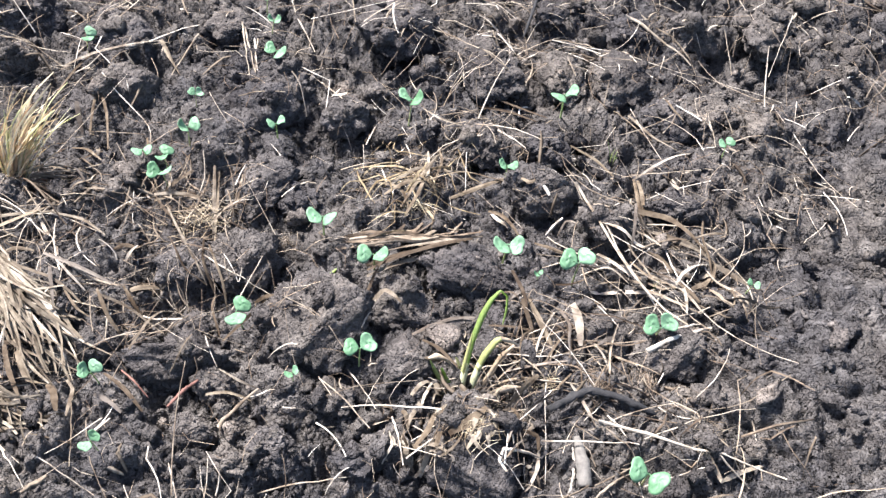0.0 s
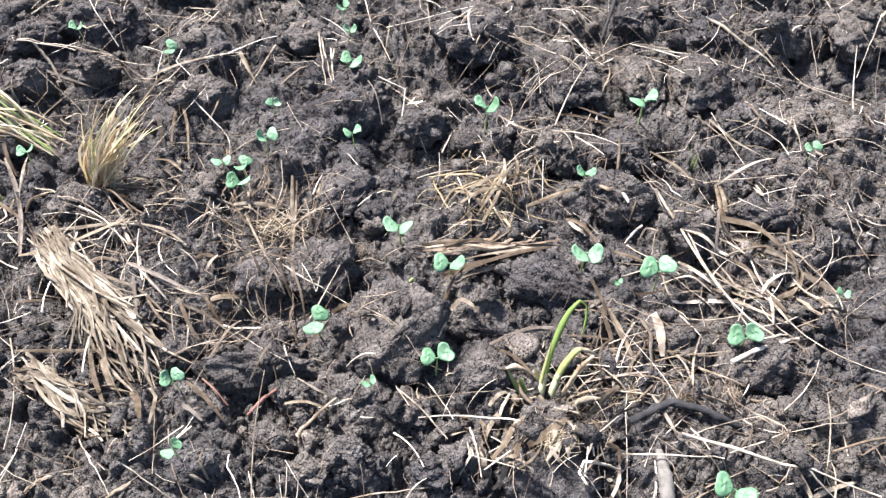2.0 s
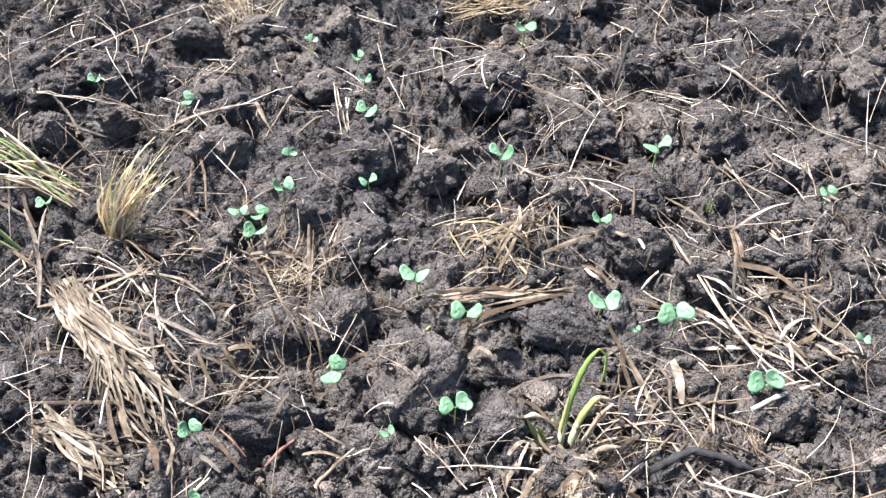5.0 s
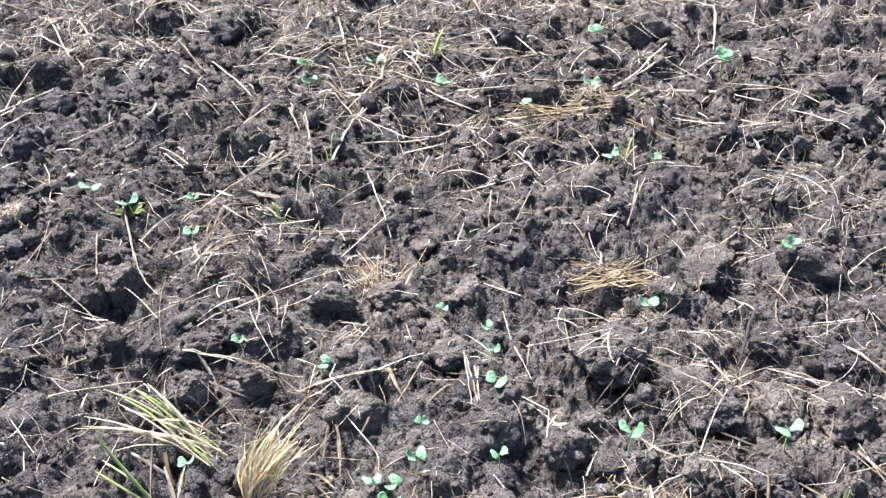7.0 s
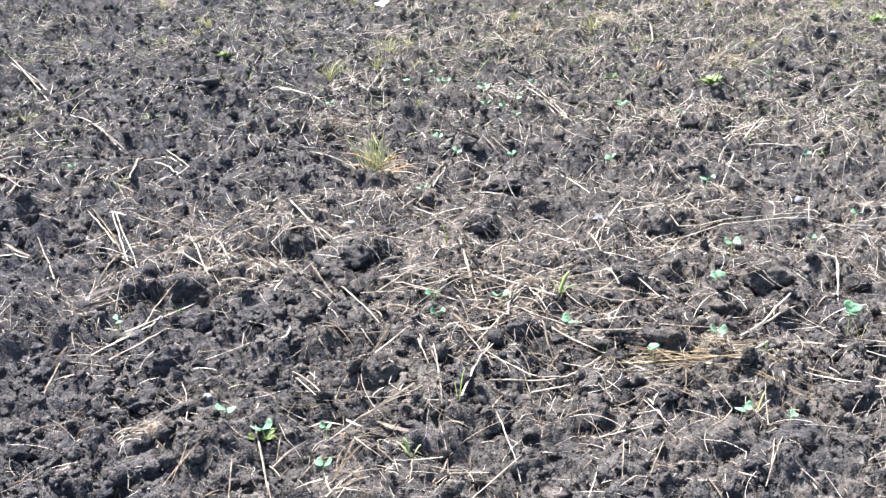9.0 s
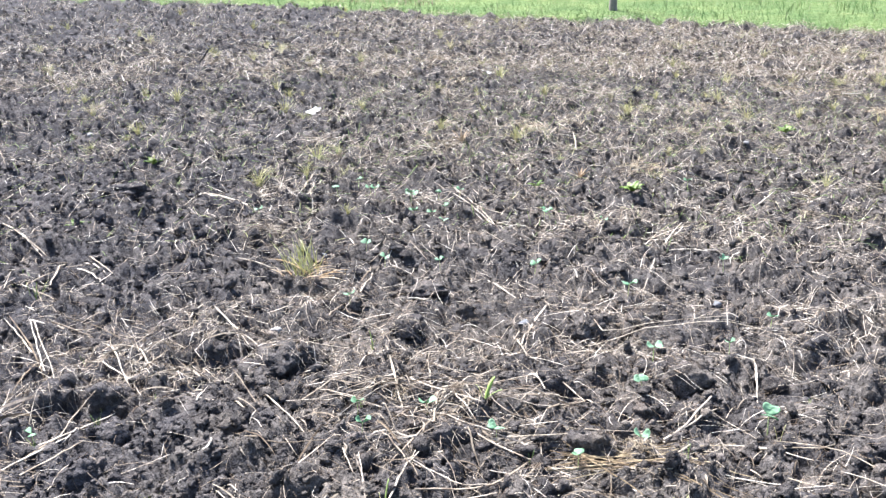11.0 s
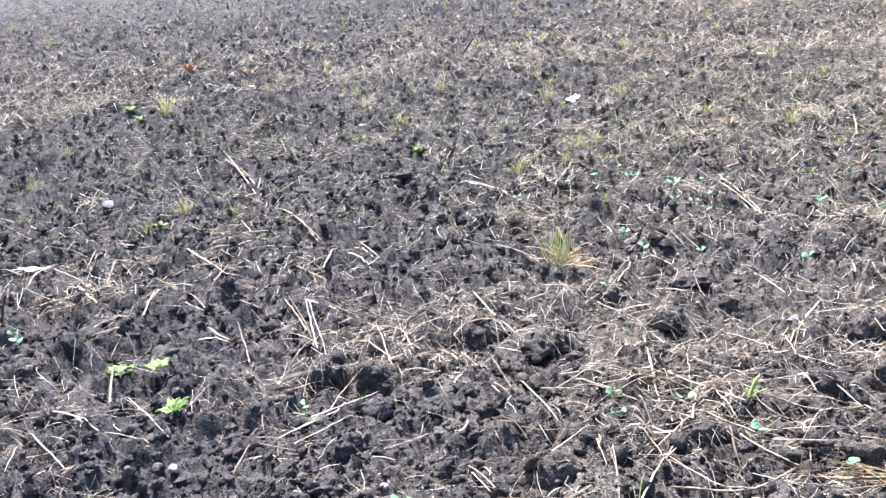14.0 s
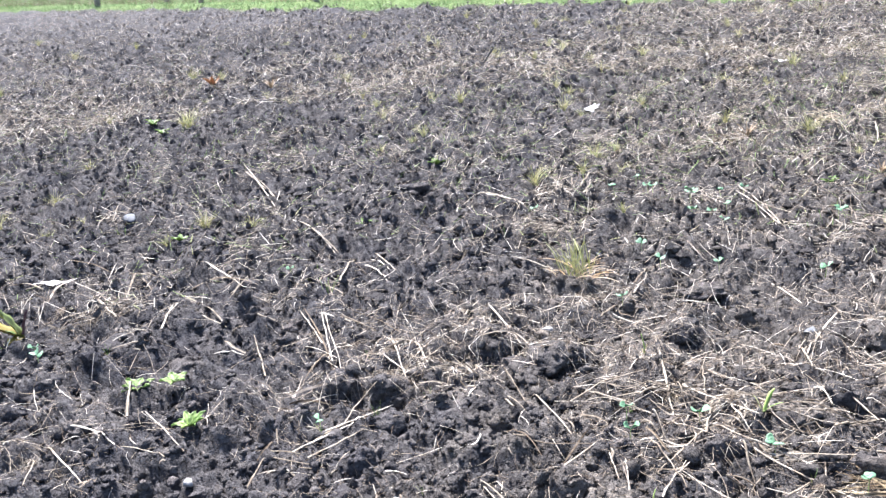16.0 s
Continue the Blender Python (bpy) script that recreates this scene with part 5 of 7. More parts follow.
stalk(0.0030, -1.948, 2.370, -1.901, 2.434)
stalk(0.0019, -2.292, 1.376, -2.200, 1.267)
stalk(0.0025, -2.009, 1.973, -2.210, 2.165)
stalk(0.0020, -2.201, 1.676, -1.929, 1.548)
stalk(0.0026, -1.824, 2.248, -1.587, 2.122)
stalk(0.0026, -1.778, 2.308, -1.583, 2.084)
stalk(0.0021, -2.579, 2.300, -2.369, 2.210)
stalk(0.0026, -3.830, 4.515, -3.553, 4.213)
stalk(0.0023, -3.431, 2.414, -3.092, 2.318)
stalk(0.0021, -2.443, 1.349, -2.361, 1.413)
stalk(0.0027, -1.096, 2.221, -0.941, 2.175)
stalk(0.0023, -1.015, 2.215, -0.779, 2.267)

stalk(0.0032, -0.943, 2.412, -0.876, 2.244, -0.819, 2.109)
stalk(0.0033, -0.697, 1.769, -0.541, 1.821, -0.457, 2.008)
stalk(0.0027, -0.735, 1.678, -0.735, 1.820, -0.730, 1.940)
stalk(0.0022, -0.392, 2.916, -0.411, 2.730, -0.344, 2.633, -0.240, 2.752, -0.000, 2.886)
stalk(0.0035, -1.725, 3.075, -1.547, 3.076)
stalk(0.0031, -1.648, 1.776, -1.610, 1.883, -1.574, 1.996)
stalk(0.0022, -1.676, 1.569, -1.596, 1.577)
stalk(0.0021, 0.110, 2.022, 0.184, 1.963)
stalk(0.0028, 0.042, 2.147, 0.198, 2.128)
stalk(0.0027, -0.600, 1.770, -0.522, 1.825)
stalk(0.0024, -0.835, 2.105, -0.715, 2.043)
stalk(0.0024, -1.184, 1.897, -1.053, 1.873, -0.942, 1.929)
stalk(0.0035, -1.741, 2.304, -1.672, 2.300, -1.551, 2.164)
stalk(0.0036, -1.781, 2.274, -1.735, 2.327)
stalk(0.0032, -2.278, 2.622, -2.136, 2.560)
stalk(0.0032, -2.272, 2.662, -2.106, 2.467)
stalk(0.0031, -1.688, 2.602, -1.595, 2.537)
stalk(0.0031, -1.631, 2.529, -1.639, 2.633)
stalk(0.0030, -2.326, 2.276, -2.214, 2.280)
stalk(0.0032, -0.916, 2.270, -0.841, 2.333)
stalk(0.0035, -0.719, 2.034, -0.766, 2.274)
stalk(0.0037, -0.652, 2.366, -0.646, 2.263)
stalk(0.0026, -0.824, 2.429, -0.729, 2.422)
stalk(0.0027, -0.971, 2.474, -0.918, 2.356)
stalk(0.0034, -0.555, 2.888, -0.590, 2.597)
stalk(0.0036, -0.539, 2.373, -0.482, 2.311)
stalk(0.0039, -0.453, 2.148, -0.405, 2.224)
stalk(0.0032, -0.650, 2.061, -0.511, 1.985, -0.372, 1.941)
stalk(0.0031, -1.593, 1.632, -1.567, 1.730, -1.561, 1.826)
stalk(0.0040, -1.157, 4.189, -1.012, 3.956, -0.822, 3.871)
stalk(0.0038, -1.001, 3.959, -0.875, 3.680)
stalk(0.0046, -1.840, 4.054, -1.839, 4.364)
stalk(0.0032, -2.284, 1.494, -2.120, 1.493)
stalk(0.0030, -2.228, 2.001, -2.139, 2.032)
stalk(0.0053, -3.078, 2.284, -2.816, 2.140)
stalk(0.0034, -2.554, 2.098, -2.708, 2.311)
stalk(0.0038, -3.155, 2.516, -2.898, 2.461)
stalk(0.0040, -2.666, 1.988, -2.567, 2.045)
stalk(0.0038, -2.929, 2.717, -2.592, 2.551)
stalk(0.0036, -2.318, 2.663, -2.294, 2.795)
stalk(0.0046, -2.376, 2.974, -2.182, 2.614)
stalk(0.0036, -2.272, 2.899, -2.082, 2.762)
stalk(0.0039, -2.014, 2.373, -1.884, 2.380)
stalk(0.0038, -1.587, 2.608, -1.396, 2.457)
stalk(0.0036, -1.475, 2.344, -1.404, 2.433, -1.314, 2.378)
stalk(0.0025, -1.226, 2.159, -1.046, 1.996)
stalk(0.0027, -1.142, 1.658, -1.106, 1.643)
stalk(0.0031, -1.230, 2.696, -1.211, 2.802)
stalk(0.0041, -1.199, 2.936, -1.196, 3.078)
stalk(0.0033, -0.625, 2.672, -0.560, 2.503)
stalk(0.0012, -0.307, 0.704, -0.266, 0.683, -0.212, 0.672)
stalk(0.0013, -0.525, 0.779, -0.555, 0.727, -0.600, 0.702)
stalk(0.0016, 0.320, 0.512, 0.349, 0.492, 0.384, 0.476)
stalk(0.0011, 0.137, 0.498, 0.251, 0.505)
stalk(0.0013, 0.431, 1.651, 0.428, 1.498)
stalk(0.0016, 0.309, 1.267, 0.369, 1.221)
stalk(0.0015, -0.429, 1.626, -0.320, 1.747)
stalk(0.0016, 0.224, 2.047, 0.382, 1.919)
stalk(0.0016, -0.597, 1.852, -0.507, 1.780)
stalk(0.0018, -1.074, 1.262, -1.105, 1.344)
stalk(0.0015, -0.413, 1.127, -0.432, 1.034)

# ---- single broad blades ----
def dry_blade(half, tone, *xy):
    """A flat dry leaf blade that curls over the soil through the given places."""
    pts = np.array(xy).reshape(-1, 2)
    rng = np.random.default_rng(int(abs(pts[0, 0] * 7919 + pts[0, 1] * 104729) * 100) % 100000)
    s = np.concatenate([[0], np.cumsum(np.hypot(*np.diff(pts, axis=0).T))])
    k = 13
    u = np.linspace(0, s[-1], k)
    X, Y = np.interp(u, s, pts[:, 0]), np.interp(u, s, pts[:, 1])
    for _ in range(2):
        X[1:-1], Y[1:-1] = 0.25 * X[:-2] + 0.5 * X[1:-1] + 0.25 * X[2:], 0.25 * Y[:-2] + 0.5 * Y[1:-1] + 0.25 * Y[2:]
    G = surface(X, Y)
    t = np.linspace(0, 1, k)
    line = G[0] * (1 - t) + G[-1] * t
    Z = line + np.maximum(G - line, 0).max() * (0.45 + 2.2 * t * (1 - t)) + 0.003 + 0.3 * half
    Z = np.maximum(Z, G + 0.3 * half) + 0.003
    v, f = ribbons(np.stack([X, Y, Z], -1)[None], np.array([half]), rng, 0.35, 0.9, 0.07)
    ob = new("withered_leaf", mesh_of("withered_leaf", v, f, smooth=False, mat={"pale": PALE_BLADE, "tan": TAN_BLADE, "grey": GREY_BLADE}[tone]))
    return tagged(ob, {"pale": "broad bleached blade of dry grass curled on the soil", "tan": "brown withered blade of grass lying on the soil", "grey": "grey weathered stem lying across the soil"}[tone], "straw", "dry blades on the soil")


PALE_BLADE = make_straw_material("pale_blade", [(0.0, (0.20, 0.165, 0.125)), (0.6, (0.30, 0.255, 0.20)), (1.0, (0.44, 0.39, 0.325))], island=False, back=0.4)
TAN_BLADE = make_straw_material("tan_blade", [(0.0, (0.09, 0.065, 0.045)), (0.5, (0.17, 0.13, 0.09)), (1.0, (0.27, 0.22, 0.16))], island=False, back=0.4)
GREY_BLADE = make_straw_material("grey_blade", [(0.0, (0.07, 0.058, 0.048)), (1.0, (0.17, 0.143, 0.118))], island=False)
dry_blade(0.0047, "tan", 0.258, 0.855, 0.310, 0.856, 0.339, 0.835, 0.360, 0.810)
dry_blade(0.0040, "pale", 0.279, 0.844, 0.313, 0.831, 0.346, 0.817, 0.361, 0.802)
dry_blade(0.0018, "pale", 0.326, 0.830, 0.356, 0.834, 0.388, 0.838)
dry_blade(0.0032, "tan", 0.277, 0.800, 0.297, 0.786, 0.317, 0.768)
dry_blade(0.0025, "tan", 0.358, 0.871, 0.351, 0.831, 0.361, 0.794, 0.362, 0.769)
dry_blade(0.0028, "pale", 0.357, 0.784, 0.338, 0.778, 0.316, 0.758, 0.309, 0.741)
dry_blade(0.0039, "pale", 0.368, 0.790, 0.388, 0.780, 0.416, 0.770)
dry_blade(0.0021, "pale", 0.317, 0.752, 0.318, 0.722, 0.318, 0.693)
dry_blade(0.0028, "tan", 0.256, 0.791, 0.279, 0.753, 0.303, 0.741)
dry_blade(0.0025, "tan", 0.359, 0.805, 0.368, 0.790, 0.362, 0.763)
dry_blade(0.0032, "tan", 0.327, 0.734, 0.353, 0.757, 0.363, 0.774)
dry_blade(0.0031, "tan", 0.280, 0.773, 0.311, 0.747, 0.337, 0.715)
dry_blade(0.0025, "pale", 0.212, 0.805, 0.238, 0.768, 0.270, 0.736)
dry_blade(0.0029, "tan", 0.124, 0.804, 0.145, 0.796, 0.171, 0.789)
dry_blade(0.0019, "pale", 0.218, 0.917, 0.220, 0.893, 0.215, 0.881)
dry_blade(0.0030, "tan", 0.273, 0.948, 0.276, 0.912, 0.276, 0.871)
dry_blade(0.0023, "pale", 0.321, 0.948, 0.321, 0.906)
dry_blade(0.0026, "tan", 0.057, 0.852, 0.077, 0.834, 0.103, 0.793)
dry_blade(0.0015, "grey", 0.158, 0.836, 0.167, 0.852, 0.180, 0.842)
dry_blade(0.0022, "grey", 0.259, 0.869, 0.256, 0.829, 0.254, 0.791)
dry_blade(0.0024, "tan", 0.092, 0.731, 0.110, 0.696, 0.114, 0.677)
dry_blade(0.0018, "tan", 0.152, 0.729, 0.171, 0.736, 0.196, 0.757)
dry_blade(0.0024, "tan", 0.175, 0.694, 0.195, 0.704, 0.216, 0.719)
dry_blade(0.0017, "pale", 0.200, 0.638, 0.210, 0.623, 0.217, 0.606)
dry_blade(0.0023, "grey", 0.204, 0.634, 0.222, 0.648, 0.242, 0.662)
dry_blade(0.0024, "grey", -0.006, 0.647, 0.018, 0.659, 0.050, 0.664)
dry_blade(0.0024, "grey", 0.090, 0.688, 0.101, 0.699, 0.111, 0.713)
dry_blade(0.0054, "pale", 0.171, 0.688, 0.179, 0.663, 0.183, 0.632)
dry_blade(0.0031, "tan", 0.107, 0.689, 0.122, 0.655, 0.128, 0.636)
dry_blade(0.0016, "pale", 0.149, 0.677, 0.135, 0.648, 0.128, 0.625, 0.124, 0.585)
dry_blade(0.0022, "grey", 0.154, 0.683, 0.169, 0.659, 0.166, 0.632, 0.169, 0.599)
dry_blade(0.0037, "tan", 0.116, 0.690, 0.132, 0.660, 0.147, 0.630)
dry_blade(0.0028, "tan", 0.089, 0.631, 0.104, 0.627, 0.085, 0.605, 0.072, 0.581, 0.059, 0.558)
dry_blade(0.0018, "grey", 0.111, 0.534, 0.132, 0.549, 0.153, 0.557)
dry_blade(0.0021, "tan", 0.109, 0.614, 0.110, 0.642, 0.127, 0.653, 0.142, 0.658)
dry_blade(0.0050, "tan", 0.029, 0.483, 0.049, 0.498, 0.070, 0.521)
dry_blade(0.0035, "tan", -0.009, 0.478, 0.005, 0.492, 0.012, 0.521)
dry_blade(0.0035, "tan", 0.097, 0.540, 0.102, 0.527, 0.108, 0.513)
dry_blade(0.0042, "tan", 0.101, 0.551, 0.115, 0.568, 0.131, 0.582)
dry_blade(0.0025, "tan", 0.135, 0.489, 0.133, 0.503, 0.114, 0.504)
dry_blade(0.0022, "tan", 0.016, 0.527, 0.031, 0.547, 0.040, 0.558)
dry_blade(0.0033, "tan", 0.016, 0.470, 0.021, 0.502, 0.019, 0.522)
dry_blade(0.0022, "pale", 0.169, 0.575, 0.183, 0.551, 0.200, 0.520)
dry_blade(0.0011, "pale", 0.107, 0.513, 0.112, 0.493, 0.117, 0.482)
dry_blade(0.0018, "grey", 0.090, 0.595, 0.128, 0.594, 0.164, 0.597)
dry_blade(0.0014, "tan", 0.138, 0.598, 0.154, 0.628, 0.164, 0.646)
dry_blade(0.0017, "tan", 0.068, 0.654, 0.098, 0.658, 0.132, 0.660)
dry_blade(0.0020, "tan", -0.013, 0.618, 0.007, 0.609, 0.033, 0.587)
dry_blade(0.0025, "grey", -0.027, 0.630, -0.003, 0.648, 0.023, 0.659, 0.048, 0.663)
dry_blade(0.0017, "pale", 0.075, 0.655, 0.088, 0.645, 0.095, 0.629)
dry_blade(0.0030, "pale", 0.076, 0.550, 0.081, 0.561, 0.082, 0.567)
dry_blade(0.0026, "tan", -0.008, 0.590, 0.003, 0.597, 0.011, 0.604)
dry_blade(0.0013, "grey", 0.095, 0.477, 0.103, 0.507, 0.121, 0.530)
dry_blade(0.0016, "tan", 0.146, 0.559, 0.162, 0.577, 0.171, 0.589)
dry_blade(0.0020, "tan", 0.188, 0.580, 0.181, 0.569, 0.174, 0.562)
dry_blade(0.0011, "pale", -0.013, 0.512, -0.002, 0.499, 0.006, 0.487)
dry_blade(0.0013, "tan", -0.024, 0.486, -0.018, 0.477, -0.010, 0.467)
dry_blade(0.0025, "pale", -0.658, 0.743, -0.597, 0.747, -0.544, 0.755, -0.522, 0.758)
dry_blade(0.0019, "pale", -0.522, 0.758, -0.478, 0.751, -0.442, 0.729)
dry_blade(0.0030, "tan", -0.654, 0.681, -0.609, 0.692, -0.575, 0.724, -0.533, 0.764)
dry_blade(0.0024, "pale", -0.603, 0.744, -0.593, 0.705, -0.584, 0.668)
dry_blade(0.0026, "pale", -0.573, 0.680, -0.550, 0.693, -0.522, 0.691)
dry_blade(0.0025, "grey", -0.502, 0.679, -0.456, 0.666, -0.408, 0.651)
dry_blade(0.0016, "pale", -0.482, 0.670, -0.461, 0.652, -0.439, 0.638)
dry_blade(0.0019, "pale", -0.423, 0.629, -0.383, 0.624, -0.335, 0.605)
dry_blade(0.0032, "tan", -0.394, 0.650, -0.375, 0.627, -0.364, 0.618)
dry_blade(0.0027, "grey", -0.487, 0.659, -0.473, 0.625, -0.463, 0.594)
dry_blade(0.0017, "pale", -0.344, 0.631, -0.351, 0.586, -0.365, 0.546)
dry_blade(0.0043, "tan", -0.384, 0.644, -0.366, 0.656, -0.355, 0.665)
dry_blade(0.0026, "tan", -0.419, 0.632, -0.397, 0.599, -0.381, 0.587)
dry_blade(0.0016, "tan", -0.460, 0.629, -0.437, 0.604, -0.420, 0.597)
dry_blade(0.0022, "tan", -0.594, 0.534, -0.536, 0.546, -0.464, 0.571)
dry_blade(0.0023, "pale", -0.430, 0.522, -0.415, 0.508, -0.408, 0.467)
dry_blade(0.0034, "tan", -0.510, 0.551, -0.492, 0.517, -0.468, 0.484)
dry_blade(0.0043, "tan", -0.493, 0.544, -0.469, 0.510, -0.449, 0.513)
dry_blade(0.0043, "tan", -0.449, 0.513, -0.430, 0.493, -0.418, 0.468)
dry_blade(0.0027, "tan", -0.385, 0.530, -0.355, 0.511, -0.328, 0.488)
dry_blade(0.0026, "grey", -0.389, 0.502, -0.366, 0.492, -0.350, 0.481)
dry_blade(0.0033, "pale", -0.577, 0.492, -0.557, 0.504, -0.547, 0.521)
dry_blade(0.0023, "tan", -0.547, 0.533, -0.535, 0.511, -0.523, 0.501)
dry_blade(0.0017, "pale", -0.369, 0.773, -0.346, 0.737, -0.296, 0.673)
dry_blade(0.0019, "tan", -0.389, 0.794, -0.374, 0.773, -0.352, 0.758)
dry_blade(0.0023, "pale", -0.323, 0.851, -0.313, 0.798, -0.307, 0.753)
dry_blade(0.0018, "tan", -0.308, 0.725, -0.303, 0.693, -0.283, 0.664)
dry_blade(0.0016, "tan", -0.299, 0.715, -0.273, 0.671, -0.263, 0.641)
dry_blade(0.0016, "tan", -0.284, 0.669, -0.286, 0.648, -0.265, 0.606)
dry_blade(0.0031, "pale", -0.396, 0.802, -0.364, 0.806, -0.326, 0.805)
dry_blade(0.0014, "tan", -0.353, 0.725, -0.324, 0.680, -0.296, 0.673)
dry_blade(0.0021, "tan", -0.262, 0.602, -0.241, 0.619, -0.212, 0.643)
dry_blade(0.0020, "tan", -0.259, 0.514, -0.236, 0.521, -0.208, 0.521)
dry_blade(0.0015, "pale", -0.250, 0.547, -0.224, 0.537, -0.199, 0.533)
dry_blade(0.0012, "pale", -0.285, 0.575, -0.296, 0.550, -0.307, 0.531)
dry_blade(0.0025, "tan", -0.231, 0.655, -0.214, 0.652, -0.202, 0.646)
dry_blade(0.0018, "tan", -0.625, 0.608, -0.600, 0.614, -0.581, 0.621)
dry_blade(0.0018, "pale", -0.623, 0.637, -0.614, 0.622, -0.609, 0.613)
dry_blade(0.0016, "tan", -0.587, 0.811, -0.557, 0.834, -0.523, 0.835)
dry_blade(0.0014, "grey", -0.571, 0.807, -0.541, 0.817, -0.501, 0.810)
dry_blade(0.0018, "grey", -0.534, 0.840, -0.505, 0.822, -0.482, 0.794)
dry_blade(0.0015, "tan", -0.474, 0.813, -0.475, 0.801, -0.478, 0.795)
dry_blade(0.0019, "tan", -0.679, 0.787, -0.666, 0.792, -0.647, 0.791)
dry_blade(0.0030, "tan", -0.425, 0.710, -0.413, 0.717, -0.395, 0.717)
dry_blade(0.0022, "pale", -0.407, 0.696, -0.404, 0.707, -0.396, 0.719)
dry_blade(0.0015, "pale", -0.740, 0.912, -0.726, 0.963, -0.711, 1.009)
dry_blade(0.0025, "pale", -0.727, 0.914, -0.706, 0.899, -0.676, 0.876)
dry_blade(0.0033, "pale", -0.748, 0.915, -0.713, 0.892, -0.673, 0.880)
dry_blade(0.0029, "pale", -0.766, 0.919, -0.726, 0.897, -0.681, 0.876)
dry_blade(0.0026, "pale", -0.803, 0.861, -0.773, 0.851, -0.739, 0.843)
dry_blade(0.0037, "tan", -0.760, 0.893, -0.730, 0.883, -0.711, 0.885)
dry_blade(0.0013, "grey", -0.828, 1.033, -0.799, 0.972, -0.769, 0.919)
dry_blade(0.0032, "grey", -0.661, 0.692, -0.681, 0.752, -0.709, 0.802, -0.749, 0.854)
dry_blade(0.0018, "pale", -0.725, 0.870, -0.705, 0.815, -0.689, 0.768)
dry_blade(0.0014, "grey", -0.802, 0.936, -0.770, 0.858, -0.743, 0.792)
dry_blade(0.0028, "tan", -0.762, 0.886, -0.741, 0.849, -0.721, 0.826)
dry_blade(0.0019, "tan", -0.678, 0.758, -0.676, 0.776, -0.656, 0.787)
dry_blade(0.0019, "tan", -0.658, 0.778, -0.642, 0.762, -0.631, 0.746)
dry_blade(0.0027, "tan", -0.746, 0.786, -0.711, 0.766, -0.670, 0.744)
dry_blade(0.0026, "pale", -0.598, 1.041, -0.557, 1.046, -0.507, 1.059, -0.460, 1.087)
dry_blade(0.0018, "tan", -0.601, 1.000, -0.579, 1.032, -0.554, 1.054)
dry_blade(0.0020, "grey", -0.760, 1.016, -0.719, 1.013, -0.667, 1.014)
dry_blade(0.0037, "grey", -0.544, 0.946, -0.534, 0.920, -0.524, 0.898)
dry_blade(0.0023, "tan", -0.512, 0.899, -0.520, 0.949, -0.520, 0.977, -0.492, 0.925, -0.474, 0.862)
dry_blade(0.0020, "tan", -0.536, 0.880, -0.509, 0.870, -0.473, 0.834)
dry_blade(0.0018, "tan", -0.525, 0.843, -0.502, 0.849, -0.480, 0.858)
dry_blade(0.0018, "tan", -0.519, 0.856, -0.491, 0.828, -0.478, 0.818)
dry_blade(0.0028, "pale", -0.492, 0.872, -0.483, 0.848)
dry_blade(0.0024, "pale", -0.368, 0.900, -0.357, 0.895, -0.346, 0.890)
dry_blade(0.0029, "tan", -0.388, 0.805, -0.376, 0.830, -0.354, 0.850)
dry_blade(0.0040, "tan", -0.462, 1.096, -0.444, 1.067, -0.420, 1.036)
dry_blade(0.0026, "pale", -0.504, 1.052, -0.477, 1.029)
dry_blade(0.0030, "tan", -0.387, 1.051, -0.360, 1.050, -0.341, 1.049)
dry_blade(0.0027, "tan", -0.395, 0.795, -0.365, 0.805, -0.331, 0.800)
dry_blade(0.0018, "tan", -0.434, 0.905, -0.414, 0.850, -0.396, 0.816)
dry_blade(0.0023, "tan", -0.318, 0.849, -0.308, 0.791, -0.303, 0.746)
dry_blade(0.0037, "tan", -0.096, 0.723, -0.055, 0.744, 0.038, 0.791)
dry_blade(0.0031, "tan", -0.098, 0.733, -0.041, 0.757, 0.009, 0.777)
dry_blade(0.0022, "pale", -0.085, 0.751, -0.013, 0.775, 0.052, 0.805)
dry_blade(0.0028, "tan", -0.103, 0.772, -0.059, 0.785, -0.014, 0.787)
dry_blade(0.0028, "pale", -0.095, 0.714, -0.061, 0.734, -0.019, 0.754)
dry_blade(0.0026, "tan", -0.063, 0.821, -0.038, 0.875, -0.019, 0.930)
dry_blade(0.0023, "pale", -0.083, 0.858, -0.048, 0.904, -0.001, 0.911)
dry_blade(0.0020, "pale", -0.037, 0.949, -0.031, 0.886, -0.041, 0.834)
dry_blade(0.0020, "tan", -0.023, 0.973, -0.014, 0.920, -0.022, 0.877)
dry_blade(0.0029, "tan", -0.088, 0.838, -0.052, 0.862, -0.020, 0.856)
dry_blade(0.0033, "tan", 0.002, 0.864, 0.040, 0.885, 0.078, 0.905)
dry_blade(0.0020, "tan", -0.044, 0.858, 0.015, 0.902, 0.078, 0.900)
dry_blade(0.0026, "tan", -0.055, 0.812, -0.042, 0.839, -0.031, 0.886)
dry_blade(0.0023, "tan", -0.099, 0.867, -0.066, 0.850, -0.047, 0.813)
dry_blade(0.0020, "pale", -0.043, 0.927, -0.064, 0.902, -0.076, 0.864)
dry_blade(0.0024, "pale", 0.257, 1.055, 0.292, 1.014, 0.337, 0.986)
dry_blade(0.0020, "pale", 0.269, 0.945, 0.321, 0.973, 0.345, 0.982)
dry_blade(0.0029, "tan", 0.269, 0.956, 0.271, 0.904, 0.273, 0.869)
dry_blade(0.0026, "pale", 0.315, 0.941, 0.317, 0.915, 0.320, 0.900)
dry_blade(0.0020, "tan", 0.171, 0.987, 0.210, 0.970, 0.241, 0.942)
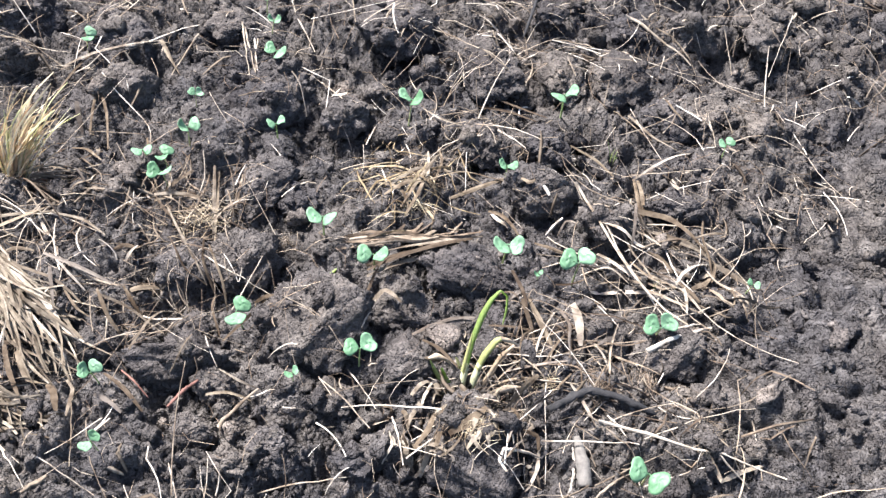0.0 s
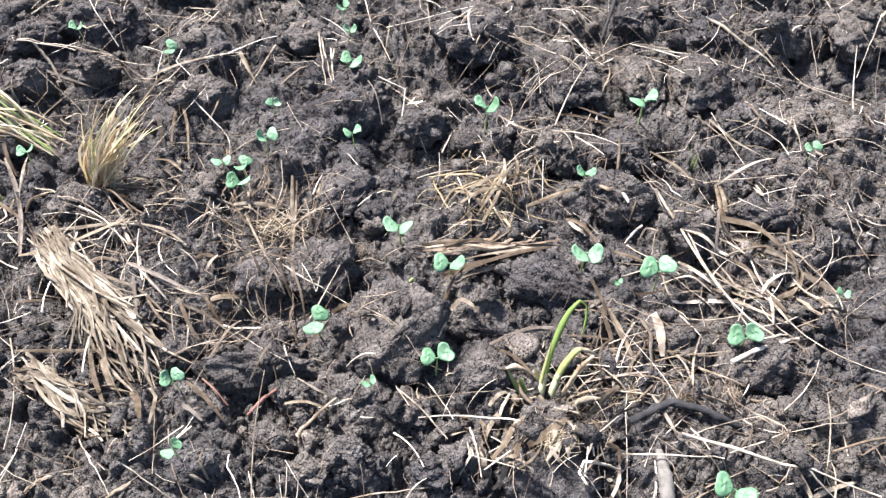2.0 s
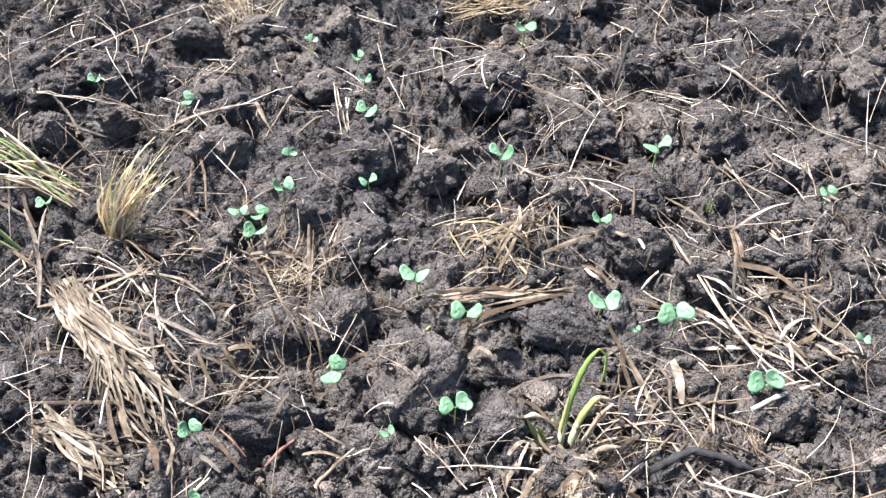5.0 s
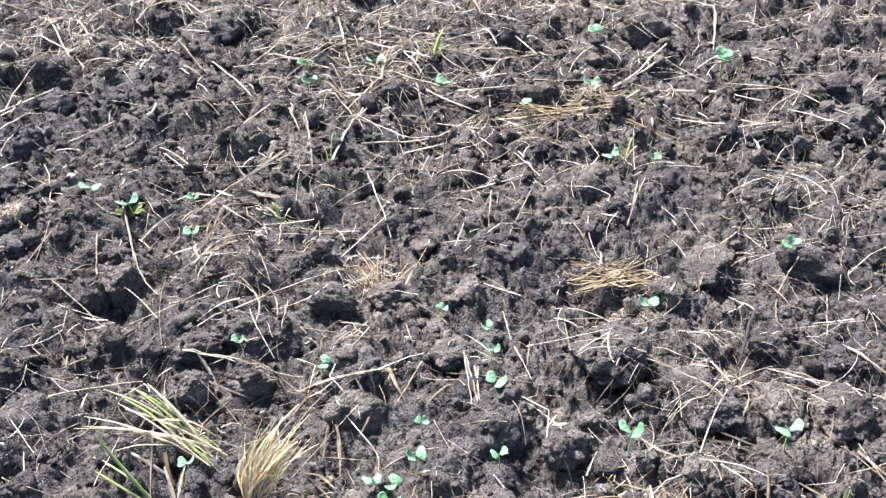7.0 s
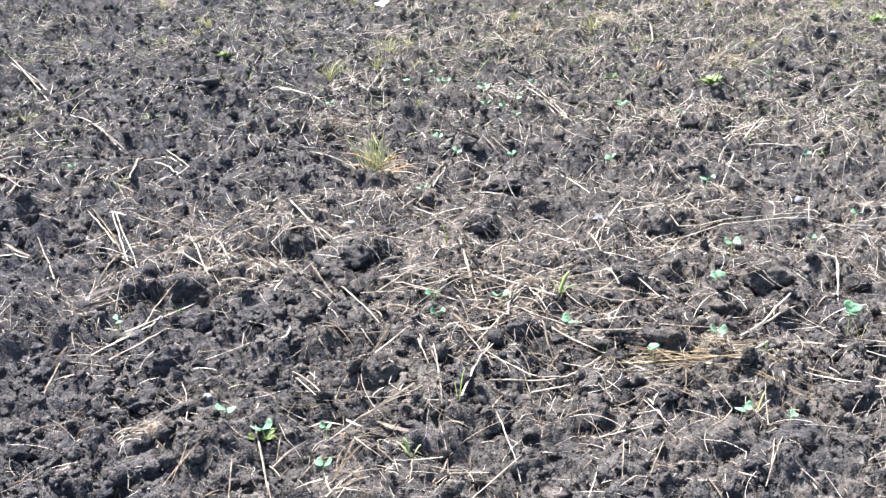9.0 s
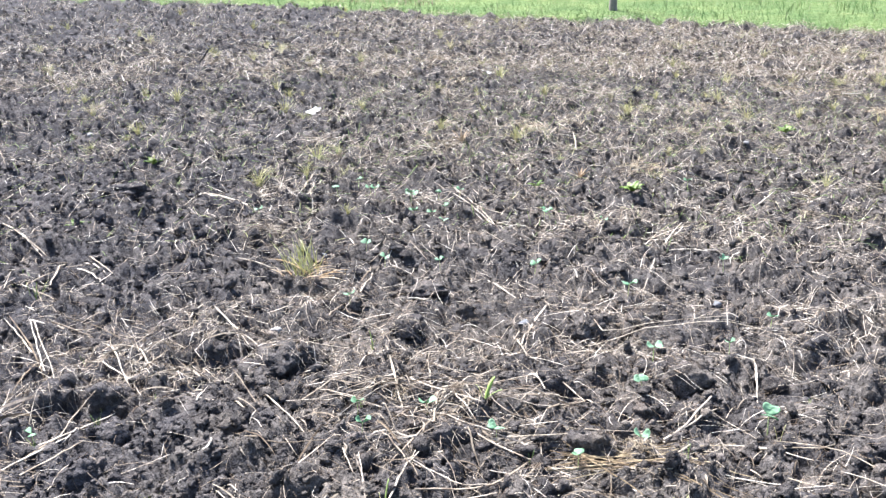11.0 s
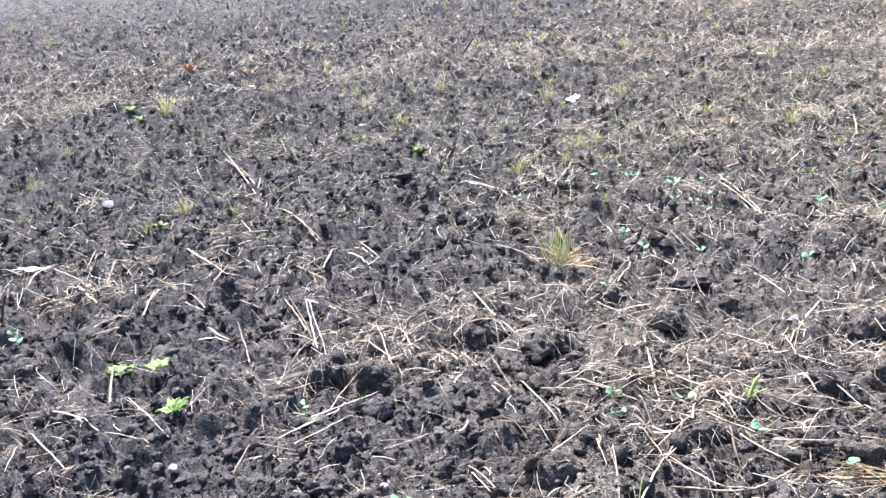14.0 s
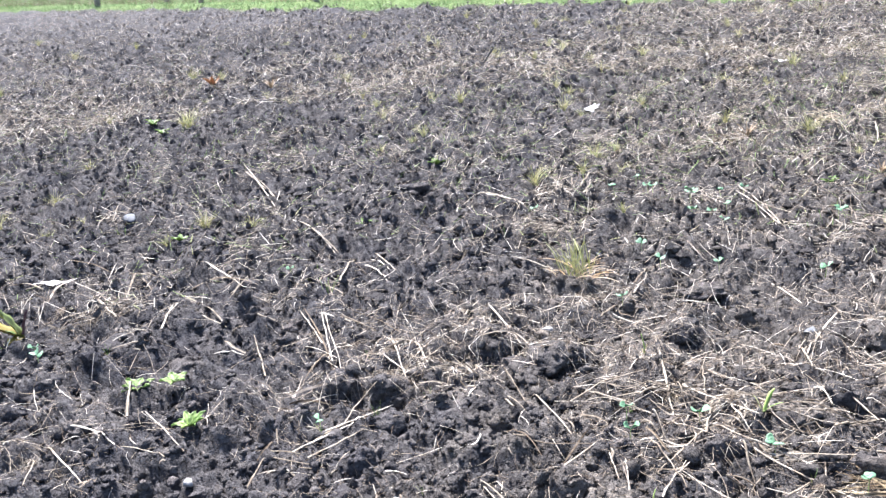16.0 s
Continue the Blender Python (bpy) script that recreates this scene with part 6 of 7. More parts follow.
dry_blade(0.0028, "tan", 0.127, 0.802, 0.149, 0.796, 0.171, 0.789)
dry_blade(0.0024, "pale", 0.401, 1.079, 0.409, 1.040, 0.410, 1.007)
dry_blade(0.0029, "tan", 0.098, 0.887, 0.110, 0.878, 0.117, 0.882)
dry_blade(0.0032, "pale", 0.061, 0.842, 0.070, 0.828, 0.089, 0.821)
dry_blade(0.0017, "tan", 0.237, 1.070, 0.276, 1.023, 0.307, 1.004)
dry_blade(0.0017, "pale", -0.054, 1.050, -0.027, 1.024, 0.007, 1.011)
dry_blade(0.0021, "tan", 0.029, 1.061, 0.079, 1.061, 0.121, 1.049)
dry_blade(0.0018, "pale", 0.443, 1.096, 0.480, 1.131, 0.510, 1.141)
dry_blade(0.0017, "tan", 0.311, 1.079, 0.322, 1.057, 0.337, 1.042)
dry_blade(0.0018, "tan", 0.062, 1.077, 0.113, 1.060, 0.138, 1.053)
dry_blade(0.0028, "tan", -0.092, 0.692, -0.082, 0.724, -0.069, 0.744)
dry_blade(0.0036, "pale", -0.085, 0.667, -0.069, 0.682, -0.045, 0.659)
dry_blade(0.0040, "tan", -1.640, 1.683, -1.628, 1.820, -1.597, 1.930)
dry_blade(0.0020, "pale", -1.145, 1.695, -1.035, 1.621, -0.986, 1.570)
dry_blade(0.0035, "pale", -0.846, 1.691, -0.894, 1.627, -0.939, 1.565)
dry_blade(0.0023, "pale", -0.938, 1.501, -0.965, 1.408, -0.985, 1.329)
dry_blade(0.0027, "tan", -1.196, 1.235, -1.189, 1.334, -1.172, 1.458)
dry_blade(0.0023, "grey", -1.130, 1.481, -1.052, 1.364, -0.988, 1.263)
dry_blade(0.0024, "pale", -1.422, 1.391, -1.374, 1.388, -1.329, 1.390)
dry_blade(0.0026, "pale", -0.894, 1.290, -0.861, 1.320, -0.817, 1.347)
dry_blade(0.0027, "tan", -0.892, 1.337, -0.887, 1.400, -0.876, 1.494)
dry_blade(0.0024, "pale", -1.273, 2.101, -1.205, 2.047, -1.158, 2.013)
dry_blade(0.0025, "tan", -1.016, 1.844, -1.007, 1.921, -1.004, 2.022)
dry_blade(0.0021, "grey", -0.872, 1.873, -0.812, 1.763, -0.764, 1.631)
dry_blade(0.0028, "tan", -0.864, 2.028, -0.790, 1.945, -0.743, 1.917)
dry_blade(0.0027, "pale", -0.790, 1.836, -0.738, 1.864, -0.731, 1.919)
dry_blade(0.0028, "grey", -1.046, 1.384, -1.030, 1.420, -0.995, 1.455)
dry_blade(0.0023, "tan", -1.000, 1.394, -0.945, 1.419, -0.897, 1.442)
dry_blade(0.0022, "pale", -1.742, 1.654, -1.684, 1.647, -1.620, 1.648)
dry_blade(0.0025, "tan", -1.741, 1.609, -1.751, 1.652, -1.763, 1.696)
dry_blade(0.0016, "pale", -1.701, 1.557, -1.659, 1.570, -1.609, 1.587)
dry_blade(0.0049, "grey", -1.881, 1.920, -1.810, 1.937, -1.741, 1.957)
dry_blade(0.0020, "tan", -0.716, 1.412, -0.709, 1.463, -0.718, 1.514)
dry_blade(0.0022, "tan", -0.644, 1.403, -0.623, 1.384, -0.602, 1.366)
dry_blade(0.0063, "grey", -0.896, 1.589, -0.854, 1.568, -0.817, 1.562)
dry_blade(0.0030, "tan", -1.813, 1.764, -1.822, 1.823, -1.841, 1.872)
dry_blade(0.0026, "tan", -1.889, 1.998, -1.893, 2.057, -1.887, 2.121)
dry_blade(0.0020, "pale", -1.108, 1.544, -1.069, 1.538, -1.033, 1.538)
dry_blade(0.0019, "pale", -1.018, 1.505, -1.001, 1.545, -0.962, 1.557)
dry_blade(0.0029, "tan", -1.513, 1.386, -1.489, 1.405, -1.443, 1.408)
dry_blade(0.0018, "tan", -0.892, 1.374, -0.853, 1.358, -0.822, 1.340)
dry_blade(0.0018, "pale", -0.902, 1.475, -0.869, 1.455, -0.829, 1.438)
dry_blade(0.0020, "pale", -0.878, 1.305, -0.911, 1.345, -0.902, 1.396)
dry_blade(0.0021, "tan", -0.904, 1.421, -0.902, 1.475, -0.870, 1.522)
dry_blade(0.0020, "tan", -1.192, 1.925, -1.129, 1.898, -1.046, 1.820)
dry_blade(0.0025, "pale", -1.061, 2.234, -0.991, 2.223, -0.944, 2.279)
dry_blade(0.0028, "pale", -0.946, 2.185, -0.892, 2.218, -0.843, 2.322)
dry_blade(0.0048, "pale", -3.908, 4.097, -3.544, 3.791, -3.255, 3.558)
dry_blade(0.0039, "pale", -2.859, 3.267, -2.657, 3.121, -2.490, 3.024)
dry_blade(0.0037, "tan", -2.580, 1.901, -2.563, 1.968, -2.534, 2.026)
dry_blade(0.0043, "pale", -2.279, 2.095, -2.181, 2.037, -2.136, 2.038)
dry_blade(0.0040, "pale", -2.582, 2.339, -2.495, 2.293, -2.412, 2.248)
dry_blade(0.0037, "pale", -2.937, 2.309, -3.126, 2.531, -2.924, 2.415)
dry_blade(0.0029, "tan", -3.502, 2.521, -3.386, 2.543, -3.256, 2.518)
dry_blade(0.0036, "tan", -4.750, 2.866, -4.749, 3.003, -4.600, 3.106)
dry_blade(0.0039, "tan", -1.853, 1.884, -1.794, 1.913, -1.727, 1.930)
dry_blade(0.0036, "tan", -2.166, 2.378, -1.969, 2.214, -1.841, 2.083)
dry_blade(0.0030, "tan", -1.998, 2.431, -1.874, 2.403, -1.780, 2.369)
dry_blade(0.0042, "pale", -3.595, 2.284, -3.508, 2.310, -3.360, 2.265)
dry_blade(0.0036, "pale", -3.251, 2.194, -3.329, 2.296, -3.338, 2.381)
dry_blade(0.0033, "tan", -3.193, 2.093, -3.065, 2.058, -3.168, 2.179)
dry_blade(0.0035, "tan", -2.769, 2.460, -2.721, 2.558, -2.569, 2.580)
dry_blade(0.0030, "pale", -2.562, 2.441, -2.600, 2.551, -2.627, 2.628)
dry_blade(0.0046, "pale", -2.847, 2.700, -2.772, 2.730, -2.742, 2.766)
dry_blade(0.0030, "pale", -3.174, 2.061, -3.215, 2.165, -3.384, 2.323)
dry_blade(0.0031, "tan", -3.419, 2.184, -3.391, 2.235, -3.287, 2.224)


# ---- bunches and tangles of dry straw ----
def combed_bunch(name, start, end, n, wide, half, seed, mat, label, pile=0.02, stray=0.10):
    """Dry blades combed one way over each other, fanning out from start to end; each blade is a part."""
    rng = np.random.default_rng(seed)
    a, b = np.array(start), np.array(end)
    size = math.hypot(b[0] - a[0], b[1] - a[1])
    d = (b - a)[:2] / size
    side = np.array([-d[1], d[0]])
    thing = new(name)
    thing.location = start
    k = 12
    lane = rng.uniform(-1, 1, n)
    s0, s1 = np.clip(rng.normal(size=n) * 0.12, -0.08, 0.5), rng.uniform(0.55, 1.08, n)
    s0, s1 = s0 * (rng.random(n) < 0.6), np.where(rng.random(n) < 0.25, s1 * 0.75, s1)
    t = np.linspace(0, 1, k)[None]
    u = s0[:, None] + (s1 - s0)[:, None] * t
    fan = wide[0] + (wide[1] - wide[0]) * np.clip(u, 0, 1.1)
    wig = 0.004 * np.sin(u * 9 + rng.uniform(0, 6, (n, 1))) + 0.003 * rng.normal(size=(n, 1)) * np.sin(u * 17 + rng.uniform(0, 6, (n, 1)))
    v = lane[:, None] * fan * 0.5 + wig + rng.normal(size=(n, 1)) * stray * size * (t - 0.4) * 0.6
    curl = rng.normal(size=(n, 1)) * 0.018 * np.maximum(t - 0.75, 0) * 4
    X, Y = a[0] + d[0] * u * size + side[0] * (v + curl), a[1] + d[1] * u * size + side[1] * (v + curl)
    G = surface(X.ravel(), Y.ravel()).reshape(X.shape)
    base = a[2] + (b[2] - a[2]) * np.clip(u, 0, 1)
    hump = pile * (1 - 0.8 * lane[:, None] ** 2) * rng.random((n, 1)) * (0.35 + 0.65 * np.sin(math.pi * np.clip(u, 0, 1)))
    Z = np.maximum(base, G + 0.001) + hump
    for _ in range(3):
        Z[:, 1:-1] = 0.25 * Z[:, :-2] + 0.5 * Z[:, 1:-1] + 0.25 * Z[:, 2:]
    C = np.stack([X, Y, Z], -1) - a
    for i in range(n):
        vv, ff = ribbons(C[i:i + 1], half * rng.uniform(0.6, 1.25, 1), rng, 0.55, 0.9, 0.10, 0.3)
        part("dry_blade", mesh_of("dry_blade", vv, ff, mat, False), thing)
    return tagged(thing, label, "straw")


def strand_bunch(name, start, end, n, spread, width, seed, mat, label, sag=0.02, cross=0.14, long=0.75, segs=10):
    """A loose tangle from one place to another: each blade or stalk a part, wandering and kinked, close to the soil."""
    rng = np.random.default_rng(seed)
    a, b = np.array(start), np.array(end)
    along = b - a
    size = np.hypot(along[0], along[1])
    d = along[:2] / size
    thing = new(name)
    thing.location = start
    mid, off = rng.uniform(0.0, 1.0, n) * size, rng.normal(size=n) * spread
    x, y = a[0] + d[0] * mid - d[1] * off, a[1] + d[1] * mid + d[0] * off
    L = size * long * rng.uniform(0.3, 1.25, n)
    X, Y = walks(x, y, math.atan2(d[1], d[0]) + rng.normal(size=n) * cross, L, segs, rng, rng.normal(size=n) * (0.3 + 0.3 * cross), 0.05, 1.0)
    G = surface(X.ravel(), Y.ravel()).reshape(X.shape)
    t = np.linspace(0, 1, segs + 1)[None]
    line = G[:, :1] * (1 - t) + G[:, -1:] * t
    Z = np.maximum(0.5 * line + 0.5 * G, G) + rng.random((n, 1)) * sag * (0.3 + 2.8 * t * (1 - t)) + 0.001
    for _ in range(2):
        Z[:, 1:-1] = 0.3 * Z[:, :-2] + 0.4 * Z[:, 1:-1] + 0.3 * Z[:, 2:]
    C = np.stack([X, Y, Z], -1) - a
    wid = width * rng.uniform(0.3, 1.2, n) * np.where(rng.random(n) < 0.15, 1.8, 1.0)
    for i in range(n):
        vv, ff = ribbons(C[i:i + 1], wid[i:i + 1], rng, 0.6, 1.2, 0.15)
        part("dry_blade", mesh_of("dry_blade", vv, ff, mat, False), thing)
    return tagged(thing, label, "straw")


PALE_STRAND = make_straw_material("pale_strand", [(0.0, (0.085, 0.066, 0.047)), (0.4, (0.155, 0.127, 0.093)), (0.8, (0.235, 0.20, 0.153)), (1.0, (0.36, 0.315, 0.255))], island=False)
STRAND = make_straw_material("dry_strand", [(0.0, (0.06, 0.047, 0.034)), (0.35, (0.14, 0.11, 0.08)), (0.7, (0.23, 0.19, 0.145)), (1.0, (0.42, 0.37, 0.305))], island=False)
GOLD_STRAND = make_straw_material("golden_strand", [(0.0, (0.12, 0.085, 0.048)), (0.5, (0.20, 0.155, 0.092)), (1.0, (0.32, 0.265, 0.175))], island=False)
CREAM_STRAND = make_leaf_material("cream_blade", (0.60, 0.50, 0.35), (0.84, 0.77, 0.62), 0.6)
BROWN_STRAND = make_straw_material("brown_strand", [(0.0, (0.065, 0.047, 0.033)), (0.6, (0.15, 0.113, 0.08)), (1.0, (0.27, 0.225, 0.17))], island=False)
combed_bunch("straw_bunch", (-0.612, 0.695, 0.040), (-0.425, 0.530, 0.012), 100, (0.030, 0.082), 0.0021, 1, PALE_STRAND, "matted bunch of bleached dry straw draped over a clod", 0.024)
combed_bunch("straw_bunch", (-0.570, 0.512, 0.040), (-0.430, 0.445, 0.0), 36, (0.016, 0.046), 0.0026, 2, PALE_STRAND, "small bunch of bleached dry blades bent over the soil", 0.016, 0.16)
strand_bunch("straw_bunch", (-0.72, 0.74, 0.02), (-0.43, 0.73, 0.015), 24, 0.035, 0.0012, 3, STRAND, "loose grey straw spread over the soil", 0.01, 0.6, 0.45)
strand_bunch("straw_bunch", (0.04, 0.57, 0.015), (0.02, 0.46, 0.015), 44, 0.045, 0.0032, 4, PALE_BLADE, "broken pale straw round a green grass plant", 0.008, 0.7, 0.36)
strand_bunch("straw_bunch", (0.22, 0.79, 0.02), (0.40, 0.71, 0.015), 32, 0.030, 0.0022, 5, STRAND, "flattened brown straw pressed into the soil", 0.012, 0.4, 0.5)
strand_bunch("straw_bunch", (0.08, 0.66, 0.01), (0.24, 0.62, 0.01), 50, 0.035, 0.0011, 6, BROWN_STRAND, "tangle of thin brown straw over the soil", 0.02, 0.9, 0.6)
strand_bunch("straw_bunch", (0.24, 0.52, 0.015), (0.48, 0.56, 0.015), 26, 0.055, 0.0014, 7, BROWN_STRAND, "tangle of pale straw and roots on the soil", 0.02, 0.8, 0.5)
combed_bunch("straw_bunch", (-0.13, 0.765, 0.012), (0.04, 0.80, 0.012), 20, (0.02, 0.03), 0.0024, 8, BROWN_STRAND, "brown straw lying in a strip between seedlings", 0.008, 0.03)
strand_bunch("straw_bunch", (-0.42, 0.80, 0.02), (-0.28, 0.77, 0.02), 70, 0.040, 0.0009, 15, BROWN_STRAND, "tangle of dry roots and thin straw on a clod", 0.02, 1.2, 0.6)
strand_bunch("straw_bunch", (-0.12, 0.90, 0.02), (0.00, 0.86, 0.02), 55, 0.040, 0.0011, 16, GOLD_STRAND, "tangle of golden dry stalks and roots", 0.025, 1.2, 0.7)
combed_bunch("straw_bunch", (-0.19, 1.390, 0.012), (-0.02, 1.43, 0.012), 26, (0.05, 0.035), 0.0013, 9, GOLD_STRAND, "golden strip of dry straw pressed into the soil", 0.008, 0.6)
combed_bunch("straw_bunch", (-0.40, 1.98, 0.012), (0.02, 2.04, 0.012), 28, (0.08, 0.07), 0.0015, 10, GOLD_STRAND, "long golden strip of dry straw on the soil", 0.008, 0.5)
strand_bunch("straw_bunch", (-0.98, 2.20, 0.02), (-0.52, 2.06, 0.02), 52, 0.10, 0.0017, 11, PALE_BLADE, "heap of pale straw scattered on the soil", 0.02, 1.0, 0.30)
strand_bunch("straw_bunch", (-0.85, 2.08, 0.02), (-0.20, 1.98, 0.02), 62, 0.11, 0.0017, 12, PALE_BLADE, "heap of pale straw scattered on the soil", 0.02, 1.0, 0.28)
strand_bunch("straw_bunch", (-0.98, 2.22, 0.03), (-0.45, 2.24, 0.03), 42, 0.085, 0.0021, 17, PALE_BLADE, "heap of long pale straw lying crosswise on the soil", 0.04, 0.55, 0.42)
strand_bunch("straw_bunch", (-1.74, 2.36, 0.02), (-1.50, 2.10, 0.02), 50, 0.07, 0.0020, 13, PALE_BLADE, "clump of pale broken straw on the soil", 0.025, 0.8, 0.40)
strand_bunch("straw_bunch", (-2.98, 2.02, 0.02), (-2.85, 2.30, 0.02), 45, 0.05, 0.0018, 14, STRAND, "pale matted straw beside a weed", 0.03, 0.6, 0.5)

FRESH_BLADE = make_leaf_material("fresh_blade", (0.24, 0.34, 0.09), (0.32, 0.41, 0.14), 0.4)
TUFT_TAN = make_leaf_material("tan_tuft_blade", (0.52, 0.39, 0.27), (0.76, 0.62, 0.46), 0.6)
TUFT_OLIVE = make_leaf_material("olive_tuft_blade", (0.46, 0.46, 0.23), (0.62, 0.58, 0.36), 0.5)
# golden tuft of dry grass, its blades swept up and to the right
tuft = new("dry_grass_tuft")
tuft.location = (-0.595, 0.812, 0.0)
rng_t = np.random.default_rng(71)
for i in range(96):
    q = rng_t.normal(size=4)
    phi, L = 0.12 + 0.16 * q[0], rng_t.uniform(0.07, 0.195) * (1 - 0.10 * min(2.5, abs(q[0])))
    s = np.linspace(0, 1, 11)
    curl = 0.05 * q[3] * np.sin(s * rng_t.uniform(3, 7)) * s
    C = np.stack([q[1] * 0.007 + L * (math.sin(phi) * s + (0.12 + 0.12 * abs(q[2])) * s ** 2.5 + curl),
                  q[2] * 0.007 + L * (0.10 * s + (0.22 + 0.12 * q[1]) * s ** 2),
                  L * (math.cos(phi) * s - (0.10 + 0.12 * abs(q[2])) * s ** 3.5) - 0.008], -1)
    tone = (CREAM_STRAND, TUFT_TAN, CREAM_STRAND, CREAM_STRAND, TUFT_TAN, TUFT_OLIVE)[i % 6]
    v, f = ribbons(C[None], np.array([rng_t.uniform(0.0007, 0.0020)]), rng_t, 0.9, 1.8, 0.06, 0.05)
    part("blade", mesh_of("blade", v, f, tone, False), tuft, "yellow-green living blade" if tone == TUFT_OLIVE else "")
for i in range(26):
    q, L, a = rng_t.normal(size=3), rng_t.uniform(0.5, 1.1), rng_t.uniform(-0.9, 0.35)
    s = np.linspace(0, 1, 11)
    C = np.stack([0.006 + L * 0.125 * s * math.cos(a), L * 0.125 * s * math.sin(a) + q[0] * 0.004, 0.002 + L * (0.10 * s * (1 - s) * (0.5 + 0.5 * abs(q[1]))) + 0.004 * (1 - s)], -1)
    C[:, 2] = np.maximum(C[:, 2], surface(C[:, 0] - 0.595, C[:, 1] + 0.812) + 0.001)
    v, f = ribbons(C[None], np.array([rng_t.uniform(0.0008, 0.0018)]), rng_t, 0.9, 1.0, 0.25)
    part("blade", mesh_of("blade", v, f, BROWN_STRAND), tuft, "grey-brown fallen blade")
tagged(tuft, "tuft of golden dry grass rooted in dark soil", "grass")
PADS.append((-0.595, 0.812, 0.0, 0.03))

def bent_blade(name, pts, width, mat, parent, label=""):
    """One grass blade along a bent line, folded along its midrib."""
    pts = np.array(pts, float)
    t = np.linspace(0, len(pts) - 1, 14)
    C = np.stack([np.interp(t, np.arange(len(pts)), pts[:, i]) for i in range(3)], -1)
    for _ in range(2):
        C[1:-1] = 0.25 * C[:-2] + 0.5 * C[1:-1] + 0.25 * C[2:]
    v, f = ribbons(C[None], np.array([width]), np.random.default_rng(int(width * 1e6)), 0.3, 0.4, 0.2, 0.12)
    return part(name, mesh_of(name, v, f, mat), parent, label)


# sprawling tuft on a low hump: olive blades that stand and lean, tan ones fallen round its foot
tuft = new("grass_tuft")
tuft.location = (-1.415, 2.97, float(field([-1.415], [2.97])[0]))
rng_t = np.random.default_rng(72)
PALE_OLIVE = make_leaf_material("pale_olive_blade", (0.36, 0.37, 0.15), (0.58, 0.55, 0.32), 0.4)
for i in range(78):
    q, fallen = rng_t.normal(size=3), i % 5 > 2
    a, L = rng_t.uniform(0, 2 * math.pi), rng_t.uniform(0.08, 0.20)
    lean = rng_t.uniform(0.9, 1.25) if fallen else abs(rng_t.normal()) * 0.42
    s = np.linspace(0, 1, 8)
    out, up = L * np.sin(lean) * (0.7 * s + 0.3 * s ** 2), L * (np.cos(lean) * s - 0.22 * s ** 3)
    C = np.stack([q[0] * 0.028 + out * math.cos(a) - (0 if fallen else 0.03 * s), q[1] * 0.022 + out * math.sin(a) * 0.8, np.maximum(up, 0.002) - 0.006 * (1 - s)], -1)
    v, f = ribbons(C[None], np.array([rng_t.uniform(0.0009, 0.0021)]), rng_t, 0.8, 1.0, 0.10, 0.1)
    part("blade", mesh_of("blade", v, f, TUFT_TAN if fallen else PALE_OLIVE, False), tuft, "fallen tan blade" if fallen else "")
tagged(tuft, "sprawling tuft of olive-yellow grass with fallen tan blades", "grass")

# half-green plant that lies over to the left, its base bleached
tuft = new("grass_plant")
tuft.location = (-0.691, 0.889, 0.01)
rng_t = np.random.default_rng(73)
for i in range(20):
    q, u = rng_t.normal(size=3), rng_t.random()
    tip = np.array((-0.20 + 0.07 * u + 0.015 * q[0], -0.04 + 0.11 * u + 0.012 * q[1], 0.03 + 0.05 * u + 0.010 * q[2])) * rng_t.uniform(0.55, 1.05)
    foot = np.array((0.012 * q[1], 0.015 * q[2], 0.0))
    pts = [foot, foot + 0.35 * (tip - foot) + (0, 0, 0.012 + 0.006 * q[0]), foot + 0.7 * (tip - foot) + (0, 0, 0.012), tip]
    tone = (FRESH_BLADE if i % 2 else TUFT_OLIVE) if u > 0.62 and i % 5 else CREAM_STRAND if i % 2 else TUFT_TAN
    bent_blade("blade", pts, float(rng_t.uniform(0.0009, 0.0022)), tone, tuft, "light green blade" if tone == FRESH_BLADE else "")
tagged(tuft, "half-green grass plant with bleached straw at its base", "grass")

tuft = new("grass_plant")
tuft.location = (-0.735, 0.792, 0.0)
for pts, wid, mat in (
        ([(0.0, 0.0, -0.01), (-0.02, 0.004, 0.03), (-0.055, 0.015, 0.075), (-0.075, 0.02, 0.11)], 0.0030, BLADE),
        ([(-0.004, 0.0, -0.01), (-0.04, 0.0, 0.025), (-0.09, 0.01, 0.045)], 0.0026, BLADE),
        ([(0.0, 0.004, -0.01), (-0.03, 0.01, 0.035), (-0.08, 0.02, 0.06)], 0.0024, YELLOW_BLADE)):
    bent_blade("blade", pts, wid, mat, tuft)
tagged(tuft, "small light green grass plant among straw on the soil", "grass")


plant = new("grass_plant")
plant.location = (0.045, 0.572, 0.0)
SHEATH = make_leaf_material("pale_sheath", (0.56, 0.56, 0.36), (0.68, 0.67, 0.48), 0.5)
FRESH_TIP = make_leaf_material("fresh_green_blade", (0.24, 0.36, 0.09), (0.34, 0.45, 0.15), 0.6)
DRY_LEAF = make_straw_material("withered_leaf_of_grass", [(0.0, (0.17, 0.125, 0.085)), (0.5, (0.30, 0.24, 0.17)), (1.0, (0.50, 0.43, 0.33))])


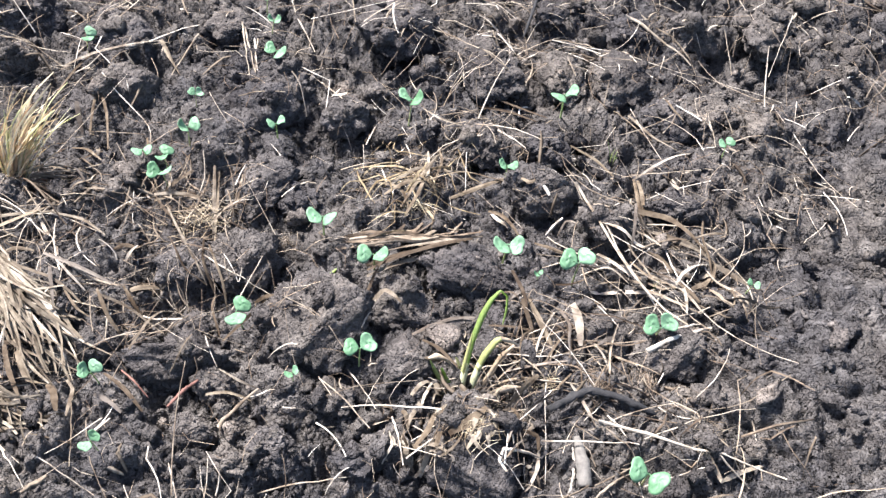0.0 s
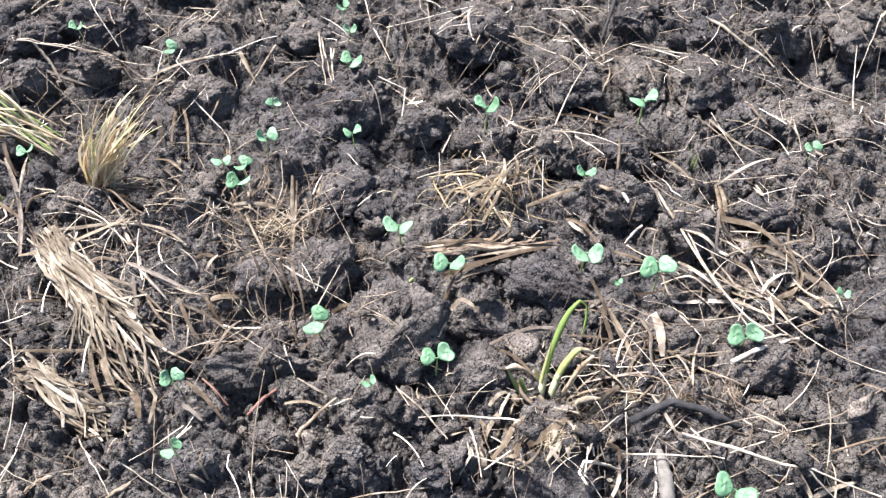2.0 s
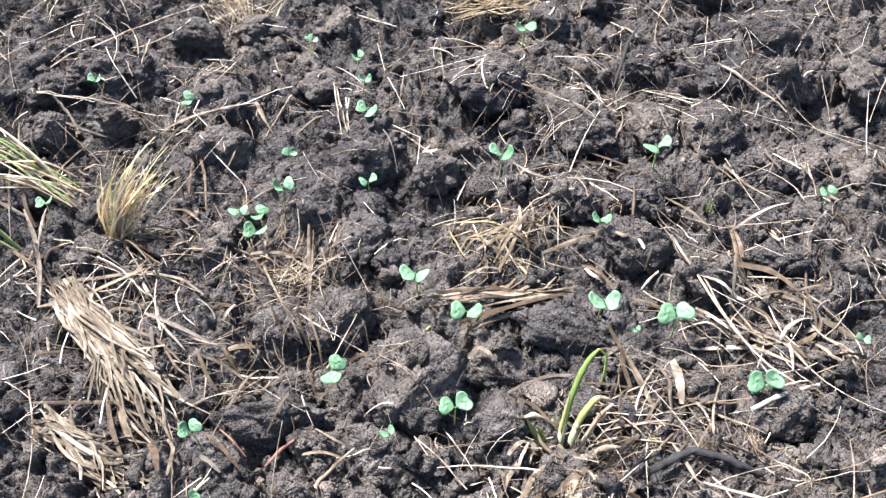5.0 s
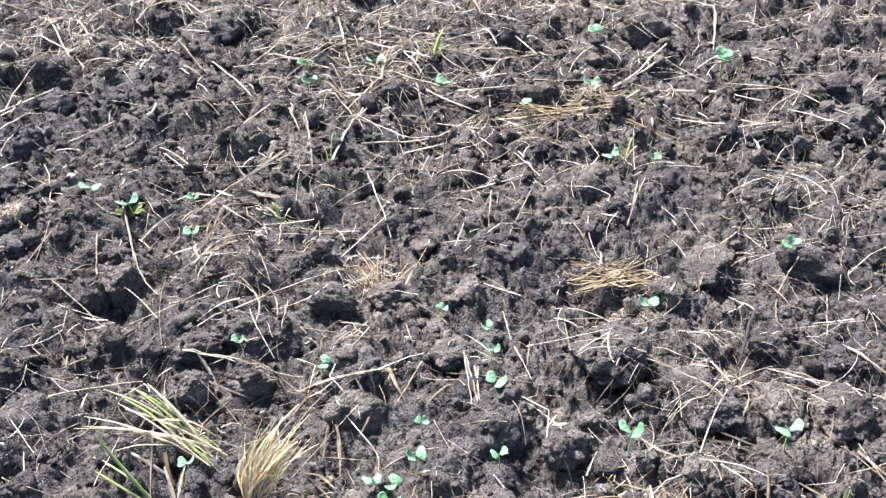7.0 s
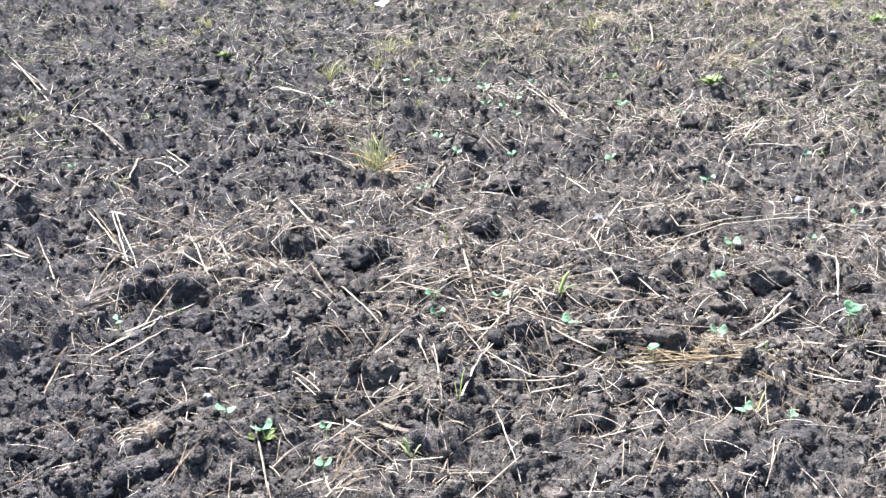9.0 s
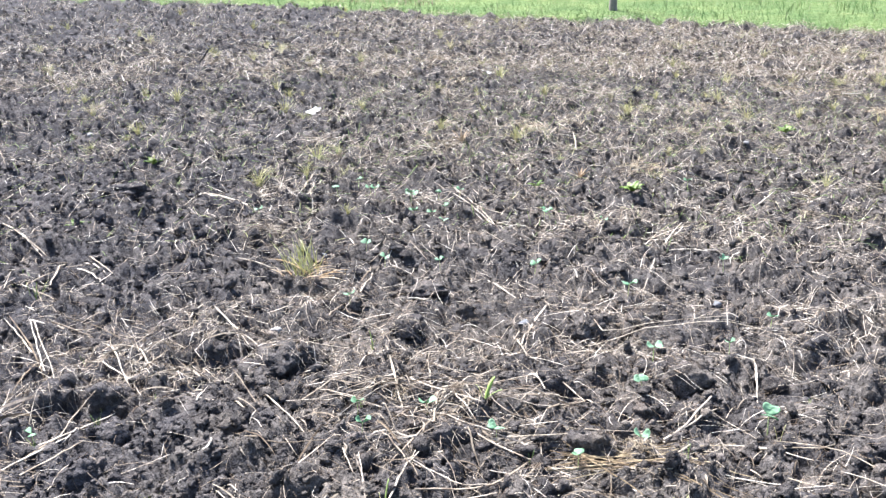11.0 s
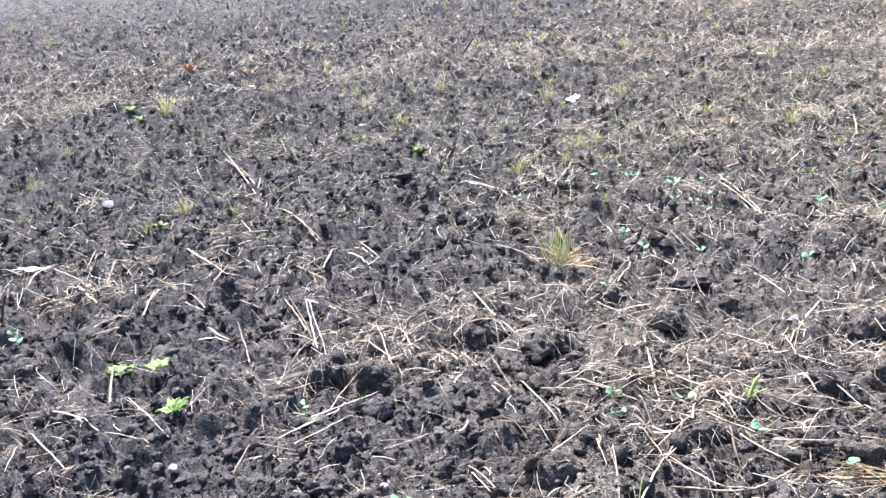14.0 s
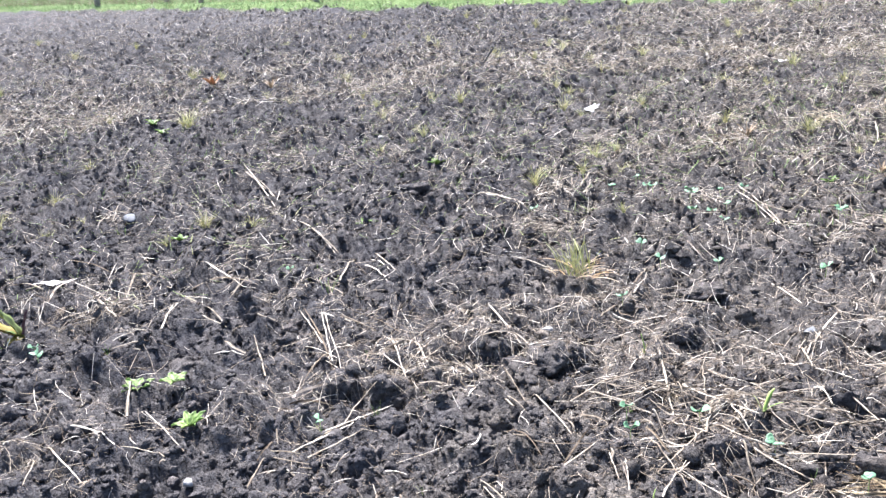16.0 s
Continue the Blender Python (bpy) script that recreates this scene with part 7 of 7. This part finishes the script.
def folded_blade(pts, widths, mat, parent, label="", facing=(-0.75, -0.55, 0.75), name="blade", bends=1):
    """A broad blade along a kinked line, creased along its midrib, its flat side towards facing."""
    pts, facing = np.array(pts, float), np.array(facing, float)
    t = np.linspace(0, len(pts) - 1, 5 * (len(pts) - 1) + 1)
    C = np.stack([np.interp(t, np.arange(len(pts)), pts[:, i]) for i in range(3)], -1)
    for _ in range(bends):
        C[1:-1] = 0.25 * C[:-2] + 0.5 * C[1:-1] + 0.25 * C[2:]
    tan = np.gradient(C, axis=0)
    tan /= np.linalg.norm(tan, axis=1, keepdims=True) + 1e-9
    side = np.cross(tan, facing / np.linalg.norm(facing))
    side /= np.linalg.norm(side, axis=1, keepdims=True) + 1e-9
    out = np.cross(side, tan)
    w = np.interp(t, np.linspace(0, len(pts) - 1, len(widths)), widths)[:, None]
    rings = np.stack([C - w * side, C - 0.5 * w * side - 0.18 * w * out, C - 0.34 * w * out, C + 0.5 * w * side - 0.18 * w * out, C + w * side, C - 0.12 * w * out + 0.02 * w * side], 1)
    k = len(C)
    a, b = np.meshgrid(np.arange(k - 1), np.arange(6), indexing="ij")
    p, q = a * 6 + b, a * 6 + (b + 1) % 6
    f = np.stack([p, q, q + 6, p + 6], -1).reshape(-1, 4)
    return part(name, mesh_of(name, rings.reshape(-1, 3), f, mat), parent, label)


folded_blade([(-0.004, 0.0, -0.014), (-0.004, 0.002, 0.02), (-0.002, 0.005, 0.050)], (0.0056, 0.0062, 0.0040), SHEATH, plant, "pale fleshy sheath", name="sheath")
folded_blade([(0.007, -0.001, -0.014), (0.009, 0.002, 0.018), (0.013, 0.008, 0.046)], (0.0050, 0.0058, 0.0044), SHEATH, plant, "pale fleshy sheath", name="sheath")
folded_blade([(-0.003, 0.004, 0.035), (-0.001, 0.009, 0.070), (0.001, 0.013, 0.097), (0.007, 0.020, 0.133), (0.014, 0.026, 0.157), (0.023, 0.030, 0.174), (0.032, 0.030, 0.163), (0.034, 0.030, 0.137), (0.033, 0.030, 0.105)], (0.0042, 0.0040, 0.0042, 0.0046, 0.0034, 0.0016, 0.0020, 0.0022, 0.0008), FRESH_TIP, plant, "long green blade folded over at its tip")
folded_blade([(-0.006, 0.003, 0.030), (-0.004, 0.007, 0.062), (-0.002, 0.011, 0.086), (-0.001, 0.014, 0.106)], (0.0036, 0.0032, 0.0024, 0.0006), PALE_OLIVE, plant, "pale olive blade")
folded_blade([(0.011, 0.006, 0.036), (0.017, 0.012, 0.060), (0.028, 0.020, 0.083), (0.034, 0.022, 0.087)], (0.0046, 0.0050, 0.0042, 0.0028), PALE_OLIVE, plant, "pale olive blade with a withered end")
folded_blade([(0.033, 0.022, 0.087), (0.043, 0.022, 0.084), (0.055, 0.022, 0.077)], (0.0030, 0.0028, 0.0008), DRY_LEAF, plant, "withered brown blade end")
folded_blade([(-0.012, -0.006, -0.012), (-0.022, 0.004, 0.004), (-0.031, 0.010, 0.024)], (0.0040, 0.0042, 0.0022), FRESH_TIP, plant)
folded_blade([(-0.026, 0.0, -0.006), (-0.036, 0.006, 0.016), (-0.046, 0.012, 0.036)], (0.0030, 0.0050, 0.0014), BLADE, plant)
folded_blade([(-0.004, 0.010, 0.0), (-0.009, 0.015, 0.024), (-0.015, 0.020, 0.036)], (0.0030, 0.0044, 0.0018), YELLOW_BLADE, plant)
for pts, widths in (
        ([(0.014, -0.002, -0.008), (0.027, 0.010, 0.022), (0.038, 0.020, 0.050), (0.051, 0.025, 0.070)], (0.0018, 0.0026, 0.0034, 0.0014)),
        ([(-0.051, 0.020, 0.024), (-0.039, 0.020, 0.035), (-0.024, 0.018, 0.030), (-0.008, 0.010, 0.004)], (0.0012, 0.0040, 0.0022, 0.0014)),
        ([(0.020, -0.012, -0.004), (0.032, -0.010, 0.010), (0.050, -0.005, 0.020), (0.072, 0.0, 0.016)], (0.0016, 0.0034, 0.0042, 0.0012)),
        ([(0.010, 0.020, 0.020), (0.022, 0.022, 0.058), (0.032, 0.022, 0.070), (0.040, 0.018, 0.050)], (0.0012, 0.0020, 0.0018, 0.0008)),
        ([(0.030, -0.016, -0.004), (0.036, -0.014, 0.012), (0.040, -0.012, 0.026)], (0.0022, 0.0036, 0.0016)),
        ([(-0.012, -0.010, -0.010), (-0.016, -0.016, -0.002), (-0.026, -0.030, 0.004)], (0.0012, 0.0016, 0.0008)),
        ([(0.030, 0.004, 0.0), (0.052, 0.010, 0.012), (0.080, 0.014, 0.016), (0.104, 0.010, 0.006)], (0.0012, 0.0020, 0.0022, 0.0010))):
    folded_blade(pts, widths, DRY_LEAF, plant, "withered pale brown blade", name="withered_leaf")
tagged(plant, "green grass plant with folded blade and withered leaves", "grass")


# ---- broad-bladed sprouts and a dry stubble tuft of the middle field ----
def put_sprout(x, y, blades, label):
    """Broad young blades out of one point; each blade: lean to the side, lean away, height, half width, material."""
    thing = new("grass_sprout")
    thing.location = (x, y, float(surface([x], [y])[0]) - 0.004)
    for i, (dx, dy, tall, half, mat) in enumerate(blades):
        foot = np.array((0.003 * math.cos(2.4 * i), 0.003 * math.sin(2.4 * i), 0.0))
        bent_blade("blade", [foot, foot + (0.3 * dx, 0.3 * dy, 0.45 * tall), foot + (0.7 * dx, 0.7 * dy, 0.85 * tall), foot + (dx, dy, tall)], half, mat, thing)
    return tagged(thing, label, "grass", "grass sprouts of the field")


put_sprout(-0.618, 2.162, [(0.022, 0.01, 0.062, 0.0060, FRESH_BLADE), (-0.020, 0.0, 0.040, 0.0030, TUFT_OLIVE), (0.045, 0.01, 0.030, 0.0030, FRESH_BLADE)], "sprout with one broad light green blade among straw")
put_sprout(-0.743, 1.680, [(0.010, 0.01, 0.078, 0.0042, FRESH_BLADE), (-0.006, 0.0, 0.046, 0.0040, TUFT_OLIVE)], "sprout with two pale green blades in the soil")
put_sprout(-0.126, 1.839, [(0.012, 0.01, 0.060, 0.0030, TUFT_OLIVE), (-0.014, 0.01, 0.050, 0.0026, TUFT_OLIVE), (0.026, 0.0, 0.048, 0.0030, CREAM_STRAND), (0.0, 0.0, 0.065, 0.0022, CREAM_STRAND), (-0.022, 0.0, 0.030, 0.0026, FRESH_BLADE)], "small clump of yellowed blades beside a seedling")
put_sprout(-0.783, 1.482, [(-0.036, 0.01, 0.034, 0.0034, TUFT_OLIVE), (-0.020, 0.016, 0.042, 0.0032, FRESH_BLADE), (0.018, 0.012, 0.038, 0.0030, TUFT_OLIVE), (0.010, -0.01, 0.030, 0.0026, FRESH_BLADE), (-0.030, -0.012, 0.016, 0.0026, TUFT_OLIVE)], "spreading yellow-green sprout of grass in the soil")
put_sprout(0.105, 2.194, [(0.010, 0.0, 0.055, 0.0032, TUFT_OLIVE), (-0.012, 0.0, 0.042, 0.0030, TUFT_OLIVE)], "yellow-green sprout beside a large seedling")
put_sprout(-1.009, 2.458, [(-0.016, 0.01, 0.060, 0.0026, FRESH_BLADE), (0.010, 0.0, 0.034, 0.0030, TUFT_OLIVE), (-0.004, -0.01, 0.026, 0.0030, TUFT_OLIVE)], "thin green sprout with a yellowed foot")
put_sprout(-0.157, 0.700, [(0.020, 0.012, 0.040, 0.0028, FRESH_BLADE), (0.008, 0.004, 0.022, 0.0022, TUFT_OLIVE)], "bright green sprout of grass beside a clod")

tuft = new("stubble_tuft")
tuft.location = (-0.552, 1.335, float(surface([-0.552], [1.335])[0]) - 0.004)
rng_t = np.random.default_rng(74)
for i in range(56):
    q = rng_t.normal(size=3)
    lean, L, s = -0.35 + 0.65 * q[0], rng_t.uniform(0.035, 0.105), np.linspace(0, 1, 8)
    C = np.stack([q[1] * 0.022 + L * (math.sin(lean) * s + 0.12 * q[2] * s ** 2), q[2] * 0.014 + L * (0.35 + 0.3 * q[1]) * s, L * (abs(math.cos(lean)) * 0.75 * s - 0.10 * s ** 3)], -1)
    v, f = ribbons(C[None], np.array([rng_t.uniform(0.0004, 0.0011)]), rng_t, 0.8, 0.8, 0.3, 0.2)
    part("stalk", mesh_of("stalk", v, f, (CREAM_STRAND, TUFT_TAN, BROWN_STRAND)[i % 3], False), tuft)
tagged(tuft, "fan of thin dry stubble stalks rooted on a clod", "grass")
strand_bunch("straw_bunch", (-1.50, 4.98, 0.03), (-1.36, 5.02, 0.03), 34, 0.06, 0.0022, 18, GOLD_STRAND, "golden tuft of flattened dry straw", 0.05, 0.8, 0.9, 5)
strand_bunch("straw_bunch", (-4.24, 4.78, 0.04), (-4.02, 4.82, 0.04), 34, 0.06, 0.0024, 19, PALE_STRAND, "arched heap of pale dry hay on the soil", 0.07, 0.7, 0.9, 5)
strand_bunch("straw_bunch", (-1.82, 3.38, 0.03), (-1.62, 3.42, 0.03), 40, 0.06, 0.0014, 20, STRAND, "tangled heap of thin brownish hay", 0.05, 0.9, 0.8, 6)
strand_bunch("straw_bunch", (-3.10, 2.10, 0.03), (-2.86, 2.16, 0.03), 36, 0.06, 0.0016, 21, PALE_STRAND, "pale hay fanned out beside a weed", 0.04, 0.9, 0.7, 6)


# ---- wood and roots ----
def limb(name, pts, radii, mat, label, category, knots=0.25, seed=0):
    """An irregular stick through the given points."""
    rng = np.random.default_rng(seed)
    pts = np.array(pts, float)
    t = np.linspace(0, len(pts) - 1, 18)
    C = np.stack([np.interp(t, np.arange(len(pts)), pts[:, i]) for i in range(3)], -1)
    for _ in range(2):
        C[1:-1] = 0.25 * C[:-2] + 0.5 * C[1:-1] + 0.25 * C[2:]
    v, f = tubes(C[None], np.array([1.0]), 0.7, 8)
    r = np.interp(t, np.linspace(0, len(pts) - 1, len(radii)), radii) / np.linspace(1, 0.55, 18)
    v = v.reshape(18, 8, 3)
    v = C[:, None] + (v - C[:, None]) * (r[:, None] * (1 + knots * rng.uniform(-1, 1, (18, 8))))[..., None]
    n = 18 * 8
    v = np.vstack([v.reshape(-1, 3), C[:1], C[-1:]])
    ends = [[n, (j + 1) % 8, j, j] for j in range(8)] + [[n + 1, 136 + j, 136 + (j + 1) % 8, 136 + (j + 1) % 8] for j in range(8)]
    bm = bmesh.new()
    vs = [bm.verts.new(p) for p in v]
    for q in f:
        bm.faces.new([vs[i] for i in q])
    for q in ends:
        bm.faces.new([vs[i] for i in q[:3]])
    me = bpy.data.meshes.new(name)
    bm.to_mesh(me)
    bm.free()
    me.materials.append(mat)
    for p in me.polygons:
        p.use_smooth = True
    return tagged(new(name, me), label, category)


limb("rotten_stick", [(0.145, 0.536, 0.034), (0.168, 0.552, 0.040), (0.194, 0.565, 0.041), (0.220, 0.563, 0.038), (0.245, 0.557, 0.032), (0.275, 0.553, 0.018)], [0.0040, 0.0050, 0.0048, 0.0042, 0.0060, 0.003], DARK_WOOD, "black rotten stick lying bent on the soil", "stick", 0.6, seed=1)
limb("rotten_stick", [(0.092, 1.205, 0.015), (0.105, 1.26, 0.03), (0.112, 1.30, 0.03), (0.131, 1.36, 0.025)], [0.0018, 0.0028, 0.0028, 0.0018], DARK_WOOD, "dark twig lying on the soil among straw", "stick", seed=2)
limb("rotten_stick", [(-4.13, 7.46, -0.02), (-4.10, 7.52, 0.06), (-4.04, 7.56, 0.15)], [0.014, 0.012, 0.009], DARK_WOOD, "dark broken twig sticking up from the soil", "stick", seed=3)
limb("bark_piece", [(0.190, 0.452, 0.018), (0.186, 0.478, 0.024), (0.180, 0.512, 0.020)], [0.008, 0.009, 0.004], BARK, "grey splintered piece of bark on the soil", "bark", 0.12, seed=4)
limb("red_root", [(-0.300, 0.495, 0.018), (-0.285, 0.514, 0.026), (-0.273, 0.533, 0.020)], [0.0018, 0.0024, 0.0016], PINK_ROOT, "short reddish root on the soil", "root", seed=5)
limb("red_root", [(-0.365, 0.535, 0.02), (-0.345, 0.52, 0.028), (-0.325, 0.505, 0.015)], [0.0009, 0.0012, 0.0008], PINK_ROOT, "thin reddish root on the soil", "root", seed=6)


# ---- stones and scraps ----
def stone_mesh(name, seed, mat, flat=0.6):
    v, f = icosphere(3)
    rng = np.random.default_rng(seed)
    off = Vector(rng.uniform(-30, 30, 3))
    out = []
    cuts = [(Vector(rng.normal(size=3)).normalized(), rng.uniform(0.55, 0.85)) for _ in range(6)]
    for p in v:
        q = Vector(p) * (1 + 0.18 * noise.noise(Vector(p) * 1.4 + off) + 0.05 * noise.noise(Vector(p) * 5 + off))
        for nrm, lim in cuts:
            over = q.dot(nrm) - lim
            if over > 0:
                q -= nrm * over * 0.9
        out.append((q.x, q.y * 0.8, q.z * flat))
    return mesh_of(name, out, f, mat)


STONES = [stone_mesh("stone", 300 + i, STONE, 0.5) for i in range(3)]
GREYS = [stone_mesh("stone", 310 + i, GREY_STONE, 0.42) for i in range(2)]


def scrap_mesh(name, seed):
    """A crumpled, torn flat piece with a ragged rim and real thickness."""
    rng = np.random.default_rng(seed)
    bm = bmesh.new()
    grid = []
    for i in range(9):
        row = []
        for j in range(7):
            u, v = i / 4 - 1, j / 3 - 1
            rag = 1 + 0.25 * rng.uniform(-1, 1) * (i in (0, 8) or j in (0, 6))
            row.append(bm.verts.new((u * rag, 0.55 * v * rag * (1 - 0.3 * u), 0.14 * noise.noise((u * 1.6, v * 1.6, seed)) + 0.06 * u * u)))
        grid.append(row)
    for i in range(8):
        for j in range(6):
            bm.faces.new((grid[i][j], grid[i + 1][j], grid[i + 1][j + 1], grid[i][j + 1]))
    bmesh.ops.solidify(bm, geom=bm.faces[:], thickness=0.10)
    me = bpy.data.meshes.new(name)
    bm.to_mesh(me)
    bm.free()
    me.materials.append(WHITE_SCRAP)
    return me


SCRAPS = [scrap_mesh("scrap", 320 + i) for i in range(2)]
for kind, places, meshes, label, category in (
        ("stone", PALE_STONES, STONES, "small pale stone lying on the soil", "stone"),
        ("stone", GREY_STONES, GREYS, "grey stone half sunk in the soil", "stone"),
        ("white_scrap", WHITE_SCRAPS, SCRAPS, "flat white scrap lying on the soil", "scrap")):
    for i, (x, y, size) in enumerate(places):
        ob = new(kind, meshes[i % len(meshes)])
        ob.matrix_world = pose(x, y, float(surface([x], [y])[0]) + (0.3 if kind == "white_scrap" else 0.25) * size, 6, -6, i * 71 + (75 if kind == "white_scrap" else 0)) @ Matrix.Diagonal((size, size, size, 1))
        tagged(ob, label, category, category + "s of the field")


# ---- leafy weeds ----
def leaf_mesh(name, long, wide, curl, wave, mat, rows=12):
    """A pointed leaf along +x with a sunk midrib, wavy rim and real thickness."""
    cols = 7
    top = []
    for i in range(rows):
        u = i / (rows - 1)
        half = wide * 0.5 * (math.sin(math.pi * (0.04 + 0.94 * u) ** 0.85)) + 0.02 * wide
        for j in range(cols):
            v = j / (cols - 1) * 2 - 1
            top.append((long * u, half * v, long * curl * (u - u * u * 1.3) + 0.22 * wide * abs(v) + wave * wide * math.sin(u * 17 + v) * v * v))
    n = len(top)
    verts = np.array(top + [(x, y, z - 0.02 * wide) for x, y, z in top])
    faces = []
    for i in range(rows - 1):
        for j in range(cols - 1):
            a = i * cols + j
            faces.append((a, a + cols, a + cols + 1, a + 1))
            faces.append((n + a, n + a + 1, n + a + cols + 1, n + a + cols))
    rim = list(range(cols)) + [i * cols + cols - 1 for i in range(1, rows)] + [(rows - 1) * cols + j for j in range(cols - 2, -1, -1)] + [i * cols for i in range(rows - 2, 0, -1)]
    for a, b in zip(rim, rim[1:] + rim[:1]):
        faces.append((a, b, n + b, n + a))
    return mesh_of(name, verts, faces, mat)


def put_weed(x, y, z, leaves, label, name="weed", group=""):
    thing = new(name)
    thing.location = (x, y, max(z, float(surface([x], [y])[0])))
    for turn, rise, long, wide, mat, curl in leaves:
        ob = part("leaf", leaf_mesh("leaf", long, wide, curl, 0.06, mat), thing)
        ob.matrix_local = pose(0.004 * math.cos(radians(turn)), 0.004 * math.sin(radians(turn)), 0, 0, -rise, turn)
    return tagged(thing, label, "weed", group)


put_weed(-3.071, 1.941, 0.005, [(232, 33, 0.19, 0.07, YELLOW_LEAF, 0.12), (226, 62, 0.15, 0.055, WEED_LEAF, 0.1), (45, 74, 0.105, 0.032, RED_LEAF, 0.1), (250, 40, 0.07, 0.035, WEED_LEAF, 0.2), (290, 10, 0.08, 0.05, YELLOW_LEAF, 0.1)], "dock weed with yellowing green and dark purple leaves")
put_weed(-2.306, 1.752, 0.015, [(a, 14 + (a % 50) * 0.5, 0.040 + 0.0002 * (a % 100), 0.028, BRIGHT_LEAF, 0.2) for a in (15, 60, 115, 170, 215, 265, 320)], "leafy light green weed with broad leaves beside a pale stalk")
put_weed(-2.229, 1.826, 0.03, [(a, 20, 0.042, 0.027, BRIGHT_LEAF, 0.2) for a in (0, 70, 150, 230, 300)], "leafy light green weed in the soil")
put_weed(-2.015, 1.664, 0.01, [(a, 16 + (a % 45), 0.040 + 0.0002 * (a % 90), 0.024, BRIGHT_LEAF, 0.25) for a in (20, 65, 110, 150, 185, 230, 280, 330)], "leafy light green weed in the soil")
put_weed(-1.108, 1.46, 0.0, [(a, 30, 0.04, 0.02, WEED_LEAF, 0.3) for a in (0, 50, 120, 200, 290)], "small leafy green weed in the soil")
for x, y, s in ((-5.6, 5.05, 1.0), (-5.2, 4.75, 0.9), (0.42, 5.6, 0.8), (-0.8, 4.35, 0.6), (-2.75, 4.3, 0.7), (-2.6, 3.4, 0.8), (-0.35, 4.2, 0.8), (0.85, 3.0, 0.8), (-3.3, 2.95, 0.6)):
    put_weed(x, y, float(field([x], [y])[0]), [(a + x * 40, 18 + (a % 40), 0.07 * s, 0.034 * s, BRIGHT_LEAF, 0.3) for a in (20, 70, 130, 200, 260, 330)], "low leafy green weed in the soil", "weed", "weeds of the field")
for x, y, s, tone in ((-6.31, 6.48, 1.35, RUSTY_LEAF), (-5.53, 6.35, 1.2, TAN_LEAF), (-1.30, 5.0, 0.9, TAN_LEAF), (-0.62, 4.6, 0.7, TAN_LEAF)):
    put_weed(x, y, float(field([x], [y])[0]), [(a + x * 30, 35 + (a % 40), 0.09 * s, (0.026 if tone == RUSTY_LEAF else 0.012) * s, tone, 0.2) for a in (10, 60, 100, 150, 220, 280, 330)], "withered reddish brown weed in the soil" if tone == RUSTY_LEAF else "withered tan weed in the soil", "withered_weed", "withered weeds of the field")

# ---- fence posts along the field's edge ----
def put_post(x, y, radius, tall, lean, seed):
    """A weathered round post with an uneven top and a little flare at the ground."""
    bm = bmesh.new()
    rng = np.random.default_rng(seed)
    rings = []
    for k in range(11):
        s = k / 10
        rr = radius * (1.12 - 0.14 * min(1, s * 5) - 0.04 * s)
        rings.append([bm.verts.new((rr * math.cos(a) * (1 + 0.05 * math.sin(3 * a + seed)) + lean * s * tall, rr * math.sin(a), -0.1 + (tall + 0.1) * s + (0.012 * math.sin(2 * a + seed) if k == 10 else 0))) for a in np.linspace(0, 2 * math.pi, 14, endpoint=False)])
    for a, b in zip(rings, rings[1:]):
        for j in range(14):
            bm.faces.new((a[j], a[(j + 1) % 14], b[(j + 1) % 14], b[j]))
    bm.faces.new(rings[-1])
    me = bpy.data.meshes.new("fence_post")
    bm.to_mesh(me)
    bm.free()
    me.materials.append(POST_WOOD)
    for p in me.polygons:
        p.use_smooth = True
    ob = new("fence_post", me)
    ob.location = (x, y, float(field([x], [y])[0]))
    return tagged(ob, "weathered grey-brown wooden fence post standing in meadow grass", "post", "fence posts")


for i, (x, y, radius, lean) in enumerate(POSTS):
    put_post(x, y, radius, 1.25, lean, i)


# ---- meadow past the edge ----
def build_meadow(n, near, far, rng, tall, width, name, mat, label, right=9):
    x = rng.uniform(-34, right, n)
    d = near + (far - near) * rng.random(n) ** 1.6
    y = edge_line(x) + d
    z = field(x, y)
    k = rng.uniform(0.5, 1.0, n)
    a = rng.uniform(0, 2 * math.pi, n)
    dx, dy = np.cos(a) * 0.9 * tall * k, np.sin(a) * 0.9 * tall * k
    C = np.stack([np.stack([x, y, z - 0.01], -1), np.stack([x + dx * 0.35, y + dy * 0.35, z + tall * k * 0.6], -1), np.stack([x + dx, y + dy, z + tall * k], -1)], 1)
    v, f = tubes(C, width * rng.uniform(0.6, 1.3, n), 0.3)
    return tagged(new(name, mesh_of(name, v, f, mat)), label, "grass", kind="stuff")


build_meadow(7000, -0.05, 4.0, rng, 0.10, 0.0045, "meadow_grass", MEADOW, "short green meadow grass along the field's edge")
build_meadow(5500, 2.2, 22.0, rng, 0.16, 0.0050, "tall_meadow_grass", MEADOW, "taller green meadow grass behind the fence posts")
build_meadow(6000, 1.2, 3.2, rng, 0.12, 0.0040, "dry_meadow_grass", ROOTS, "strip of dry brown grass along the fence", -3.5)
build_meadow(1500, 6.0, 14.0, rng, 0.75, 0.012, "rushes", BLADE, "taller dark rushes in the meadow behind the fence", -19)
